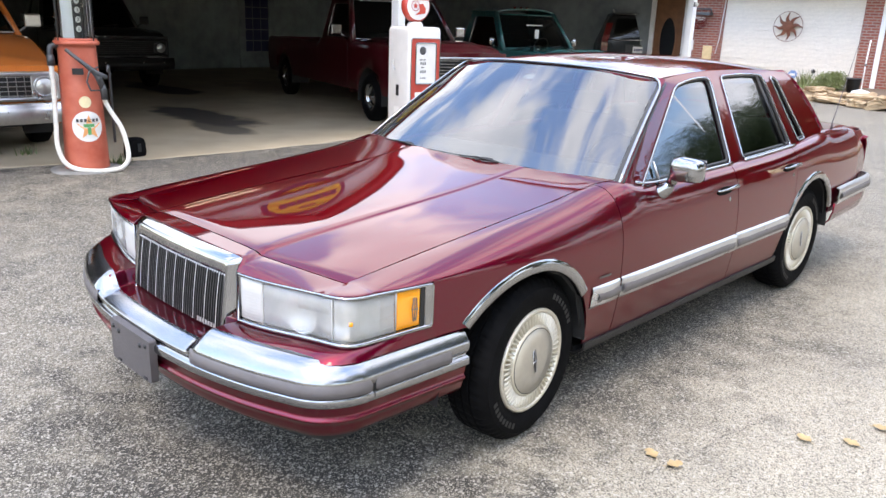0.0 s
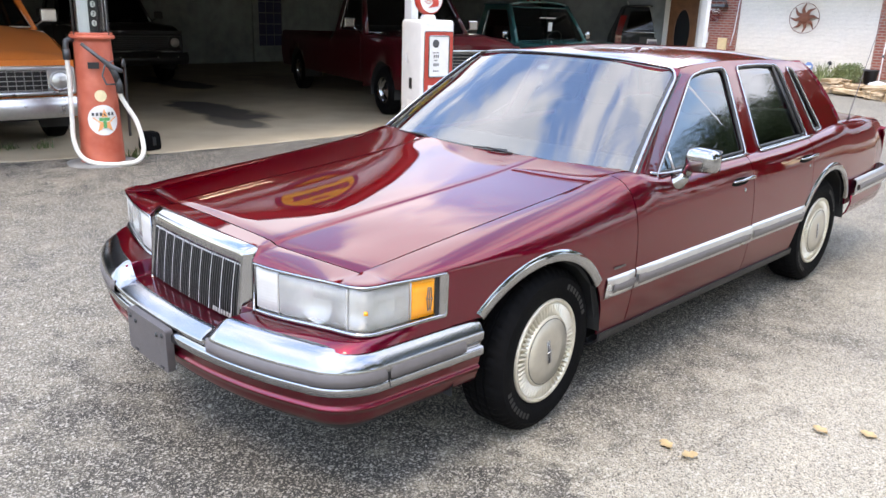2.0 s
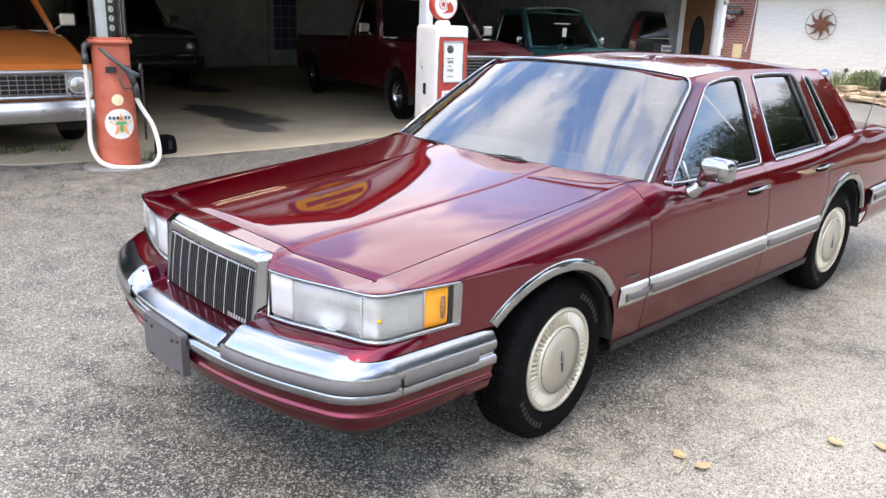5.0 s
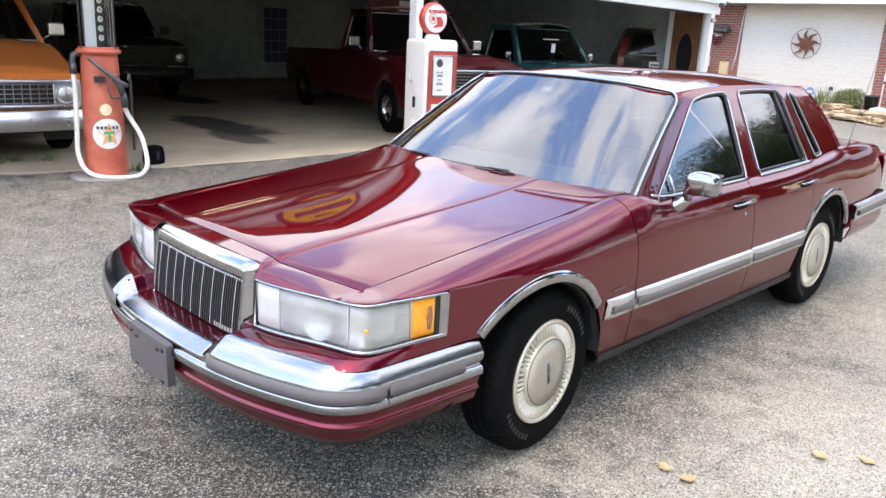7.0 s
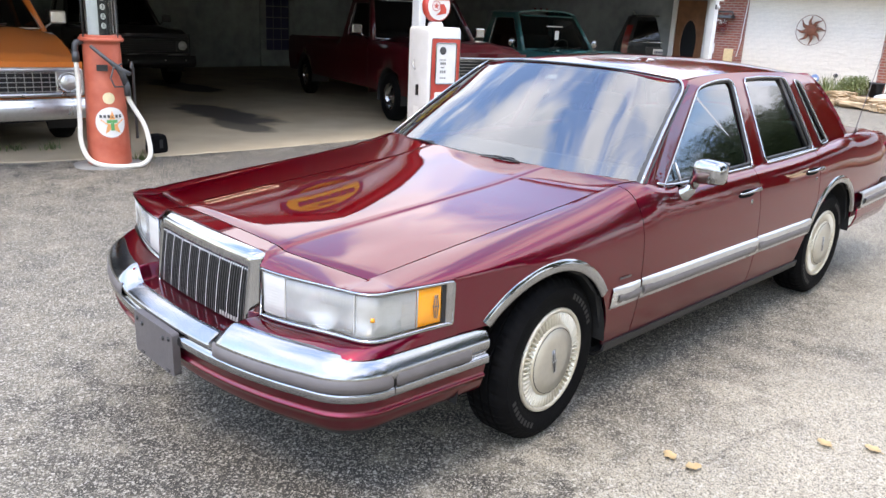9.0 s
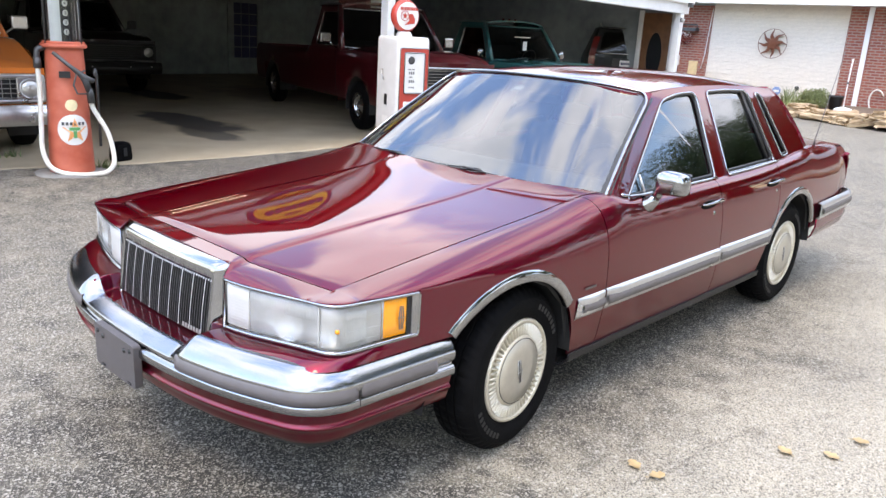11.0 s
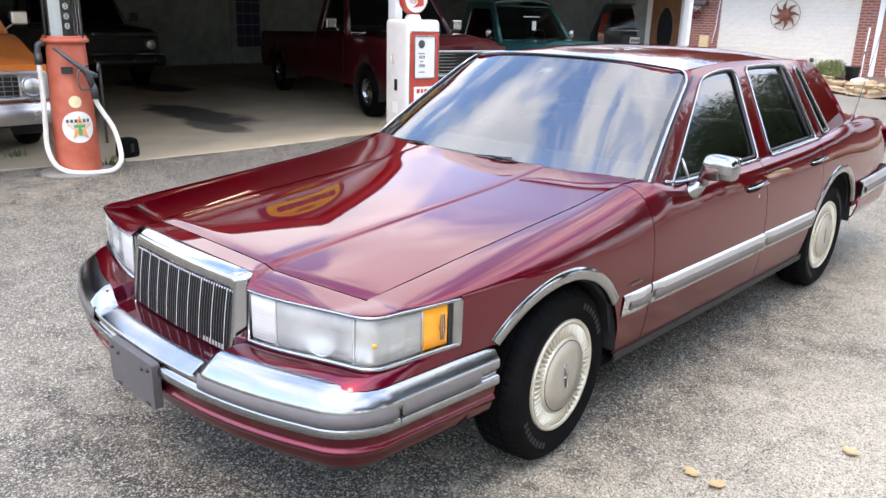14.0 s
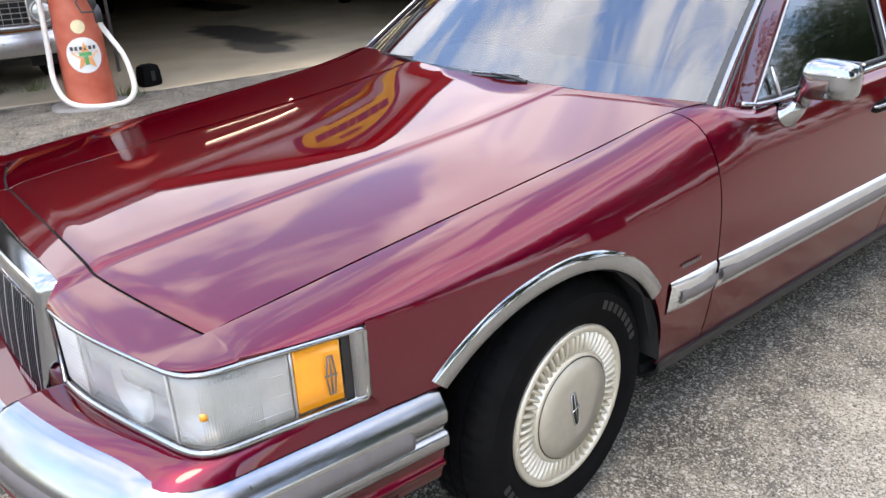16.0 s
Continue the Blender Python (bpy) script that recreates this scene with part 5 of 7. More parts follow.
def stained_concrete():
    m = mat("stained_concrete", (0.335, 0.275, 0.190), 0.8, 0.0, 1.6, 0.2, 0.25, 50)
    n, l = m.node_tree.nodes, m.node_tree.links
    b = n["Principled BSDF"]
    src = b.inputs["Base Color"].links[0].from_socket
    geo = n.new("ShaderNodeNewGeometry")
    nz = n.new("ShaderNodeTexNoise")
    nz.inputs["Scale"].default_value, nz.inputs["Detail"].default_value = 1.6, 7
    l.new(geo.outputs["Position"], nz.inputs["Vector"])
    # oil stains; the last two darken the floor under the orange truck and further in
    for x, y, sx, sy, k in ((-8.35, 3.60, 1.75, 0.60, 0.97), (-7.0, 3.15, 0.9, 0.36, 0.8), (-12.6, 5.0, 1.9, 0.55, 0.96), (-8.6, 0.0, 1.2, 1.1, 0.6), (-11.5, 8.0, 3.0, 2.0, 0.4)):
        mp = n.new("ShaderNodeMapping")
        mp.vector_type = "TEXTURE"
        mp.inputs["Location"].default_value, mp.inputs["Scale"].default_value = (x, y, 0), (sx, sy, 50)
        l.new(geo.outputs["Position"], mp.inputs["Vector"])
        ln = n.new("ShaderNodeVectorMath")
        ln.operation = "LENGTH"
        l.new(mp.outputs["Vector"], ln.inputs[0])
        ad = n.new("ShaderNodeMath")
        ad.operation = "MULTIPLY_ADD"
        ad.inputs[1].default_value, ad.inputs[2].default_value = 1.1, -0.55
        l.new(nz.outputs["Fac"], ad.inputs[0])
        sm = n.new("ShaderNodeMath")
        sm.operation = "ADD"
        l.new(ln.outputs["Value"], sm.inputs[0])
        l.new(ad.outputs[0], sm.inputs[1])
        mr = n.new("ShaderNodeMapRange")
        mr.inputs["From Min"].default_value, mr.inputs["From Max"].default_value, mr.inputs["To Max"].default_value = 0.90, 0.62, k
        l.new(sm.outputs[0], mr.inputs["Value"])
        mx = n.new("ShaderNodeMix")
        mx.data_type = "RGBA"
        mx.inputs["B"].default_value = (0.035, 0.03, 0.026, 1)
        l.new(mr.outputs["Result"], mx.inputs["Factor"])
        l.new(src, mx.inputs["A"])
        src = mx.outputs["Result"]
    l.new(src, b.inputs["Base Color"])
    return m


def brick_mat(name, c1, c2, mortar, scale):
    m = mat(name, c1, 0.85, 0, 10, 0.2)
    n, l = m.node_tree.nodes, m.node_tree.links
    b = n["Principled BSDF"]
    co = n.new("ShaderNodeTexCoord")
    mp = n.new("ShaderNodeMapping")
    mp.inputs["Rotation"].default_value = (radians(90), 0, 0)
    l.new(co.outputs["Object"], mp.inputs["Vector"])
    bk = n.new("ShaderNodeTexBrick")
    bk.inputs["Color1"].default_value, bk.inputs["Color2"].default_value, bk.inputs["Mortar"].default_value = (*c1, 1), (*c2, 1), (*mortar, 1)
    bk.inputs["Scale"].default_value, bk.inputs["Mortar Size"].default_value = scale, 0.012
    bk.inputs["Brick Width"].default_value, bk.inputs["Row Height"].default_value = 0.21, 0.072
    l.new(mp.outputs["Vector"], bk.inputs["Vector"])
    l.new(bk.outputs["Color"], b.inputs["Base Color"])
    bp = n.new("ShaderNodeBump")
    bp.inputs["Strength"].default_value, bp.inputs["Distance"].default_value, bp.invert = 0.6, 0.01, True
    l.new(bk.outputs["Fac"], bp.inputs["Height"])
    l.new(bp.outputs["Normal"], b.inputs["Normal"])
    return m


def leaf_mat(name, c, c2):
    m = mat(name, c, 0.55, 0.0, 3, 0.3, tint=c2)
    b = m.node_tree.nodes["Principled BSDF"]
    b.inputs["Transmission Weight"].default_value = 0.0
    return m


ASPHALT = asphalt_mat()
CONCRETE = stained_concrete()
WHITEPAINT = mat("white_paint", (0.76, 0.76, 0.74), 0.45, 0.0, 5, 0.06, 0.05, 40)
SIDING = mat("dark_red_siding", (0.11, 0.026, 0.024), 0.7, 0.0, 6, 0.25, 0.2, 80)
GREYWALL = mat("dark_garage_lining", (0.27, 0.30, 0.31), 0.85, 0.0, 4, 0.25)
REDTRIM = mat("red_trim_paint", (0.34, 0.035, 0.03), 0.5, 0.0, 6, 0.12)
WHITESTONE = mat("painted_white_stone", (0.66, 0.61, 0.53), 0.8, 0.0, 9, 0.10, 0.6, 18)
BRICK = brick_mat("red_brick", (0.30, 0.085, 0.055), (0.22, 0.06, 0.045), (0.30, 0.22, 0.18), 1.0)
SAND = mat("sandstone", (0.40, 0.255, 0.13), 0.85, 0.0, 4, 0.25, 0.5, 14, tint=(0.54, 0.42, 0.28))
RUST = mat("rusted_steel", (0.17, 0.06, 0.032), 0.8, 0.1, 18, 0.3, 0.2, 60)
WOOD = mat("brown_door_wood", (0.19, 0.085, 0.04), 0.5, 0.0, 7, 0.25)
PINE = mat("raw_pine", (0.58, 0.44, 0.24), 0.7, 0.0, 8, 0.15)
LEAF = leaf_mat("bush_leaf", (0.12, 0.15, 0.045), (0.25, 0.29, 0.11))
TREELEAF = leaf_mat("tree_leaf", (0.035, 0.065, 0.022), (0.08, 0.12, 0.04))
BARK = mat("bark", (0.085, 0.065, 0.05), 0.9, 0.0, 6, 0.3, 0.6, 20)
DRYLEAF = mat("dry_oak_leaf", (0.42, 0.30, 0.15), 0.7, 0.0, 20, 0.25, tint=(0.60, 0.42, 0.20))
PUMPRED = mat("faded_pump_red", (0.50, 0.095, 0.05), 0.42, 0.0, 7, 0.16, 0.08, 60, tint=(0.58, 0.16, 0.10))
PUMPWHITE = mat("pump_white_enamel", (0.68, 0.67, 0.65), 0.25, 0.0, 8, 0.06)
PUMPRED2 = mat("pump_red_enamel", (0.48, 0.055, 0.04), 0.25, 0.0, 8, 0.10)
HOSE = mat("white_rubber_hose", (0.72, 0.69, 0.62), 0.5, 0.0, 12, 0.10)
IRON = mat("dark_cast_iron", (0.085, 0.088, 0.092), 0.5, 0.6, 20, 0.25, 0.15, 90)
ORANGE = paint_mat("orange_paint", (0.62, 0.17, 0.035), (0.70, 0.25, 0.07), 0.4)
TRUCKRED = paint_mat("dark_red_paint", (0.045, 0.002, 0.005), (0.075, 0.006, 0.007))
TEAL = paint_mat("teal_paint", (0.022, 0.105, 0.105), (0.04, 0.15, 0.15), 0.4)
BLACKPAINT = paint_mat("black_paint", (0.014, 0.015, 0.017), (0.026, 0.027, 0.03))
CLEAR = glass_mat("clear_glass", (0.92, 0.95, 0.94), ior=1.45)
DARKGLASS = glass_mat("dark_vehicle_glass", (0.12, 0.14, 0.14), ior=1.5)
PAPER = mat("printed_paper", (0.72, 0.71, 0.68), 0.7, 0.0, 12, 0.05)
GREEN = mat("green_print", (0.10, 0.33, 0.12), 0.5, 0, 20, 0.1)
STARORANGE = mat("orange_print", (0.78, 0.36, 0.14), 0.5, 0, 20, 0.1)
YELLOW = mat("yellow_sign_paint", (0.86, 0.50, 0.05), 0.5, 0, 6, 0.08)
NAVY = mat("navy_border", (0.03, 0.035, 0.10), 0.5, 0, 6, 0.1)
GRASS = leaf_mat("weeds", (0.06, 0.10, 0.03), (0.16, 0.20, 0.07))
TAILRED = mat("tail_lamp_red", (0.13, 0.006, 0.006), 0.15, 0.0, 10, 0.1, coat=0.5)

# ---- ground ----
def ground_z(x, y):
    return -0.02 + 0.12 * (1 - smooth01(-5.2, -1.8, x))


gx = spread(-400, -12, 14) + spread(-9, 3, 60) + spread(3.5, 400, 16)
gy = spread(-400, -6, 12) + spread(-5.5, 22, 40) + spread(23, 400, 12)
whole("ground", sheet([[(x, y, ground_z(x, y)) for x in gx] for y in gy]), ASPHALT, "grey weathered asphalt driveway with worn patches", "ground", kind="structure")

# a thin branching crack, cut as a dark groove lying in the surface
random.seed(5)
bm = bmesh.new()
line = []
bends = [(1.26, -0.36), (1.44, 0.11), (1.53, 0.45), (1.52, 0.64), (1.55, 0.77), (1.62, 1.08), (1.74, 1.28), (1.83, 1.57)]
for (xa, ya), (xb, yb) in zip(bends, bends[1:]):
    for i in range(14):
        t = i / 14
        line.append((xa + (xb - xa) * t + random.uniform(-0.012, 0.012), ya + (yb - ya) * t + random.uniform(-0.012, 0.012)))
rows = []
for i, (x, y) in enumerate(line):
    w = random.uniform(0.0006, 0.0024) * (1 if random.random() > 0.15 else 0.2)
    rows.append([(x - w, y + w * 0.3, -0.0165), (x + w, y - w * 0.3, -0.0165)])
sheet(rows, bm=bm)
whole("ground_crack", bm, mat("crack_dirt", (0.11, 0.098, 0.082), 0.95, 0, 20, 0.2), "thin dark crack running across the asphalt", "crack", kind="structure", smooth=False)

# ---- garage ----
G = (-5.45, 5.05, 0.0)
GR = 5.16  # degrees that its front is turned
GM = pose(*G, 0, 0, GR)
FLOOR = 0.115


def gw(x, y, z=0.0):
    return GM @ Vector((x, y, z))


edge = lin([(-12, -2.3), (-6.5, -1.4), (-4.9, -0.62), (-3.2, -0.12), (-1.6, 0.06), (0.5, 0.15), (4, 0.2), (10.5, 0.2)])
rows = []
for y in spread(-12, 10.4, 260):
    e = edge(y) + 0.05 * noise.noise(Vector((y * 2.3, 0, 0))) + 0.02 * noise.noise(Vector((y * 9, 5, 0)))
    rows.append([(e + 0.012, y, 0.02), (e, y, FLOOR - 0.004), (e - 0.02, y, FLOOR), (-6, y, FLOOR + 0.0), (-11.7, y, FLOOR)])
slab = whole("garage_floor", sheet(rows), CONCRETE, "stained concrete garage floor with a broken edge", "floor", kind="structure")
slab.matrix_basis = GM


def gbox(name, x0, x1, y0, y1, z0, z1, m, label, cat, bevel=0.006):
    ob = whole(name, box(x0, x1, y0, y1, z0, z1), m, label, cat, kind="structure", smooth=False, bevel=bevel)
    ob.matrix_basis = GM
    return ob


gbox("wall_back", -11.9, -11.6, -7.7, 10.6, 0.0, 2.86, GREYWALL, "dark rear wall of the garage", "wall")
gbox("wall_south", -11.6, -0.17, -7.7, -7.5, 0.0, 2.86, WHITEPAINT, "white painted side wall of the garage", "wall")
gbox("wall_north", -11.6, -0.16, 10.42, 10.6, 0.0, 2.86, GREYWALL, "dark side wall of the garage", "wall")
gbox("ceiling", -11.6, 0.1, -7.5, 10.4, 2.78, 2.86, GREYWALL, "dark underside of the garage roof", "ceiling")
gbox("garage_header", -0.16, 0.0, 4.2, 10.6, 2.37, 2.776, WHITEPAINT, "white painted beam over the garage opening", "beam")
gbox("garage_lintel", -0.16, 0.0, -7.7, 4.196, 2.66, 2.776, WHITEPAINT, "white painted beam over the wide garage opening", "beam")
gbox("garage_fascia", 0.004, 0.06, 4.2, 10.75, 2.60, 2.80, WHITEPAINT, "white painted fascia board", "fascia")
gbox("garage_post", -0.15, -0.01, 10.15, 10.36, 0.1, 2.368, WHITEPAINT, "white painted corner post of the garage", "post")
gbox("garage_post", -0.13, 0.0, 0.0, 0.14, 0.1, 2.658, WHITEPAINT, "white painted post of the garage opening", "post")
# gabled front above the beam
rows_g = [(-4.15, 2.80), (0.39, 2.80), (-1.88, 3.47)]
gab = whole("garage_gable", plate(rows_g, [], lambda y, z: (-0.02, y, z)), WHITEPAINT, "white boarded gable over the garage", "gable", kind="structure", smooth=False, thick=0.1)
gab.matrix_basis = GM
for ya, za, yb, zb in ((-4.45, 2.75, -1.88, 3.50), (-1.88, 3.50, 0.69, 2.75)):
    d = Vector((0, yb - ya, zb - za))
    n_ = Vector((0, -d.z, d.y)).normalized() * 0.05
    bm = bmesh.new()
    sheet([[Vector((x, ya, za)) + n_ * k, Vector((x, yb, zb)) + n_ * k] for x, k in ((-0.15, 1), (0.13, 1), (0.13, -1), (-0.15, -1), (-0.15, 1))], bm=bm)
    rk = whole("gable_board", bm, REDTRIM, "red painted rake board", "trim", kind="structure", smooth=False)
    rk.matrix_basis = GM
    n2 = Vector((0, -d.z, d.y)).normalized()
    bm = bmesh.new()
    sheet([[Vector((x, ya, za)) + n2 * k, Vector((x, yb, zb)) + n2 * k] for x, k in ((-6.0, 0.055), (0.16, 0.055), (0.16, 0.08), (-6.0, 0.08), (-6.0, 0.055))], bm=bm)
    rf = whole("garage_roof", bm, GREYWALL, "dark sloping garage roof", "roof", kind="structure", smooth=False)
    rf.matrix_basis = GM
# oval sign on the gable
sign = thing("oval_sign", "yellow oval sign with a navy border on the gable", "sign", gw(0.0, -2.05, 2.98), GR)
ov = lambda a, b: [(a * math.cos(t), b * math.sin(t)) for t in spread(0, 2 * math.pi * 47 / 48, 48)]
part("sign_border", plate(ov(0.72, 0.34), [], lambda u, v: (0.03, u, v)), NAVY, sign, thick=0.03, smooth=False)
part("sign_face", plate(ov(0.64, 0.27), [], lambda u, v: (0.036, u, v)), YELLOW, sign, smooth=False)
for wds, h, u0, v0 in (((0.14, 0.12, 0.13, 0.09, 0.16, 0.12, 0.12), 0.10, -0.46, 0.0), ((0.10, 0.08, 0.09, 0.10, 0.08, 0.09), 0.06, -0.30, -0.13), ((0.3,), 0.035, -0.15, 0.16)):
    bm = word_bars(bmesh.new(), wds, h, 0.02, lambda u, v: (0.040, u0 + u, v0 + v))
    part("lettering", bm, NAVY, sign, "dark lettering", smooth=False)
# a tube light under the beam
TUBE = bpy.data.materials.new("lit_tube")
TUBE.use_nodes = True
TUBE.node_tree.nodes["Principled BSDF"].inputs["Emission Color"].default_value = (1.0, 0.86, 0.74, 1)
TUBE.node_tree.nodes["Principled BSDF"].inputs["Emission Strength"].default_value = 9.0
for lx, ly in ((-1.5, -2.4), (-0.66, -2.85)):
    tl = thing("tube_light", "lit fluorescent tube light under the garage roof", "lamp", gw(lx, ly, 2.70), GR, group="tube lights in the garage")
    part("tube", tube([(0, -0.6, 0), (0, 0.6, 0)], 0.006, 8), TUBE, tl, "glowing white tube")
    part("housing", box(-0.06, 0.06, -0.63, 0.63, 0.022, 0.07), WHITEPAINT, tl, smooth=False)

# red boarded partition with a white corner post and notices
part_wall = thing("partition", "dark red boarded partition with a white corner post", "wall", gw(-4.6, 5.4), GR, kind="structure")
for k in range(12):
    part("board", box(0, 0.03 + 0.004 * (k % 2), -1.9 + k * 0.16, -1.9 + k * 0.16 + 0.152, FLOOR, 2.77), SIDING, part_wall, smooth=False)
part("corner_post", box(-0.02, 0.10, 0.03, 0.19, FLOOR, 2.77), WHITEPAINT, part_wall, "white corner post", smooth=False)
for y, z, w, h in ((-1.0, 2.05, 0.34, 0.22), (-0.35, 1.95, 0.30, 0.14), (-0.38, 1.62, 0.03, 0.42)):
    tagged(whole("notice", box(0, 0.008, 0, w, 0, h), PAPER, "framed paper notice pinned to the partition", "notice", gw(-4.56, 5.4 + y, z), GR, smooth=False))

# white glazed door in the rear wall
gd = thing("door_rear", "white glazed door at the back of the garage", "door", gw(-11.58, 6.5, FLOOR), GR, kind="structure")
part("door_frame", plate([(-0.62, 0), (0.62, 0), (0.62, 2.2), (-0.62, 2.2)], [[(-0.42, 0.45), (0.42, 0.45), (0.42, 2.0), (-0.42, 2.0)]], lambda u, v: (0.02, u, v)), GREYWALL, gd, smooth=False, thick=0.05)
for i in range(3):
    for j in range(5):
        part("pane", box(-0.01, 0.0, -0.42 + i * 0.285, -0.16 + i * 0.285, 0.46 + j * 0.31, 0.75 + j * 0.31), NAVY, gd, smooth=False)

# house door beside the corner post
hd = thing("door_entry", "brown wooden door with an oval glass in a white frame", "door", gw(-0.66, 10.41, FLOOR), GR - 90, kind="structure")
part("door_leaf", plate([(-0.36, 0), (0.36, 0), (0.36, 2.25), (-0.36, 2.25)], [[(0.20 * math.cos(t), 1.25 + 0.55 * math.sin(t)) for t in spread(0, 2 * math.pi * 31 / 32, 32)]], lambda u, v: (0.03, u, v)), WOOD, hd, smooth=False, thick=0.04)
part("oval_glass", plate([(0.205 * math.cos(t), 1.25 + 0.555 * math.sin(t)) for t in spread(0, 2 * math.pi * 31 / 32, 32)], [], lambda u, v: (0.012, u, v)), BLACKPAINT, hd, "dark oval glass", smooth=False)
part("oval_rim", tube([(0.034, 0.205 * math.cos(t), 1.25 + 0.555 * math.sin(t)) for t in spread(0, 2 * math.pi * 31 / 32, 32)], 0.012, 6, closed=True), WOOD, hd)
for u in (-0.48, 0.37):
    part("jamb", box(0.0, 0.06, u, u + 0.11, 0, 2.3), WHITEPAINT, hd, smooth=False)
part("knob", lathe([(0.001, 0.10), (0.02, 0.095), (0.025, 0.08), (0.012, 0.06), (0.012, 0.03)], "x", 14, at=(0, 0.38, 0.95)), CHROME, hd)
# lamp at the corner post and a small camera box under the beam
wl_ = thing("porch_lamp", "small round porch lamp on the corner post", "lamp", gw(0.0, 10.18, 2.22), GR)
bm = bmesh.new()
bmesh.ops.create_icosphere(bm, subdivisions=2, radius=0.05, matrix=Matrix.Translation((0.045, 0, 0)))
part("globe", bm, LENSWHITE, wl_)
part("bracket", box(-0.005, 0.02, -0.04, 0.04, -0.05, 0.05), IRON, wl_, smooth=False)
whole("security_camera", box(0, 0.12, -0.05, 0.05, 0, 0.10), IRON, "small dark security camera under the fascia", "camera", gw(0.062, 10.35, 2.52), GR, smooth=False, bevel=0.02)

# ---- house ----
HY = 20.0
hx0, hx1 = -7.85, -4.12
whole("house_wall_white", box(hx0, hx1, HY + 0.021, HY + 0.25, 0.05, 2.80), WHITESTONE, "white painted stone wall of the house", "wall", kind="structure", smooth=False)
wall_white = bpy.data.objects["house_wall_white"]
whole("house_wall_brick_west", box(-14.0, hx0 - 0.002, HY + 0.0, HY + 0.25, 0.05, 2.80), BRICK, "red brick wall of the house", "wall", kind="structure", smooth=False)
whole("house_wall_brick_east", box(hx1 + 0.002, -2.55, HY - 0.03, HY + 0.25, 0.05, 2.85), BRICK, "red brick wall of the house", "wall", kind="structure", smooth=False)
whole("house_wall_far_east", box(-2.55, 8.0, HY + 0.0, HY + 0.25, 0.05, 0.95), WHITESTONE, "white stone base of the house wall", "wall", kind="structure", smooth=False)
whole("house_wall_upper_east", box(-0.9, 8.0, HY + 0.0, HY + 0.25, 0.95, 2.85), BRICK, "red brick wall of the house", "wall", kind="structure", smooth=False)
whole("house_trim", box(-3.67, -3.55, HY - 0.07, HY - 0.032, 0.25, 2.86), WHITEPAINT, "white vertical trim board", "trim", kind="structure", smooth=False)
whole("house_eaves", box(-14.2, 8.3, HY - 0.75, HY + 0.3, 2.86, 2.93), WHITEPAINT, "white eaves of the house", "eaves", kind="structure", smooth=False)
whole("house_fascia", box(-8.0, 8.3, HY - 0.80, HY - 0.752, 2.84, 3.12), WHITEPAINT, "white fascia of the house", "fascia", kind="structure", smooth=False)
bm = bmesh.new()
sheet([[(-14.4, HY - 0.85, 3.10), (8.5, HY - 0.85, 3.10)], [(-14.4, HY + 5, 5.0), (8.5, HY + 5, 5.0)], [(-14.4, HY + 10, 3.1), (8.5, HY + 10, 3.1)]], bm=bm)
whole("house_roof", bm, GREYWALL, "dark shingled roof of the house", "roof", kind="structure", smooth=False, thick=0.08)
win = thing("house_window", "house window with dark slatted blinds in a white frame", "window", (-1.72, HY + 0.05, 0.95), kind="structure")
part("window_frame", plate([(-0.83, 0), (0.83, 0), (0.83, 1.9), (-0.83, 1.9)], [[(-0.72, 0.1), (0.72, 0.1), (0.72, 1.8), (-0.72, 1.8)]], lambda u, v: (u, 0, v)), WHITEPAINT, win, smooth=False, thick=0.06)
for k in range(22):
    part("slat", box(-0.72, 0.72, 0.05, 0.055, 0.11 + k * 0.077, 0.165 + k * 0.077), BLACKPAINT, win, smooth=False)
part("back", box(-0.74, 0.74, 0.08, 0.09, 0.08, 1.82), DARK, win, smooth=False)

# rusted sun ornament on the white wall
so_ = thing("sun_ornament", "rusted metal sun ornament with a wire ring on the white wall", "ornament", (-5.99, HY - 0.06, 1.83))
part("ring", tube([(0.395 * math.cos(t), 0, 0.395 * math.sin(t)) for t in spread(0, 2 * math.pi * 47 / 48, 48)], 0.008, 6, closed=True), RUST, so_)
part("disc", lathe([(0.001, -0.05), (0.09, -0.04), (0.138, -0.012), (0.142, 0.0)], "y", 28), RUST, so_)
for k in range(8):
    a = math.pi / 4 * k + 0.12
    rows = []
    for t in spread(0, 1, 7):
        r = 0.125 + 0.262 * t
        b_ = a + 0.12 * math.sin(t * 5)
        w = 0.054 * (1 - t) ** 0.8 + 0.004
        rows.append([(r * math.cos(b_) - w * math.sin(b_), 0.0, r * math.sin(b_) + w * math.cos(b_)), (r * math.cos(b_), -0.018, r * math.sin(b_)), (r * math.cos(b_) + w * math.sin(b_), 0.0, r * math.sin(b_) - w * math.cos(b_))])
    part("ray", sheet(rows), RUST, so_)
# downpipe wire, meter box, signboard, hanging flowers on the brick
whole("meter_box", box(-9.0, -8.72, HY - 0.14, HY - 0.004, 1.05, 1.35), WHITEPAINT, "pale electrical box on the brick wall", "box", smooth=False, bevel=0.015)
whole("cable", tube([(-7.86, HY - 0.03, 2.7), (-7.90, HY - 0.04, 2.0), (-7.93, HY - 0.04, 1.4), (-8.0, HY - 0.04, 1.0)], 0.012, 6), WHITEPAINT, "pale cable running down the wall", "cable")
whole("wooden_board", box(-8.15, -7.88, HY - 0.55, HY - 0.50, 0.1, 1.22), PINE, "raw pine board standing against the wall", "board", smooth=False, bevel=0.01)
hb = thing("hanging_basket", "black hanging bracket with red and white flowers", "flower basket", (-8.55, HY - 0.15, 2.1))
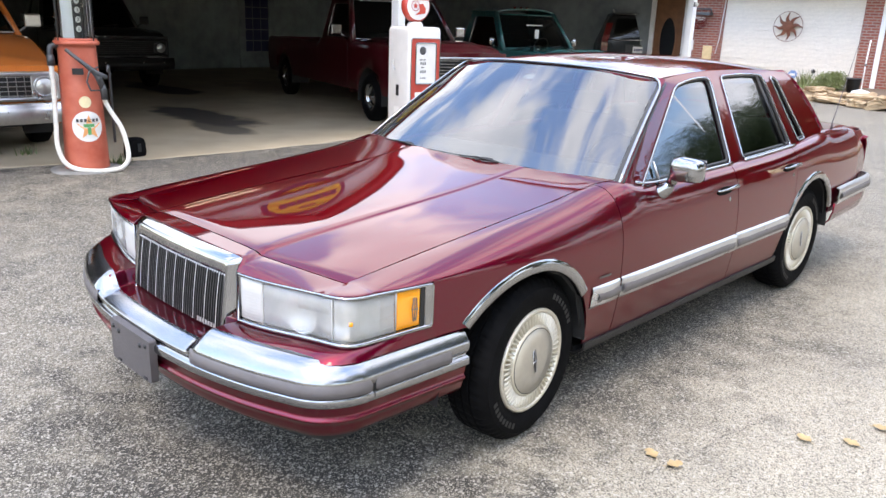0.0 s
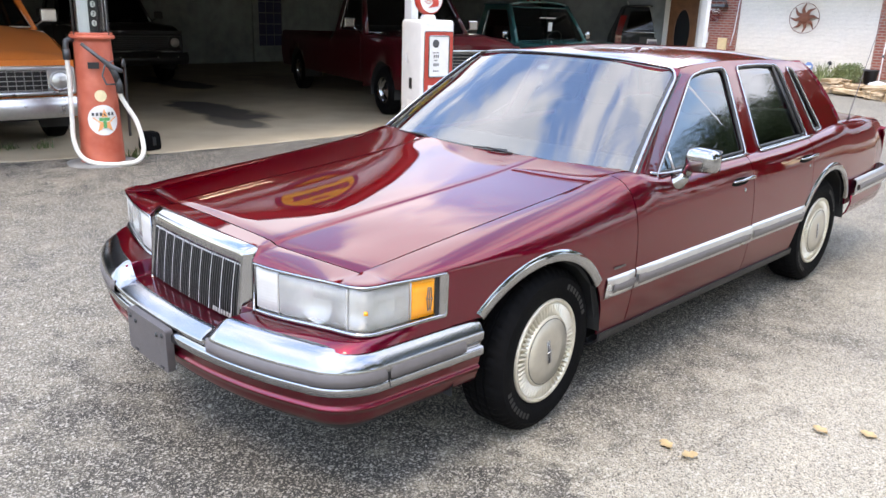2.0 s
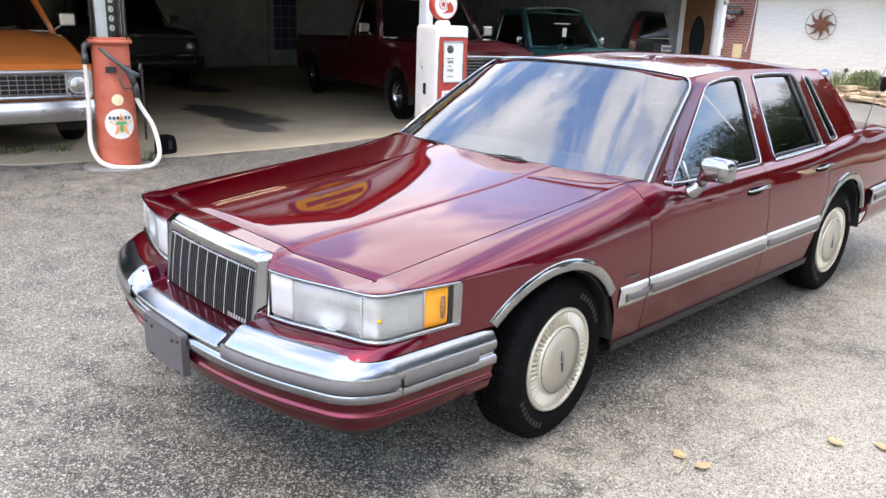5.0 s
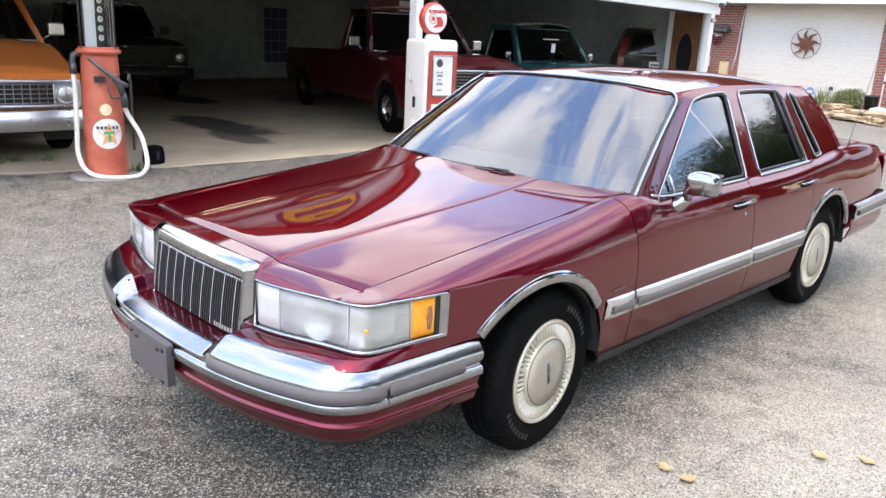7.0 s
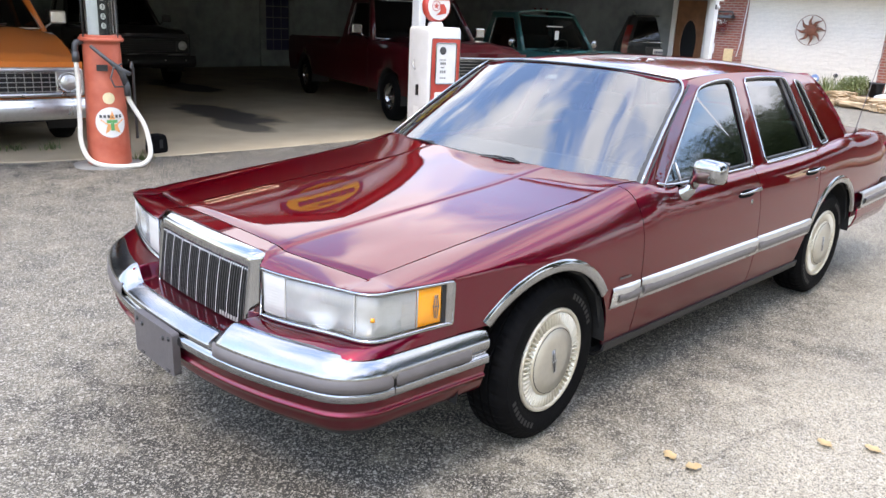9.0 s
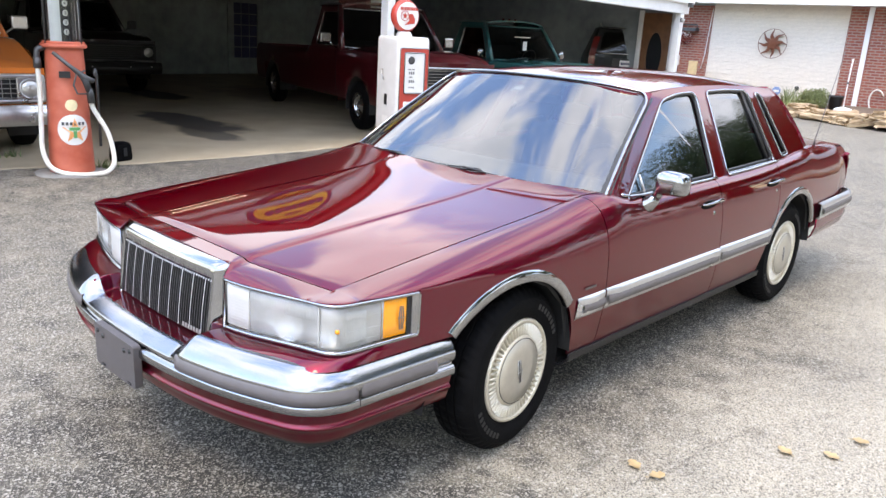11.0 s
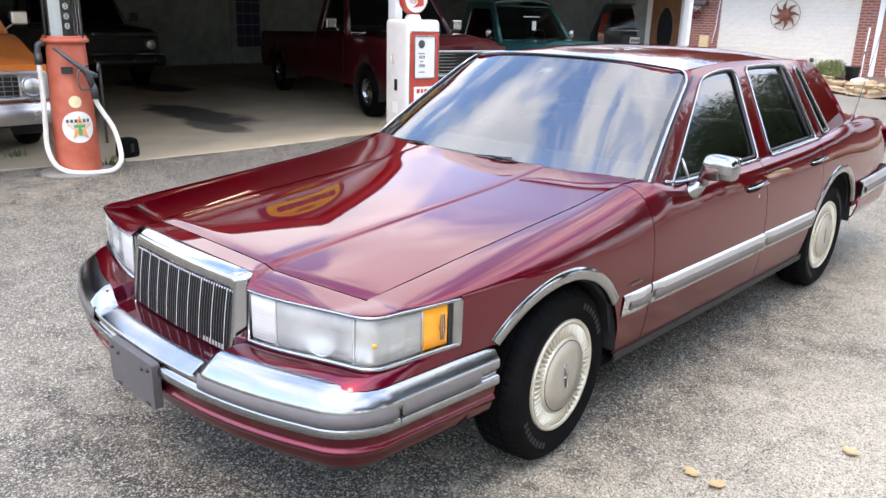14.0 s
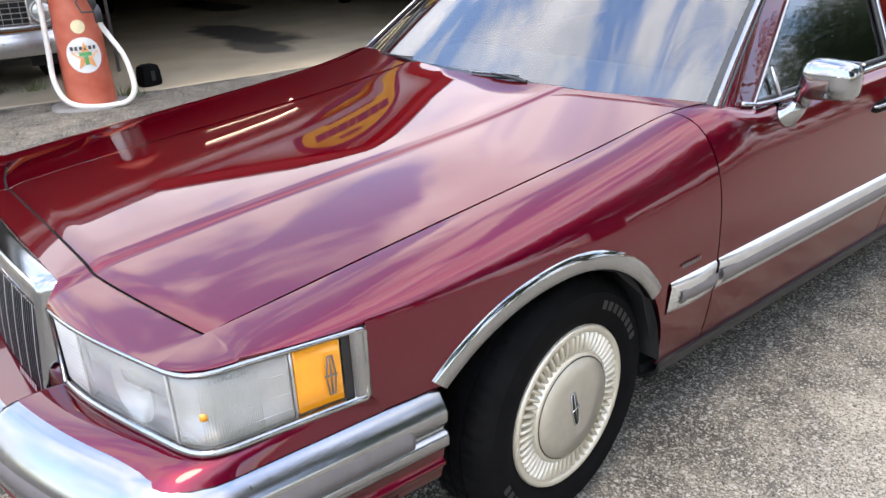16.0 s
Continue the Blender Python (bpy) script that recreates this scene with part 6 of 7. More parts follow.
part("bracket", tube([(-0.25, 0.14, 0.12), (-0.2, 0.05, 0.15), (0.3, 0.0, 0.15), (0.34, -0.02, 0.05)], 0.02, 6), IRON, hb)
part("shelf", box(-0.22, 0.34, -0.12, 0.1, -0.03, 0.05), IRON, hb, smooth=False)
random.seed(3)


def leaf_cloud(n, cx, cy, cz, rx, ry, rz, size, up=0.3, shell=0.5):
    """A ragged cloud of small bent leaves."""
    verts, faces = [], []
    for _ in range(n):
        while True:
            p = Vector((random.uniform(-1, 1), random.uniform(-1, 1), random.uniform(-1, 1)))
            if shell < p.length < 1 + 0.12 * random.random():
                break
        c = Vector((cx + p.x * rx, cy + p.y * ry, cz + p.z * rz))
        d = Vector((random.gauss(0, 1), random.gauss(0, 1), random.gauss(up, 1))).normalized()
        e = d.cross(Vector((random.gauss(0, 1), random.gauss(0, 1), random.gauss(0, 1)))).normalized()
        s = size * random.uniform(0.6, 1.4)
        k = len(verts)
        verts += [c, c + d * s * 0.5 + e * s * 0.28, c + d * s, c + d * s * 0.5 - e * s * 0.28]
        faces.append((k, k + 1, k + 2, k + 3))
    return verts, faces


def cloud_mesh(name, chunks):
    verts, faces = [], []
    for v, f in chunks:
        o = len(verts)
        verts += v
        faces += [tuple(i + o for i in q) for q in f]
    bm = bmesh.new()
    vs = [bm.verts.new(v) for v in verts]
    for q in faces:
        bm.faces.new([vs[i] for i in q])
    return bm


part("flowers", cloud_mesh("f", [leaf_cloud(220, 0.0, -0.05, -0.28, 0.22, 0.15, 0.16, 0.06)]), TAILRED, hb, "red flowers")
part("pale_flowers", cloud_mesh("f", [leaf_cloud(60, 0.0, -0.05, -0.14, 0.2, 0.15, 0.06, 0.05)]), WHITEPAINT, hb, "white flowers")

# bush, grassy plant and things in the bed
bush = thing("bush", "round green clipped bush in the stone bed", "bush", (-4.16, 18.5, 0.22))
part("stem", tube([(0, 0, -0.25), (0.02, 0, 0.2), (-0.05, 0.03, 0.45)], [0.03, 0.025, 0.01], 6), BARK, bush)
part("crown", cloud_mesh("b", [leaf_cloud(2600, 0, 0, 0.26, 0.36, 0.36, 0.29, 0.045, 0.5, 0.3), leaf_cloud(700, 0.15, 0, 0.37, 0.22, 0.22, 0.20, 0.04, 0.5, 0.3), leaf_cloud(600, -0.17, -0.1, 0.27, 0.22, 0.22, 0.23, 0.04, 0.5, 0.3)]), LEAF, bush)
def blades(n, r, h):
    bm = bmesh.new()
    for _ in range(n):
        a, q = random.uniform(0, 6.28), random.random() * r
        x, y = q * math.cos(a), q * math.sin(a)
        b_, hh = random.uniform(0, 6.28), h * random.uniform(0.5, 1.1)
        dx, dy = math.cos(b_), math.sin(b_)
        w = 0.03 * h + 0.004
        rows = [[(x + dx * hh * 0.5 * t**2 - dy * w * (1 - t), y + dy * hh * 0.5 * t**2 + dx * w * (1 - t), hh * t), (x + dx * hh * 0.5 * t**2 + dy * w * (1 - t), y + dy * hh * 0.5 * t**2 - dx * w * (1 - t), hh * t)] for t in (0, 0.4, 0.75, 0.98)]
        sheet(rows, bm=bm)
    return bm


whole("lily_plant", blades(90, 0.3, 0.5), LEAF, "clump of strap-leaved green plants in the bed", "plant", (-4.80, 18.6, 0.3))
# weeds at the broken edge of the slab and round the pump
for k, (x, y) in enumerate(((-6.36, 0.10), (-6.25, 0.42), (-6.42, -0.12), (-5.18, 0.62), (-5.25, 1.0))):
    tagged(whole("weeds", blades(34, 0.13, 0.14), GRASS, "small tuft of green weeds at the slab edge", "weeds", (x, y, 0.09), group="weeds at the slab edge"))
whole("soil_bed", sheet([[(x, y, 0.12 + 0.24 * smooth01(17.6, 18.6, y)) for x in spread(-6.6, 6, 12)] for y in spread(17.7, 20.0, 8)]), mat("soil", (0.14, 0.10, 0.07), 0.95, 0, 8, 0.3, 0.5, 30), "planting bed of dark soil before the house", "bed", kind="structure")
pot = thing("plant_pot", "black plastic plant pot in the bed", "pot", (-3.60, 18.4, 0.33))
part("pot_body", lathe([(0.001, 0.0), (0.13, 0.0), (0.165, 0.30), (0.18, 0.30), (0.18, 0.34), (0.155, 0.34), (0.14, 0.05), (0.001, 0.05)], "z", 24), BLACK, pot)
um = thing("umbrella_stand", "white round umbrella base with a white pole", "stand", (-3.34, 18.2, 0.29))
part("base", lathe([(0.001, 0.0), (0.20, 0.0), (0.22, 0.04), (0.19, 0.09), (0.05, 0.13), (0.001, 0.13)], "z", 28), WHITEPAINT, um)
part("pole", tube([(0, 0, 0.12), (0, 0, 0.8), (0.015, 0, 1.28)], 0.016, 8), WHITEPAINT, um)
part("clip", tube([(0.0, 0, 0.68), (0.0, 0, 0.74)], 0.024, 8), IRON, um)
sg = thing("yard_sign", "small blue and white yard sign on a stake", "sign", (-5.12, 18.5, 0.22))
part("stake", tube([(0, 0, -0.05), (0, 0, 0.3)], 0.012, 6), SATIN, sg)
part("sign_plate", plate([(0.115 * math.cos(t + 0.39), 0.42 + 0.115 * math.sin(t + 0.39)) for t in spread(0, 2 * math.pi * 7 / 8, 8)], [], lambda u, v: (u, -0.015, v)), mat("blue_sign", (0.16, 0.26, 0.50), 0.4, 0, 8, 0.1), sg, smooth=False, thick=0.01)
part("sign_mark", box(-0.07, 0.07, -0.032, -0.028, 0.39, 0.45), PAPER, sg, smooth=False)
rl = thing("garden_spinner", "small round metal garden ornament on a thin rod", "ornament", (-4.78, 18.75, 0.3))
part("rod", tube([(-0.02, 0, 0.0), (0.06, 0, 0.40)], 0.012, 6), IRON, rl)
part("wheel", tube([(0.07 + 0.05 * math.cos(t), 0, 0.44 + 0.05 * math.sin(t)) for t in spread(0, 2 * math.pi * 15 / 16, 16)], 0.008, 6, closed=True), IRON, rl)
part("hub", lathe([(0.001, -0.03), (0.04, 0), (0.001, 0.03)], "y", 12, at=(0.07, 0, 0.44)), IRON, rl)
for k, (dx, tilt) in enumerate(((0, 8), (0.16, -6))):
    ob = whole("timber_offcut", box(-0.06, 0.06, -0.02, 0.02, 0, 0.62), PINE, "weathered timber offcut leaning in the bed", "timber", (-2.35 + dx, 18.6, 0.3), smooth=False)
    ob.matrix_basis = pose(-2.35 + dx, 18.6, 0.3, -14, tilt, 0)
whole("garden_hose", tube([(-3.1 + 0.2 * math.cos(t) * (1 - t / 14), HY - 0.12, 0.55 + 0.28 * math.sin(t)) for t in spread(0.5, 4.2, 16)], 0.02, 6), HOSE, "loop of pale garden hose hanging on the brick wall", "hose")


def rock(w, d, h, seed):
    bm = bmesh.new()
    bmesh.ops.create_cube(bm, size=1.0)
    bmesh.ops.subdivide_edges(bm, edges=bm.edges[:], cuts=3, use_grid_fill=True)
    for v in bm.verts:
        q = v.co * 2
        m = max(abs(q.x), abs(q.y), abs(q.z))
        f = (abs(q.x) ** 14 + abs(q.y) ** 14 + abs(q.z) ** 14) ** (1 / 14)
        q = q * (m / max(f, 1e-6))
        jig = noise.noise_vector(v.co * 1.9 + Vector((seed * 3.7, seed, 0))) * 0.62 + noise.noise_vector(v.co * 6.0 + Vector((seed, seed * 2.3, 4))) * 0.14
        q += jig
        v.co = Vector((q.x * w / 2, q.y * d / 2, q.z * h / 2))
    return bm


bed = thing("stone_edging", "dry-stacked rough sandstone edging of the planting bed", "stone wall", (0, 0, 0))
random.seed(11)
bed_y = lin([(-6.6, 18.15), (-5.2, 18.0), (-4.0, 17.75), (-3.0, 17.75), (0, 17.4), (6, 17.2)])
meshes = []
for k in range(10):
    src = put("stone", rock(1, 1, 1, k), SAND, bed, smooth=False)
    meshes.append(src.data)
    bpy.data.objects.remove(src)
x = -6.6
lay = 0
for lay, (z0, hh) in enumerate(((0.15, 0.15), (0.265, 0.13), (0.365, 0.11))):
    x = -6.6 + 0.12 * lay
    while x < 5.5:
        w = random.choice((0.16, 0.24, 0.33, 0.45, 0.62)) * random.uniform(0.85, 1.2)
        if not (lay == 2 and random.random() < 0.40):
            o = new("stone", random.choice(meshes))
            o.parent = bed
            h = hh * random.uniform(0.75, 1.15)
            o.matrix_basis = pose(x + w / 2, bed_y(x) + 0.06 * lay + random.uniform(-0.06, 0.06), z0 + random.uniform(-0.03, 0.03), random.uniform(-9, 9), random.uniform(-9, 9), random.uniform(-25, 25)) @ Matrix.Diagonal((w * 1.02, random.uniform(0.25, 0.4), h * 1.1, 1))
        x += w

# ---- old visible-glass fuel pump ----
PX, PY, PZ = -5.21, 0.65, 0.095
pad = whole("pump_footing", lathe([(0.001, 0.035), (0.27, 0.035), (0.33, 0.02), (0.36, -0.03)], "z", 22), mat("grey_footing", (0.20, 0.195, 0.185), 0.85, 0.0, 8, 0.25, 0.3, 60), "low round concrete footing under the old pump", "footing", (PX, PY, PZ - 0.01))
for v in pad.data.vertices:
    k = 1 + 0.16 * noise.noise(Vector((v.co.x * 5, v.co.y * 5, 3)))
    v.co.x *= k
    v.co.y *= k
pump = thing("fuel_pump", "tall faded red visible-glass fuel pump with white hose", "fuel pump", (PX, PY, PZ + 0.02))
part("column", lathe([(0.207, 0.0), (0.206, 0.03), (0.172, 1.16), (0.170, 1.192), (0.200, 1.196), (0.207, 1.204), (0.207, 1.220), (0.200, 1.232), (0.185, 1.238), (0.001, 1.238)], "z", 48), PUMPRED, pump, "faded red tapered steel column with chipped paint")
part("glass_cylinder", lathe([(0.172, 1.24), (0.172, 2.25)], "z", 40), CLEAR, pump, "clear glass measuring cylinder")
part("cylinder_cap", lathe([(0.22, 2.24), (0.235, 2.26), (0.22, 2.31), (0.06, 2.42), (0.001, 2.43)], "z", 32), PUMPRED, pump)
part("bottom_ring", lathe([(0.186, 1.238), (0.190, 1.252), (0.178, 1.258)], "z", 40), PUMPRED, pump)
# white backing and dark gauge with numbered discs, towards the driveway
FA = math.atan2(-2.34 - PY, 2.70 - PX)  # the way the pump faces
fx, fy = math.cos(FA), math.sin(FA)


def on_face(r, u, z):
    """A place on the column's face: u metres round it, at radius r and height z."""
    a = FA + u / r
    return Vector((r * math.cos(a), r * math.sin(a), z))


rows = [[on_face(0.158, u, z) for u in spread(-0.12, -0.005, 6)] for z in (1.25, 2.24)]
part("backing_plate", sheet(rows, flip=True), PUMPWHITE, pump, "white backing inside the glass")
rows = [[on_face(0.161, u, z) for u in spread(-0.01, 0.085, 6)] for z in (1.25, 2.24)]
part("gauge_strip", sheet(rows, flip=True), BLACK, pump, "black gauge strip")
for k in range(9):
    z = 1.345 + 0.086 * k
    bm = bmesh.new()
    c = on_face(0.166, 0.035, z)
    ring = [bm.verts.new(on_face(0.166, 0.035 + 0.024 * math.cos(a), z + 0.029 * math.sin(a))) for a in spread(0, 2 * math.pi * 19 / 20, 20)]
    bm.faces.new(ring)
    disc = part("number_disc", bm, PAPER, pump, "round white gauge disc")
    if k < 9:
        tc = bpy.data.curves.new("number", "FONT")
        tc.body, tc.size, tc.align_x, tc.align_y = str(k + 1), 0.045, "CENTER", "CENTER"
        tc.extrude = 0.0005
        to = new("number", tc)
        to.data.materials.append(BLACK)
        to.parent = disc
        a = FA + 0.035 / 0.178
        to.matrix_basis = Matrix.Translation(on_face(0.1675, 0.035, z)) @ pose(0, 0, 0, 90, 0, math.degrees(a) + 90)
for a in (0.95, -0.95, 2.6, -2.6):
    x, y = 0.188 * math.cos(FA + a), 0.188 * math.sin(FA + a)
    part("tie_rod", tube([(x, y, 1.235), (x, y, 2.26)], 0.008, 6), IRON, pump)
part("inner_pipe", tube([on_face(0.15, -0.07, 1.24), on_face(0.15, -0.07, 2.2)], 0.006, 6), IRON, pump)
part("inner_rod", tube([on_face(0.15, -0.03, 1.9), on_face(0.16, 0.06, 1.5), on_face(0.16, 0.06, 1.24)], 0.005, 6), IRON, pump)
# round emblems
def disc_on(name, u, z, rad, m, lab, lift):
    bm = bmesh.new()
    rr = 0.207 - 0.0302 * z
    rings = []
    c = bm.verts.new(on_face(rr + lift, u, z))
    for q in (0.35, 0.7, 1.0):
        rings.append([bm.verts.new(on_face(0.207 - 0.0302 * (z + rad * q * math.sin(a)) + lift, u + rad * q * math.cos(a), z + rad * q * math.sin(a))) for a in spread(0, 2 * math.pi * 31 / 32, 32)])
    for k in range(32):
        bm.faces.new((c, rings[0][k], rings[0][(k + 1) % 32]))
        for i in (0, 1):
            bm.faces.new((rings[i][k], rings[i + 1][k], rings[i + 1][(k + 1) % 32], rings[i][(k + 1) % 32]))
    return part(name, bm, m, pump, lab)


U0 = 0.035
disc_on("large_emblem", U0, 0.43, 0.148, PAPER, "white round emblem with an orange star", 0.003)
disc_on("small_emblem", U0 - 0.006, 0.665, 0.056, mat("cream_print", (0.72, 0.62, 0.38), 0.5, 0, 20, 0.15), "small cream round sticker", 0.003)
def pol(name, pts, m, lift):
    bm = plate(pts, [], lambda u, v: on_face(0.207 - 0.0302 * v + lift, u, v))
    return part(name, bm, m, pump, smooth=False)
star = []
for k in range(10):
    r = 0.125 if k % 2 == 0 else 0.05
    star.append((U0 + 0.012 + r * math.sin(math.pi * k / 5), 0.42 + r * math.cos(math.pi * k / 5)))
pol("star", star, STARORANGE, 0.011)
pol("star_bar", [(U0 - 0.04, 0.455), (U0 + 0.06, 0.455), (U0 + 0.06, 0.425), (U0 - 0.04, 0.425)], GREEN, 0.014)
pol("star_stem", [(U0 - 0.005, 0.424), (U0 + 0.027, 0.424), (U0 + 0.027, 0.352), (U0 - 0.005, 0.352)], GREEN, 0.014)
for k in range(6):
    u = U0 - 0.105 + 0.037 * k
    pol("letter_bar", [(u, 0.475), (u + 0.024, 0.475), (u + 0.024, 0.505), (u, 0.505)], IRON, 0.010)
# hose, elbow, nozzle and hook
px = Vector((-fy, fx, 0))  # to the viewer's right
px = Vector((math.cos(FA + math.pi / 2), math.sin(FA + math.pi / 2), 0))
fv = Vector((fx, fy, 0))


def pp(u, f, z):
    return px * u + fv * f + Vector((0, 0, z))


hose_pts = [pp(-0.235, 0.08, 1.02), pp(-0.235, 0.10, 0.75), pp(-0.245, 0.13, 0.45), pp(-0.25, 0.16, 0.24), pp(-0.20, 0.20, 0.09), pp(-0.10, 0.24, 0.025), pp(0.05, 0.27, 0.005), pp(0.20, 0.27, 0.006), pp(0.31, 0.25, 0.025), pp(0.375, 0.22, 0.11), pp(0.370, 0.18, 0.26), pp(0.33, 0.15, 0.42), pp(0.25, 0.14, 0.57), pp(0.21, 0.16, 0.66), pp(0.205, 0.18, 0.72)]
def smooth_line(pts, n=8):
    out = []
    m = len(pts)
    for i in range(m - 1):
        p0, p1, p2, p3 = pts[max(i - 1, 0)], pts[i], pts[i + 1], pts[min(i + 2, m - 1)]
        for k in range(n):
            t = k / n
            out.append(0.5 * ((2 * p1) + (p2 - p0) * t + (2 * p0 - 5 * p1 + 4 * p2 - p3) * t * t + (3 * p1 - p0 - 3 * p2 + p3) * t**3))
    return out + [pts[-1]]


part("hose", tube(smooth_line(hose_pts), 0.0235, 10), HOSE, pump, "grubby white rubber hose")
part("elbow", tube(smooth_line([pp(-0.12, 0.02, 1.19), pp(-0.18, 0.05, 1.19), pp(-0.225, 0.07, 1.175), pp(-0.235, 0.08, 1.13), pp(-0.235, 0.08, 1.0)]), [0.028] * 17 + [0.028] * 16, 10), IRON, pump, "dark pipe elbow")
part("elbow_collar", tube([pp(-0.235, 0.08, 1.0), pp(-0.235, 0.08, 1.10)], 0.036, 10), IRON, pump)
part("hose_end", tube([pp(0.205, 0.18, 0.69), pp(0.20, 0.185, 0.78), pp(0.195, 0.19, 0.83)], [0.032, 0.034, 0.026], 10), IRON, pump)
part("nozzle", tube([pp(0.24, 0.20, 0.90), pp(0.16, 0.215, 0.93), pp(0.06, 0.225, 1.02), pp(-0.10, 0.225, 1.16)], [0.022, 0.034, 0.020, 0.017], 10), IRON, pump, "worn metal nozzle")
part("nozzle_body", tube([pp(0.19, 0.19, 0.80), pp(0.17, 0.21, 0.90), pp(0.13, 0.215, 0.96)], [0.026, 0.036, 0.028], 10), IRON, pump)
part("trigger_guard", tube([pp(0.17, 0.22, 1.0), pp(0.09, 0.24, 0.96), pp(0.06, 0.245, 0.86), pp(0.09, 0.24, 0.78), pp(0.17, 0.22, 0.78)], 0.009, 6), IRON, pump)
part("hook", tube([pp(0.27, 0.05, 0.25), pp(0.27, 0.05, 0.95), pp(0.26, 0.08, 1.0), pp(0.25, 0.10, 0.94)], 0.014, 8), IRON, pump)
part("name_plate", box(-0.05, 0.05, -0.006, 0.006, -0.03, 0.03), BLACK, pump, smooth=False).matrix_basis = Matrix.Translation(pp(-0.01, 0.202, 0.955)) @ pose(0, 0, 0, 0, 0, math.degrees(FA) + 90)
ch = bmesh.new()
bmesh.ops.create_cube(ch, size=1.0)
bmesh.ops.subdivide_edges(ch, edges=ch.edges[:], cuts=3, use_grid_fill=True)
for v in ch.verts:
    q = v.co * 2
    f = max(abs(q.x), abs(q.y), abs(q.z)) / max((abs(q.x) ** 5 + abs(q.y) ** 5 + abs(q.z) ** 5) ** 0.2, 1e-6)
    q *= f
    v.co = Vector((q.x * 0.08, q.y * 0.105 * (1 - 0.10 * q.z), 0.11 + q.z * 0.11))
chock = whole("wheel_chock", ch, RUBBER, "black moulded rubber wheel chock on the asphalt", "wheel chock", (-5.54, 1.29, 0.10), 12)
part("chock_recess", box(0.078, 0.086, -0.02, 0.02, 0.07, 0.16), DARK, chock, smooth=False)

# ---- white and red electric fuel pump ----
P2 = thing("electric_fuel_pump", "white and red enamelled fuel pump with a round globe on top", "fuel pump", (-4.83, 4.78, 0.10), -8)
w2, d2, h2 = 0.255, 0.25, 1.47
lp = lambda g, z: [(u * g, v * g, z) for u, v in rounded([(-d2, -w2), (d2, -w2), (d2, w2), (-d2, w2)], 0.06, 4)]
bm = sheet([lp(1.0, 0.0), lp(1.0, h2 - 0.06), lp(0.985, h2 - 0.03), lp(0.93, h2 - 0.005), lp(0.8, h2), lp(0.05, h2 + 0.002)], closed=True)
part("cabinet", bm, PUMPWHITE, P2, "white enamelled cabinet")
fp = lambda u, v: (d2 + 0.004, u, v)
part("front_panel", plate(rounded([(-0.225, 0.02), (0.225, 0.02), (0.225, 1.33), (-0.225, 1.33)], 0.03), [], fp), PUMPRED2, P2, "red enamelled front panel", smooth=False, thick=0.004)
part("panel_trim", tube([(d2 + 0.006, u, v) for u, v in rounded([(-0.225, 0.02), (0.225, 0.02), (0.225, 1.33), (-0.225, 1.33)], 0.03)], 0.006, 6, closed=True), CHROME, P2)
fp2 = lambda e: (lambda u, v: (d2 + e, u, v))
part("dial_face", plate(rounded([(-0.155, 0.77), (0.155, 0.77), (0.155, 1.27), (-0.155, 1.27)], 0.03), [], fp2(0.010)), PAPER, P2, "white dial face", smooth=False)
part("dial_bezel", tube([(d2 + 0.014, u, v) for u, v in rounded([(-0.16, 0.765), (0.16, 0.765), (0.16, 1.275), (-0.16, 1.275)], 0.03)], 0.009, 6, closed=True), CHROME, P2)
part("dial_clock", lathe([(0.001, 0.016), (0.03, 0.016), (0.05, 0.014), (0.052, 0.008)], "x", 24, at=(d2, -0.05, 1.18)), IRON, P2, "round dark dial")
for wds, h, u0, v0 in (((0.02, 0.02, 0.02), 0.035, -0.085, 1.005), ((0.05,), 0.012, -0.075, 0.965), ((0.02, 0.02, 0.02), 0.035, -0.085, 0.90), ((0.02, 0.02, 0.02), 0.018, -0.085, 0.83), ((0.05, 0.04), 0.012, -0.10, 1.06)):
    part("print", word_bars(bmesh.new(), wds, h, 0.012, lambda u, v: (d2 + 0.012, u0 + u, v0 + v)), IRON, P2, smooth=False)
part("advert_panel", plate(rounded([(-0.16, 0.10), (0.16, 0.10), (0.16, 0.66), (-0.16, 0.66)], 0.01), [], fp2(0.010)), PAPER, P2, "white advert panel", smooth=False)
part("advert_print", word_bars(bmesh.new(), (0.05, 0.04, 0.05, 0.05), 0.05, 0.015, lambda u, v: (d2 + 0.012, -0.12 + u, 0.58 + v)), PUMPRED2, P2, smooth=False)
part("advert_mark", plate([(-0.12, 0.2), (0.10, 0.15), (0.12, 0.3), (0.05, 0.48), (-0.02, 0.46), (0.0, 0.32)], [], fp2(0.012)), PUMPRED2, P2, smooth=False)
part("door_slot", box(-0.03, 0.03, -w2 - 0.006, -w2 + 0.002, 0.60, 0.74), BLACK, P2, smooth=False)
part("crank", tube([(-0.06, -w2 - 0.03, 1.05), (-0.05, -w2 - 0.05, 0.98), (0.0, -w2 - 0.045, 0.93)], 0.010, 6), SATIN, P2)
part("label_print", word_bars(bmesh.new(), (0.12,), 0.14, 0.01, lambda u, v: (-0.07 + u, -w2 - 0.003, 0.32 + v)), PAPER, P2, smooth=False)
part("globe_neck", lathe([(0.10, h2 - 0.002), (0.105, h2 + 0.02), (0.085, h2 + 0.05), (0.08, h2 + 0.06)], "z", 24), PUMPWHITE, P2)
GLZ = h2 + 0.255
gl = part("globe", lathe([(0.001, -0.075), (0.14, -0.070), (0.185, -0.055), (0.203, -0.02), (0.203, 0.02), (0.185, 0.055), (0.14, 0.070), (0.001, 0.075)], "x", 44, at=(0, 0, GLZ)), PUMPRED2, P2, "round globe with a red rim and white faces")
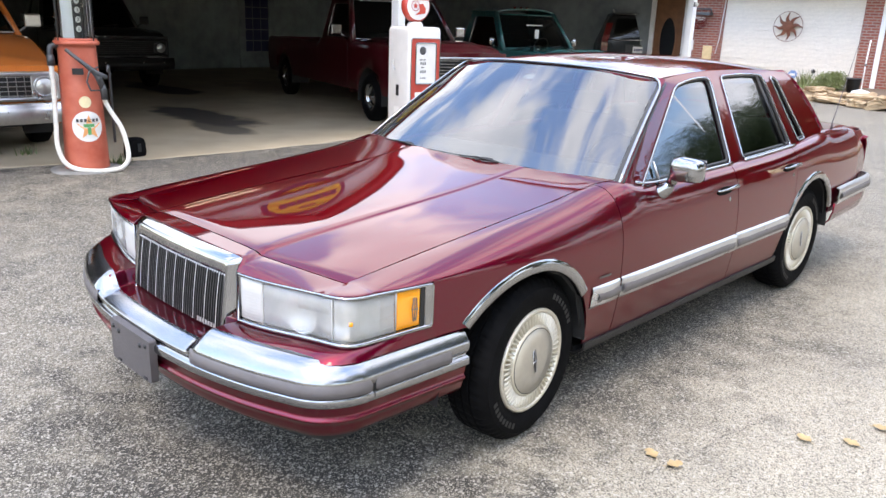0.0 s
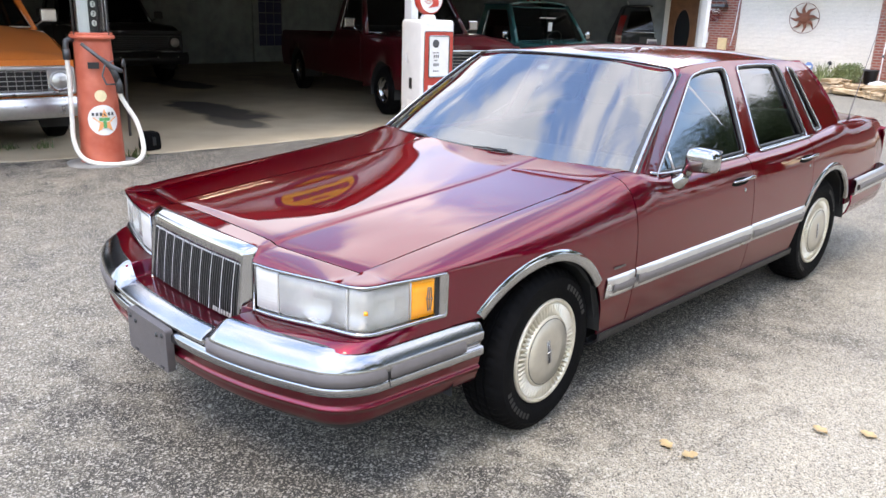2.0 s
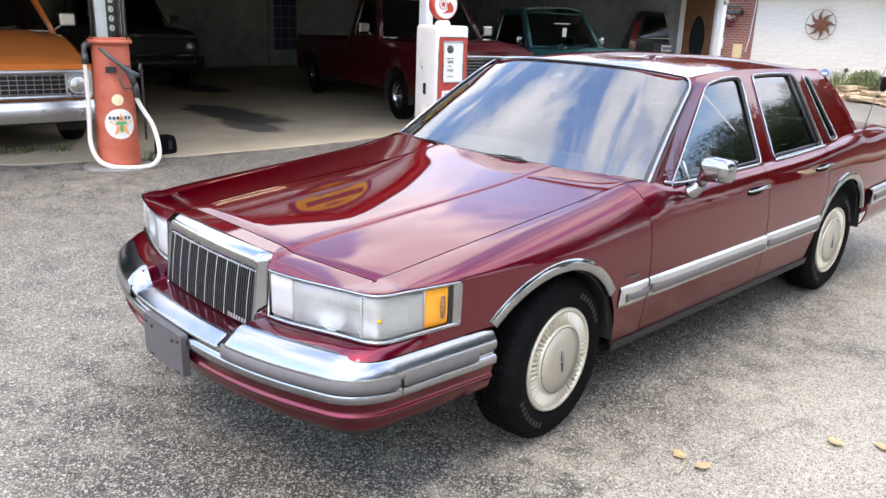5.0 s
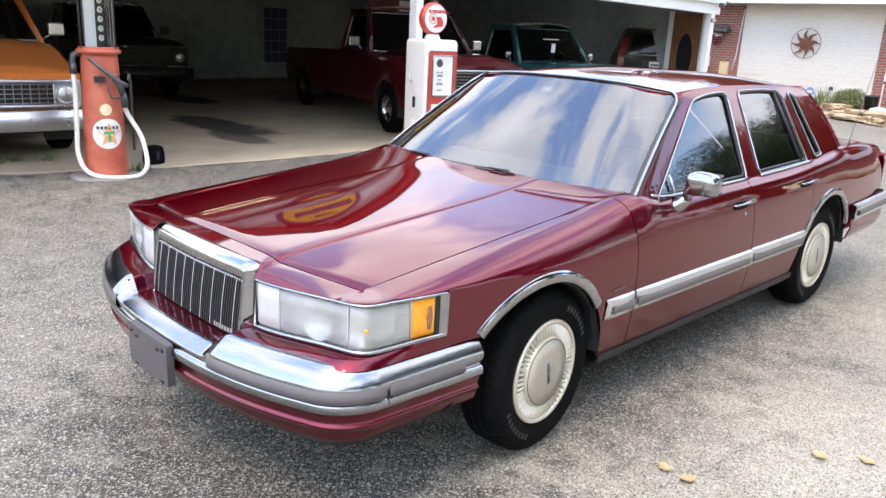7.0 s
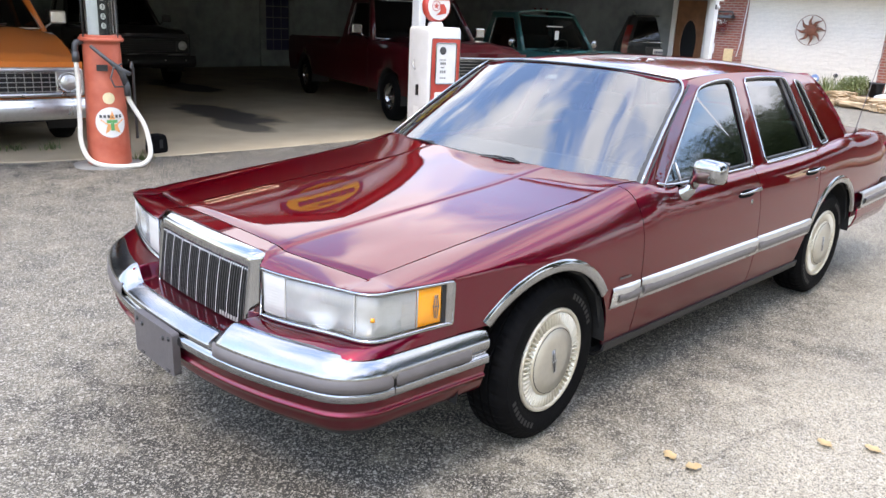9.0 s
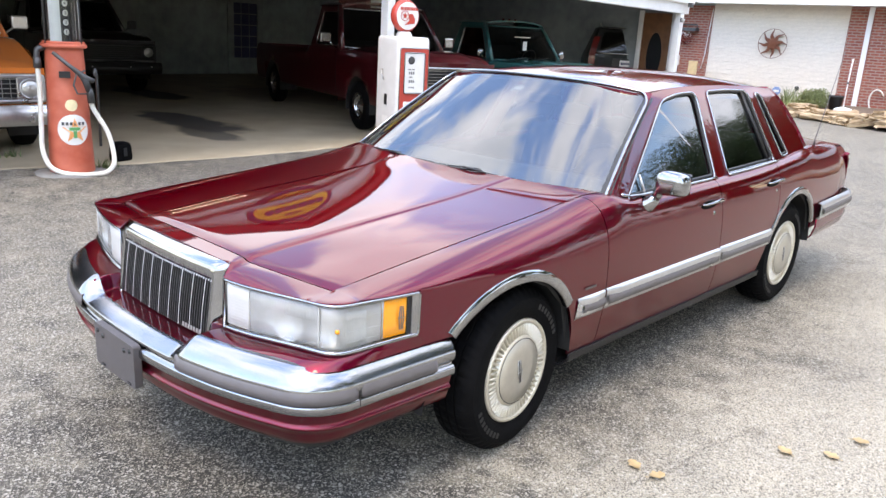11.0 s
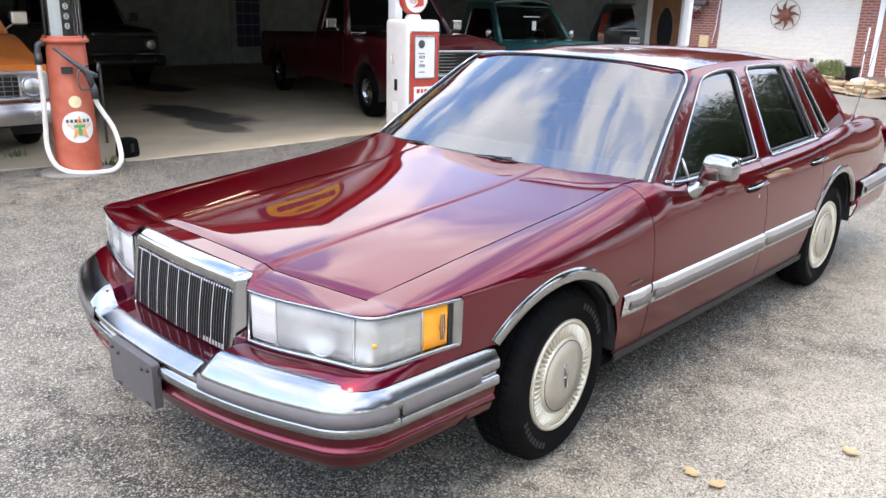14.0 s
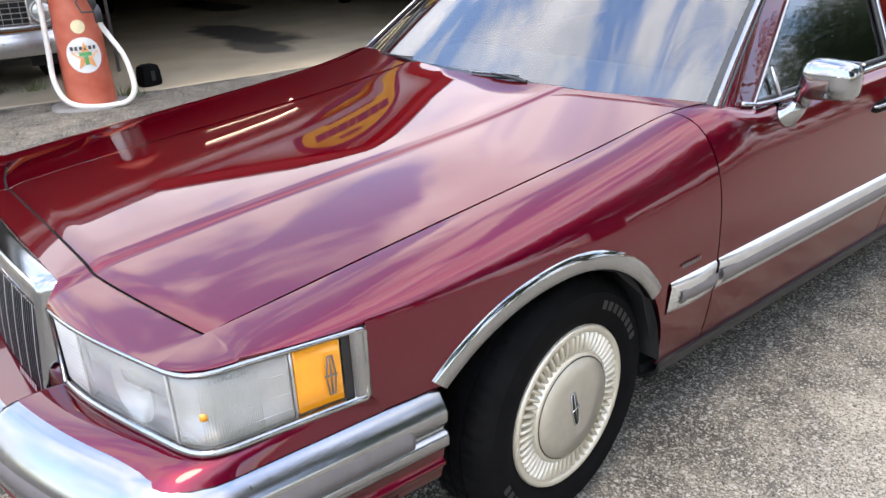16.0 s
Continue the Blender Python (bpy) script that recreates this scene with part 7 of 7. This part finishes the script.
part("globe_face", lathe([(0.001, 0.080), (0.12, 0.0755), (0.172, 0.064)], "x", 40, at=(0, 0, GLZ)), PAPER, gl, "white globe face")
part("globe_print", word_bars(bmesh.new(), (0.035, 0.015, 0.03, 0.03, 0.02, 0.035, 0.03, 0.03), 0.04, 0.006, lambda u, v: (0.083, -0.13 + u, GLZ + 0.07 + v)), PUMPRED2, gl, smooth=False)
part("globe_mark", plate([(-0.06, GLZ - 0.115), (0.10, GLZ - 0.09), (0.105, GLZ - 0.03), (0.06, GLZ + 0.03), (0.0, GLZ + 0.02), (0.01, GLZ - 0.06)], [], lambda u, v: (0.083, u, v)), PUMPRED2, gl, smooth=False)
star = [(-0.055 + (0.05 if k % 2 == 0 else 0.02) * math.sin(math.pi * k / 5), GLZ - 0.0 + (0.05 if k % 2 == 0 else 0.02) * math.cos(math.pi * k / 5)) for k in range(10)]
part("globe_star", plate(star, [], lambda u, v: (0.0835, u, v)), PUMPRED2, gl, smooth=False)
part("globe_ring", tube([(0.081, -0.055 + 0.06 * math.cos(t), GLZ + 0.06 * math.sin(t)) for t in spread(0, 2 * math.pi * 23 / 24, 24)], 0.004, 6, closed=True), PUMPRED2, gl)

# ---- pickup trucks: front towards local +x, ground at z = 0 ----
def pickup(name, label, at, rz, paint, drop=0.0, nd=0.10, hood_h=1.12, cab_h=1.78, wid=0.98, nose=0.0, wb=3.2, grille="bars", wrap=False, bed=True, bright=None, lift=0.0, gb=0.70):
    CHR = bright or CHROME
    t = thing(name, label, "pickup truck", (at[0], at[1], at[2] - drop), rz)
    fw, rw = -0.92, -0.92 - wb
    # lower body in stations from nose to tail
    sx = spread(0.0, -wb - 1.9, 60)
    arches = ((fw, 0.38, 0.45), (rw, 0.38, 0.45))
    for s in (1, -1):
        rows = []
        for x in sorted(set(round(v, 3) for v in sx) | set(round(c - r * math.cos(math.pi * i / 24), 3) for c, z, r in arches for i in range(25))):
            zb = 0.45
            for c, z, r in arches:
                if abs(x - c) < r:
                    zb = max(zb, z + math.sqrt(r * r - (x - c) ** 2))
            zt = hood_h - nd * smooth01(-1.2 if nd > 0.15 else -0.5, 0.0, x) if x > -1.75 else (hood_h + 0.03 if x > -3.1 else hood_h - 0.06)
            w = wid - 0.07 * smooth01(-0.35, 0.0, x)
            rows.append([(x, s * (w - 0.07), zt), (x, s * (w - 0.02), zt - 0.04), (x, s * w, max(zt - 0.16, zb)), (x, s * (w + 0.005), max(0.80, zb)), (x, s * w, max(0.62, zb)), (x, s * (w - 0.03), zb)])
        part("side_panel", sheet(rows, flip=s > 0), paint, t, thick=0.02)
        for c, z, r in arches:
            part("wheel_house", sheet([[(c + r * math.cos(a), s * (wid - 0.02 - d), z + r * math.sin(a)) for a in spread(-0.2, math.pi + 0.2, 20)] for d in (0, 0.35)]), DARK, t)
    # hood
    rows = []
    for x in spread(-0.06, -1.75, 16):
        zt = hood_h - nd * smooth01(-1.2 if nd > 0.15 else -0.5, 0.0, x)
        rows.append([(x + 0.05 * (1 - v * v), v * (wid - 0.09), zt + 0.055 * (1 - v * v) - (0.05 if x > -0.08 else 0) + 0.02 * math.exp(-((abs(v) - 0.55) / 0.12) ** 2)) for v in spread(-1, 1, 21)])
    part("hood", sheet(rows, flip=True), paint, t, "gloss hood", thick=0.015)
    part("front_sheet", sheet([[(0.02, v * (wid - 0.08), z) for v in spread(-1, 1, 9)] for z in (0.62, hood_h - nd + 0.02)]), paint, t, thick=0.03)
    # cab
    A, B = -1.70, -3.05
    slope = 0.42
    cw, tw = wid - 0.06, wid - 0.22
    zt = cab_h
    zb = hood_h
    for s in (1, -1):
        outl = [(A + 0.05, zb), (A - slope, zt - 0.07), (A - slope - 0.1, zt - 0.02), (B + 0.12, zt - 0.02), (B - 0.02, zb)]
        hole = rounded([(A - 0.14, zb + 0.05), (A - slope - 0.06, zt - 0.13), (B + 0.28, zt - 0.13), (B + 0.22, zb + 0.05)], 0.05)
        pl = lambda u, v: (u, s * (cw - (cw - tw) * (v - zb) / (zt - zb)), v)
        part("cab_side", plate(outl, [hole], pl), paint, t, smooth=False, thick=0.03)
        part("side_window", plate(hole, [], lambda u, v: (u, s * (cw - 0.015 - (cw - tw) * (v - zb) / (zt - zb)), v)), DARKGLASS, t, "dark side window", smooth=False)
        part("window_trim", tube([(u, s * (cw + 0.004 - (cw - tw) * (v - zb) / (zt - zb)), v) for u, v in hole], 0.008, 6, closed=True), CHR, t)
        part("windscreen_post", tube([(A + 0.05, s * cw, zb), (A - slope - 0.02, s * tw, zt - 0.03)], 0.045, 8), paint, t)
        mr_ = new("door_mirror")
        mr_.parent = t
        if wrap:
            part("mirror_head", lathe([(0.001, 0.03), (0.07, 0.02), (0.085, 0.0), (0.07, -0.03), (0.001, -0.05)], "x", 20, at=(A - 0.10, s * (wid + 0.12), zb + 0.16)), CHR, mr_, "round chrome mirror")
        else:
            part("mirror_head", box(A - 0.16, A - 0.10, s * (wid + 0.16) - 0.09, s * (wid + 0.16) + 0.09, zb + 0.10, zb + 0.26), CHR, mr_, "square chrome mirror", smooth=False, bevel=0.02)
        part("mirror_arm", tube([(A - 0.13, s * (wid - 0.04), zb + 0.02), (A - 0.13, s * (wid + 0.10), zb + 0.12)], 0.012, 6), CHR, mr_)
        part("door_seam", tube([(A - 0.05, s * (wid + 0.004), hood_h - 0.02), (A - 0.05, s * (wid + 0.006), 0.55)], 0.004, 4), DARK, t)
    rows = []
    for x in spread(A - slope - 0.0, B + 0.08, 12):
        rows.append([(x + (0.10 * (1 - abs(v) ** 2) if x > A - slope - 0.12 else 0), v * (tw + 0.02), zt - 0.045 + 0.07 * (1 - abs(v) ** 3)) for v in spread(-1, 1, 17)])
    part("cab_roof", sheet(rows, flip=True), paint, t, "gloss cab roof", thick=0.03)
    bow = 0.16 if wrap else 0.07
    wsp = lambda v, q: (A + 0.05 + bow * (1 - v * v) + (-slope - 0.03 + 0.0) * q, v * (cw + (tw - cw) * q) * 0.97, zb + 0.04 + (zt - zb - 0.11) * q)
    part("windscreen", sheet([[wsp(v, q) for v in spread(-1, 1, 17)] for q in spread(0, 1, 5)]), DARKGLASS, t, "windscreen")
    part("windscreen_trim", tube([wsp(v, 0) for v in spread(-1, 1, 15)] + [wsp(v, 1) for v in spread(1, -1, 15)], 0.012, 6, closed=True), CHR if not wrap else paint, t)
    for v0 in (-0.55, 0.15):
        part("wiper", tube([wsp(v0, 0.02), wsp(v0 + 0.45, 0.09)], 0.008, 6), IRON, t)
    part("cab_back", sheet([[(B + 0.02, v * cw, zb), (B + 0.12, v * tw, zt - 0.03)] for v in spread(-1, 1, 5)]), DARK, t, thick=0.02)
    part("bench_seat", box(B + 0.1, B + 0.35, -0.7, 0.7, 0.7, 1.32), LEATHER, t, smooth=False, bevel=0.04)
    part("steering_wheel", tube([(A - 0.34 + 0.06 * math.sin(a), 0.38 + 0.19 * math.cos(a), zb + 0.06 + 0.17 * math.sin(a)) for a in spread(0, 2 * math.pi * 23 / 24, 24)], 0.012, 6, closed=True), PAPER if wrap else BLACK, t)
    part("underbody", box(-wb - 1.7, -0.1, -0.6, 0.6, 0.42, 0.55), DARK, t, smooth=False)
    part("tail_panel", box(-wb - 1.92, -wb - 1.86, -(wid - 0.06), wid - 0.06, 0.5, hood_h - 0.07), paint, t, smooth=False)
    if bed:
        part("bed_floor", box(-wb - 1.86, B - 0.05, -(wid - 0.08), wid - 0.08, 0.68, 0.72), DARK, t, smooth=False)
    # front: grille, lamps, bumper
    gr = new("grille")
    gr.parent = t
    gt = hood_h - nd - 0.07
    part("grille_back", box(0.024, 0.03, -wid + 0.14, wid - 0.14, gb, gt), DARK, gr, smooth=False)
    part("grille_surround", tube([(0.05, u, v) for u, v in rounded([(-wid + 0.11, gb - 0.01), (wid - 0.11, gb - 0.01), (wid - 0.11, gt + 0.01), (-wid + 0.11, gt + 0.01)], 0.03)], 0.024, 8, closed=True), CHR, gr)
    bw = 0.003 if grille == "crate" else 0.006
    nh = 5 if grille == "crate" else 7
    for k in range(nh):
        z = gb + (gt - gb) * (k + 0.5) / nh
        part("grille_bar", box(0.03, 0.05, -wid + 0.32, wid - 0.32, z - bw, z + bw), CHR if bright else SATIN if grille == "crate" else CHR, gr, smooth=False)
    if grille == "crate":
        for k in range(17):
            y = -0.64 + 1.28 * k / 16
            part("grille_upright", box(0.03, 0.045, y - 0.0022, y + 0.0022, gb, gt), CHR if k % 4 == 0 else SATIN, gr, smooth=False)
    for s in (1, -1):
        lm = new("headlamp")
        lm.parent = t
        yc, zc = s * (wid - 0.24), (gt + gb) / 2
        part("lamp_plate", box(0.03, 0.055, yc - 0.125, yc + 0.125, gb + 0.005, gt - 0.005), CHR, lm, smooth=False, bevel=0.012)
        part("lamp_bowl", lathe([(0.105, 0.055), (0.105, 0.085), (0.092, 0.085), (0.085, 0.06)], "x", 28, at=(0, yc, zc)), CHR, lm)
        part("lamp_glass", lathe([(0.088, 0.07), (0.06, 0.088), (0.001, 0.096)], "x", 28, at=(0, yc, zc)), REFLECT, lm, "round glass headlamp")
    bp_ = new("bumper")
    bp_.parent = t
    rows = []
    for v in spread(-1, 1, 31):
        xo = 0.16 - 0.10 * abs(v) ** 4
        rows.append([(xo + dx, v * (wid + 0.01), z + lift) for dx, z in ((-0.02, 0.64), (0.02, 0.625), (0.01, 0.60), (0.035, 0.585), (0.03, 0.47), (-0.03, 0.42))])
    part("bumper_bar", sheet(rows), CHR, bp_, "chrome bumper", thick=0.008)
    for s in (1, -1):
        for yb in (0.35, 0.75):
            part("bolt", lathe([(0.001, 0.012), (0.012, 0.01), (0.016, 0.0)], "x", 10, at=(0.185, s * yb, 0.56 + lift)), SATIN, bp_)
    for s in (1, -1):
        for c in (fw, rw):
            w_ = new("wheel")
            w_.parent = t
            w_.matrix_basis = pose(c, s * (wid - 0.13), 0.37 + drop, 0, 0, 90 if s > 0 else -90)
            part("tyre", lathe([(0.19, -0.10), (0.24, -0.115), (0.32, -0.11), (0.362, -0.08), (0.37, -0.04), (0.37, 0.04), (0.362, 0.08), (0.32, 0.11), (0.24, 0.115), (0.19, 0.095)], "x", 40), RUBBER, w_)
            part("rim", lathe([(0.20, 0.10), (0.195, 0.105), (0.18, 0.06), (0.17, 0.02), (0.12, 0.02), (0.10, 0.06), (0.05, 0.065), (0.045, 0.10), (0.001, 0.105)], "x", 36), CHR, w_, "polished rim")
    return t


SL = 0.115
orange = pickup("pickup_truck", "orange 1970s pickup truck with chrome egg-crate grille", (-6.18, -0.13, SL), -5, ORANGE, 0.12, grille="crate", nd=0.26, hood_h=1.30, cab_h=1.92, lift=0.05, gb=0.73, bright=SATIN)
red = pickup("pickup_truck", "dark red pickup truck with polished wheels in the garage", (-5.38, 6.12, SL), -16.3, TRUCKRED, 0.02, hood_h=1.19, cab_h=1.90, wb=4.14)
teal = pickup("pickup_truck", "teal 1960s pickup truck with wraparound windscreen", (-5.54, 10.12, SL), -11, TEAL, 0.0, hood_h=1.03, cab_h=1.77, wrap=True, wid=0.97)
dark = pickup("pickup_truck", "black pickup truck deep in the dark garage", (-12.1, 4.05, SL), -5, BLACKPAINT, wb=2.8, bright=BLACK)
# cab lights and windscreen papers of the teal truck
for y in (-0.16, 0.0, 0.16):
    part("roof_light", lathe([(0.03, 0.0), (0.026, 0.03), (0.001, 0.036)], "z", 12, at=(-2.3, y, 1.825)), TAILRED, teal)
for y, z, w, h in ((-0.30, 1.50, 0.42, 0.018), (-0.22, 1.26, 0.10, 0.17)):
    part("window_sticker", box(-1.64 - (z - 1.2) * 0.75 + 0.13, -1.636 - (z - 1.2) * 0.75 + 0.13, y, y + w, z, z + h), PAPER, teal, "pale windscreen sticker", smooth=False)

# ---- black sport utility vehicle, seen from behind: rear towards local +x ----
suv = thing("sport_utility_vehicle", "black sport utility vehicle parked nose-in under the garage roof", "car", (-7.79, 15.31, SL), -46)
sec = lambda x: (0.98 - 0.03 * smooth01(-0.3, 0, x))
rows = []
for x, zt, wt in ((-4.8, 1.0, 0.8), (-4.6, 1.12, 0.86), (-3.4, 1.18, 0.88), (-2.8, 1.80, 0.70), (-2.4, 1.86, 0.72), (-0.35, 1.86, 0.72), (-0.12, 1.80, 0.72), (-0.03, 1.38, 0.84), (0.0, 1.20, 0.93), (0.03, 0.9, 0.95), (0.06, 0.62, 0.95)):
    w = sec(x)
    rows.append([(x, -w + 0.03, 0.40), (x, -w, min(0.7, zt - 0.1)), (x, -w + 0.01, min(1.10, zt - 0.04)), (x, -wt, zt - 0.04), (x, -wt + 0.08, zt), (x, 0, zt + 0.015), (x, wt - 0.08, zt), (x, wt, zt - 0.04), (x, w - 0.01, min(1.10, zt - 0.04)), (x, w, min(0.7, zt - 0.1)), (x, w - 0.03, 0.40)])
part("body", sheet(rows), BLACKPAINT, suv, "glossy black body", thick=0.02)
part("tail_wall", sheet([[(0.05, v * 0.94, 0.42), (0.06, v * 0.95, 0.62), (0.0, v * 0.93, 1.2), (-0.03, v * 0.84, 1.38), (-0.12, v * 0.72, 1.8)] for v in spread(-1, 1, 7)]), BLACKPAINT, suv, thick=0.02)
part("rear_glass", plate(rounded([(-0.68, 1.30), (0.68, 1.30), (0.60, 1.74), (-0.60, 1.74)], 0.06), [], lambda u, v: (0.012 - 0.21 * (v - 1.30) - 0.01, u, v)), DARKGLASS, suv, "dark rear window", smooth=False, thick=-0.01)
part("chrome_strip", tube([(0.035, u, 1.235) for u in spread(-0.8, 0.8, 9)], 0.016, 6, flat=1.4), CHROME, suv)
for s in (1, -1):
    part("tail_lamp", sheet([[(0.035 - 0.2 * max(0, z - 1.2), s * (u - 0.25 * max(0, z - 1.2)), z) for u in (0.80, 0.90, 0.955)] for z in spread(0.95, 1.62, 6)], flip=s < 0), TAILRED, suv, "tall red tail lamp", thick=-0.03)
    part("roof_rail", tube([(-2.2, s * 0.62, 1.93), (-2.1, s * 0.62, 1.95), (-0.5, s * 0.62, 1.95), (-0.4, s * 0.62, 1.90)], 0.022, 6), SATIN, suv)
    for x in (-0.95, -3.85):
        part("wheel", lathe([(0.001, 0.08), (0.2, 0.08), (0.24, 0.11), (0.33, 0.10), (0.37, 0.05), (0.37, -0.1), (0.001, -0.1)], "y", 32, at=(x, s * 0.86, 0.37)), RUBBER, suv)
pl_ = part("number_plate", box(0.06, 0.075, -0.16, 0.16, 0.93, 1.08), PAPER, suv, "white number plate", smooth=False)
part("plate_print", word_bars(bmesh.new(), (0.03,) * 6, 0.06, 0.012, lambda u, v: (0.078, -0.13 + u, 0.97 + v)), NAVY, pl_, smooth=False)
part("plate_recess", box(0.045, 0.058, -0.34, 0.34, 0.90, 1.12), BLACK, suv, smooth=False)
part("spoiler", box(-0.32, -0.05, -0.66, 0.66, 1.835, 1.875), BLACKPAINT, suv, smooth=False, bevel=0.012)

# ---- fallen oak leaves ----
random.seed(21)
def oak_leaf(size, curl):
    bm = bmesh.new()
    n = 9
    spine = []
    for i in range(n):
        t = i / (n - 1)
        lob = 0.16 + 0.30 * math.sin(math.pi * min(t * 1.05, 1)) * (0.62 + 0.38 * math.cos(t * 15))
        spine.append((t, max(lob, 0.012) if 0 < i < n - 1 else 0.012))
    rows = [[((t - 0.5) * size, -w * size, 0.012 + curl * size * (0.35 * w + 0.5 * (t - 0.5) ** 2)), ((t - 0.5) * size, 0, 0.008 + curl * size * 0.5 * (t - 0.5) ** 2), ((t - 0.5) * size, w * size, 0.012 + curl * size * (0.30 * w + 0.6 * (t - 0.5) ** 2))] for t, w in spine]
    sheet(rows, bm=bm)
    tube([(-0.5 * size, 0, 0.01), (-0.75 * size, 0.03 * size, 0.012)], 0.0012, 4, bm=bm)
    return bm


LEAVES = ((1.39, 0.305, 150, 0), (1.50, 0.297, 60, 2), (1.78, 0.915, 160, 1), (1.935, 1.036, 170, 0), (1.986, 1.276, 20, 1), (-1.05, -0.38, 40, 0))
leaf_src = [put("oak_leaf", oak_leaf(0.070, c), DRYLEAF).data for c in (0.15, 0.4, 0.6)]
for o in [o for o in scene.objects if o.name.startswith("oak_leaf")]:
    bpy.data.objects.remove(o)
for x, y, r, k in LEAVES:
    o = new("oak_leaf", leaf_src[k % 3])
    o.matrix_basis = pose(x, y, ground_z(x, y) + 0.001, 0, 0, r)
    tagged(o, "curled dry tan oak leaf lying on the asphalt", "leaf", "fallen leaves")

# ---- trees round the drive ----
def tree(name, at, h, seed, label, leaf=0.028, many=1):
    random.seed(seed)
    t = thing(name, label, "tree", at, group="trees round the drive")
    tr = tube([(0, 0, -0.2), (0.05, 0.02, h * 0.2), (-0.1, 0.1, h * 0.42), (0.08, 0.0, h * 0.7), (0.0, 0.05, h * 0.9)], [h * 0.032, h * 0.026, h * 0.02, h * 0.011, h * 0.004], 10)
    chunks = []
    for k in range(13):
        a, q = random.uniform(0, 6.28), random.uniform(0.3, 0.62)
        z0 = h * random.uniform(0.25, 0.6)
        rr = h * 0.33 * random.uniform(0.5, 1.0)
        e = Vector((rr * math.cos(a), rr * math.sin(a), z0 + h * random.uniform(0.08, 0.3)))
        tube([(0, 0, z0), (e.x * 0.5, e.y * 0.5, z0 + (e.z - z0) * 0.4), e], [h * 0.011, h * 0.007, h * 0.003], 6, bm=tr)
        chunks.append(leaf_cloud(300 * many, e.x, e.y, e.z, h * 0.15, h * 0.15, h * 0.10, h * leaf, 0.2, 0.15))
    chunks.append(leaf_cloud(500 * many, 0, 0, h * 0.82, h * 0.2, h * 0.2, h * 0.16, h * leaf, 0.2, 0.15))
    part("trunk", tr, BARK, t)
    part("crown", cloud_mesh("c", chunks), TREELEAF, t, "leafy crown with gaps")
    return t


t1 = tree("tree", (10.5, 10.5, 0), 12, 1, "tall green leafy tree beside the drive", 0.011, 7)
t2 = tree("tree", (15, 4.5, 0), 10, 2, "broad green leafy tree beside the drive", 0.012, 7)
t3 = tree("tree", (12.5, 28.5, 0), 10.4, 5, "broad green leafy tree beyond the drive", 0.010, 14)
for x, y, r, src in ((24, 26, 40, t1), (7.6, 30, 100, t3), (10.2, 33, 200, t3), (5, 33.5, 300, t3), (15, 33, 100, t2), (24, -2, 200, t1), (20, -14, 80, t2), (13.5, 0.5, 120, t1), (14, 14, 300, t1), (17, -6, 250, t1), (19, 8, 170, t1), (3, 42, 60, t1), (-19, 33, 10, t1), (-15.5, 35, 70, t1), (-12, 33.5, 130, t1), (-8.5, 35, 190, t1), (-5, 34, 250, t1), (-1.5, 35.5, 310, t1), (2, 34.5, 20, t1)):
    copy_thing(src, pose(x, y, 0, 0, 0, r))
# far woods that close the horizon
random.seed(77)
chunks = []
for k in range(150):
    a = 2 * math.pi * k / 150 + random.uniform(-0.02, 0.02)
    r = random.uniform(62, 75)
    hh = random.uniform(3, 6)
    chunks.append(leaf_cloud(46, r * math.cos(a), r * math.sin(a), hh * 0.5, 3.2, 3.2, hh * 0.55, 1.3, 0.2, 0.0))
whole("far_woods", cloud_mesh("w", chunks), TREELEAF, "distant belt of green woods round the place", "woods", kind="stuff")
# pieces of the white wall
random.seed(31)
stone_meshes = []
for k in range(6):
    bm = rock(1, 1, 1, 40 + k)
    for v in bm.verts:
        v.co.y = v.co.y * 0.6
    src = put("stone_block", bm, WHITESTONE)
    stone_meshes.append(src.data)
    bpy.data.objects.remove(src)
z = 0.12
while z < 2.78:
    h = random.choice((0.085, 0.10, 0.12, 0.13))
    x = hx0
    while x < hx1 - 0.05:
        w = min(random.uniform(0.18, 0.55), hx1 - x)
        o = new("stone_block", random.choice(stone_meshes))
        o.parent = wall_white
        o.matrix_basis = pose(x + w / 2, HY + 0.03, z + h / 2, random.uniform(-3, 3), 0, 0) @ Matrix.Diagonal((w * 1.01, 0.045 * random.uniform(0.7, 1.3), h * 1.0, 1))
        x += w
    z += h
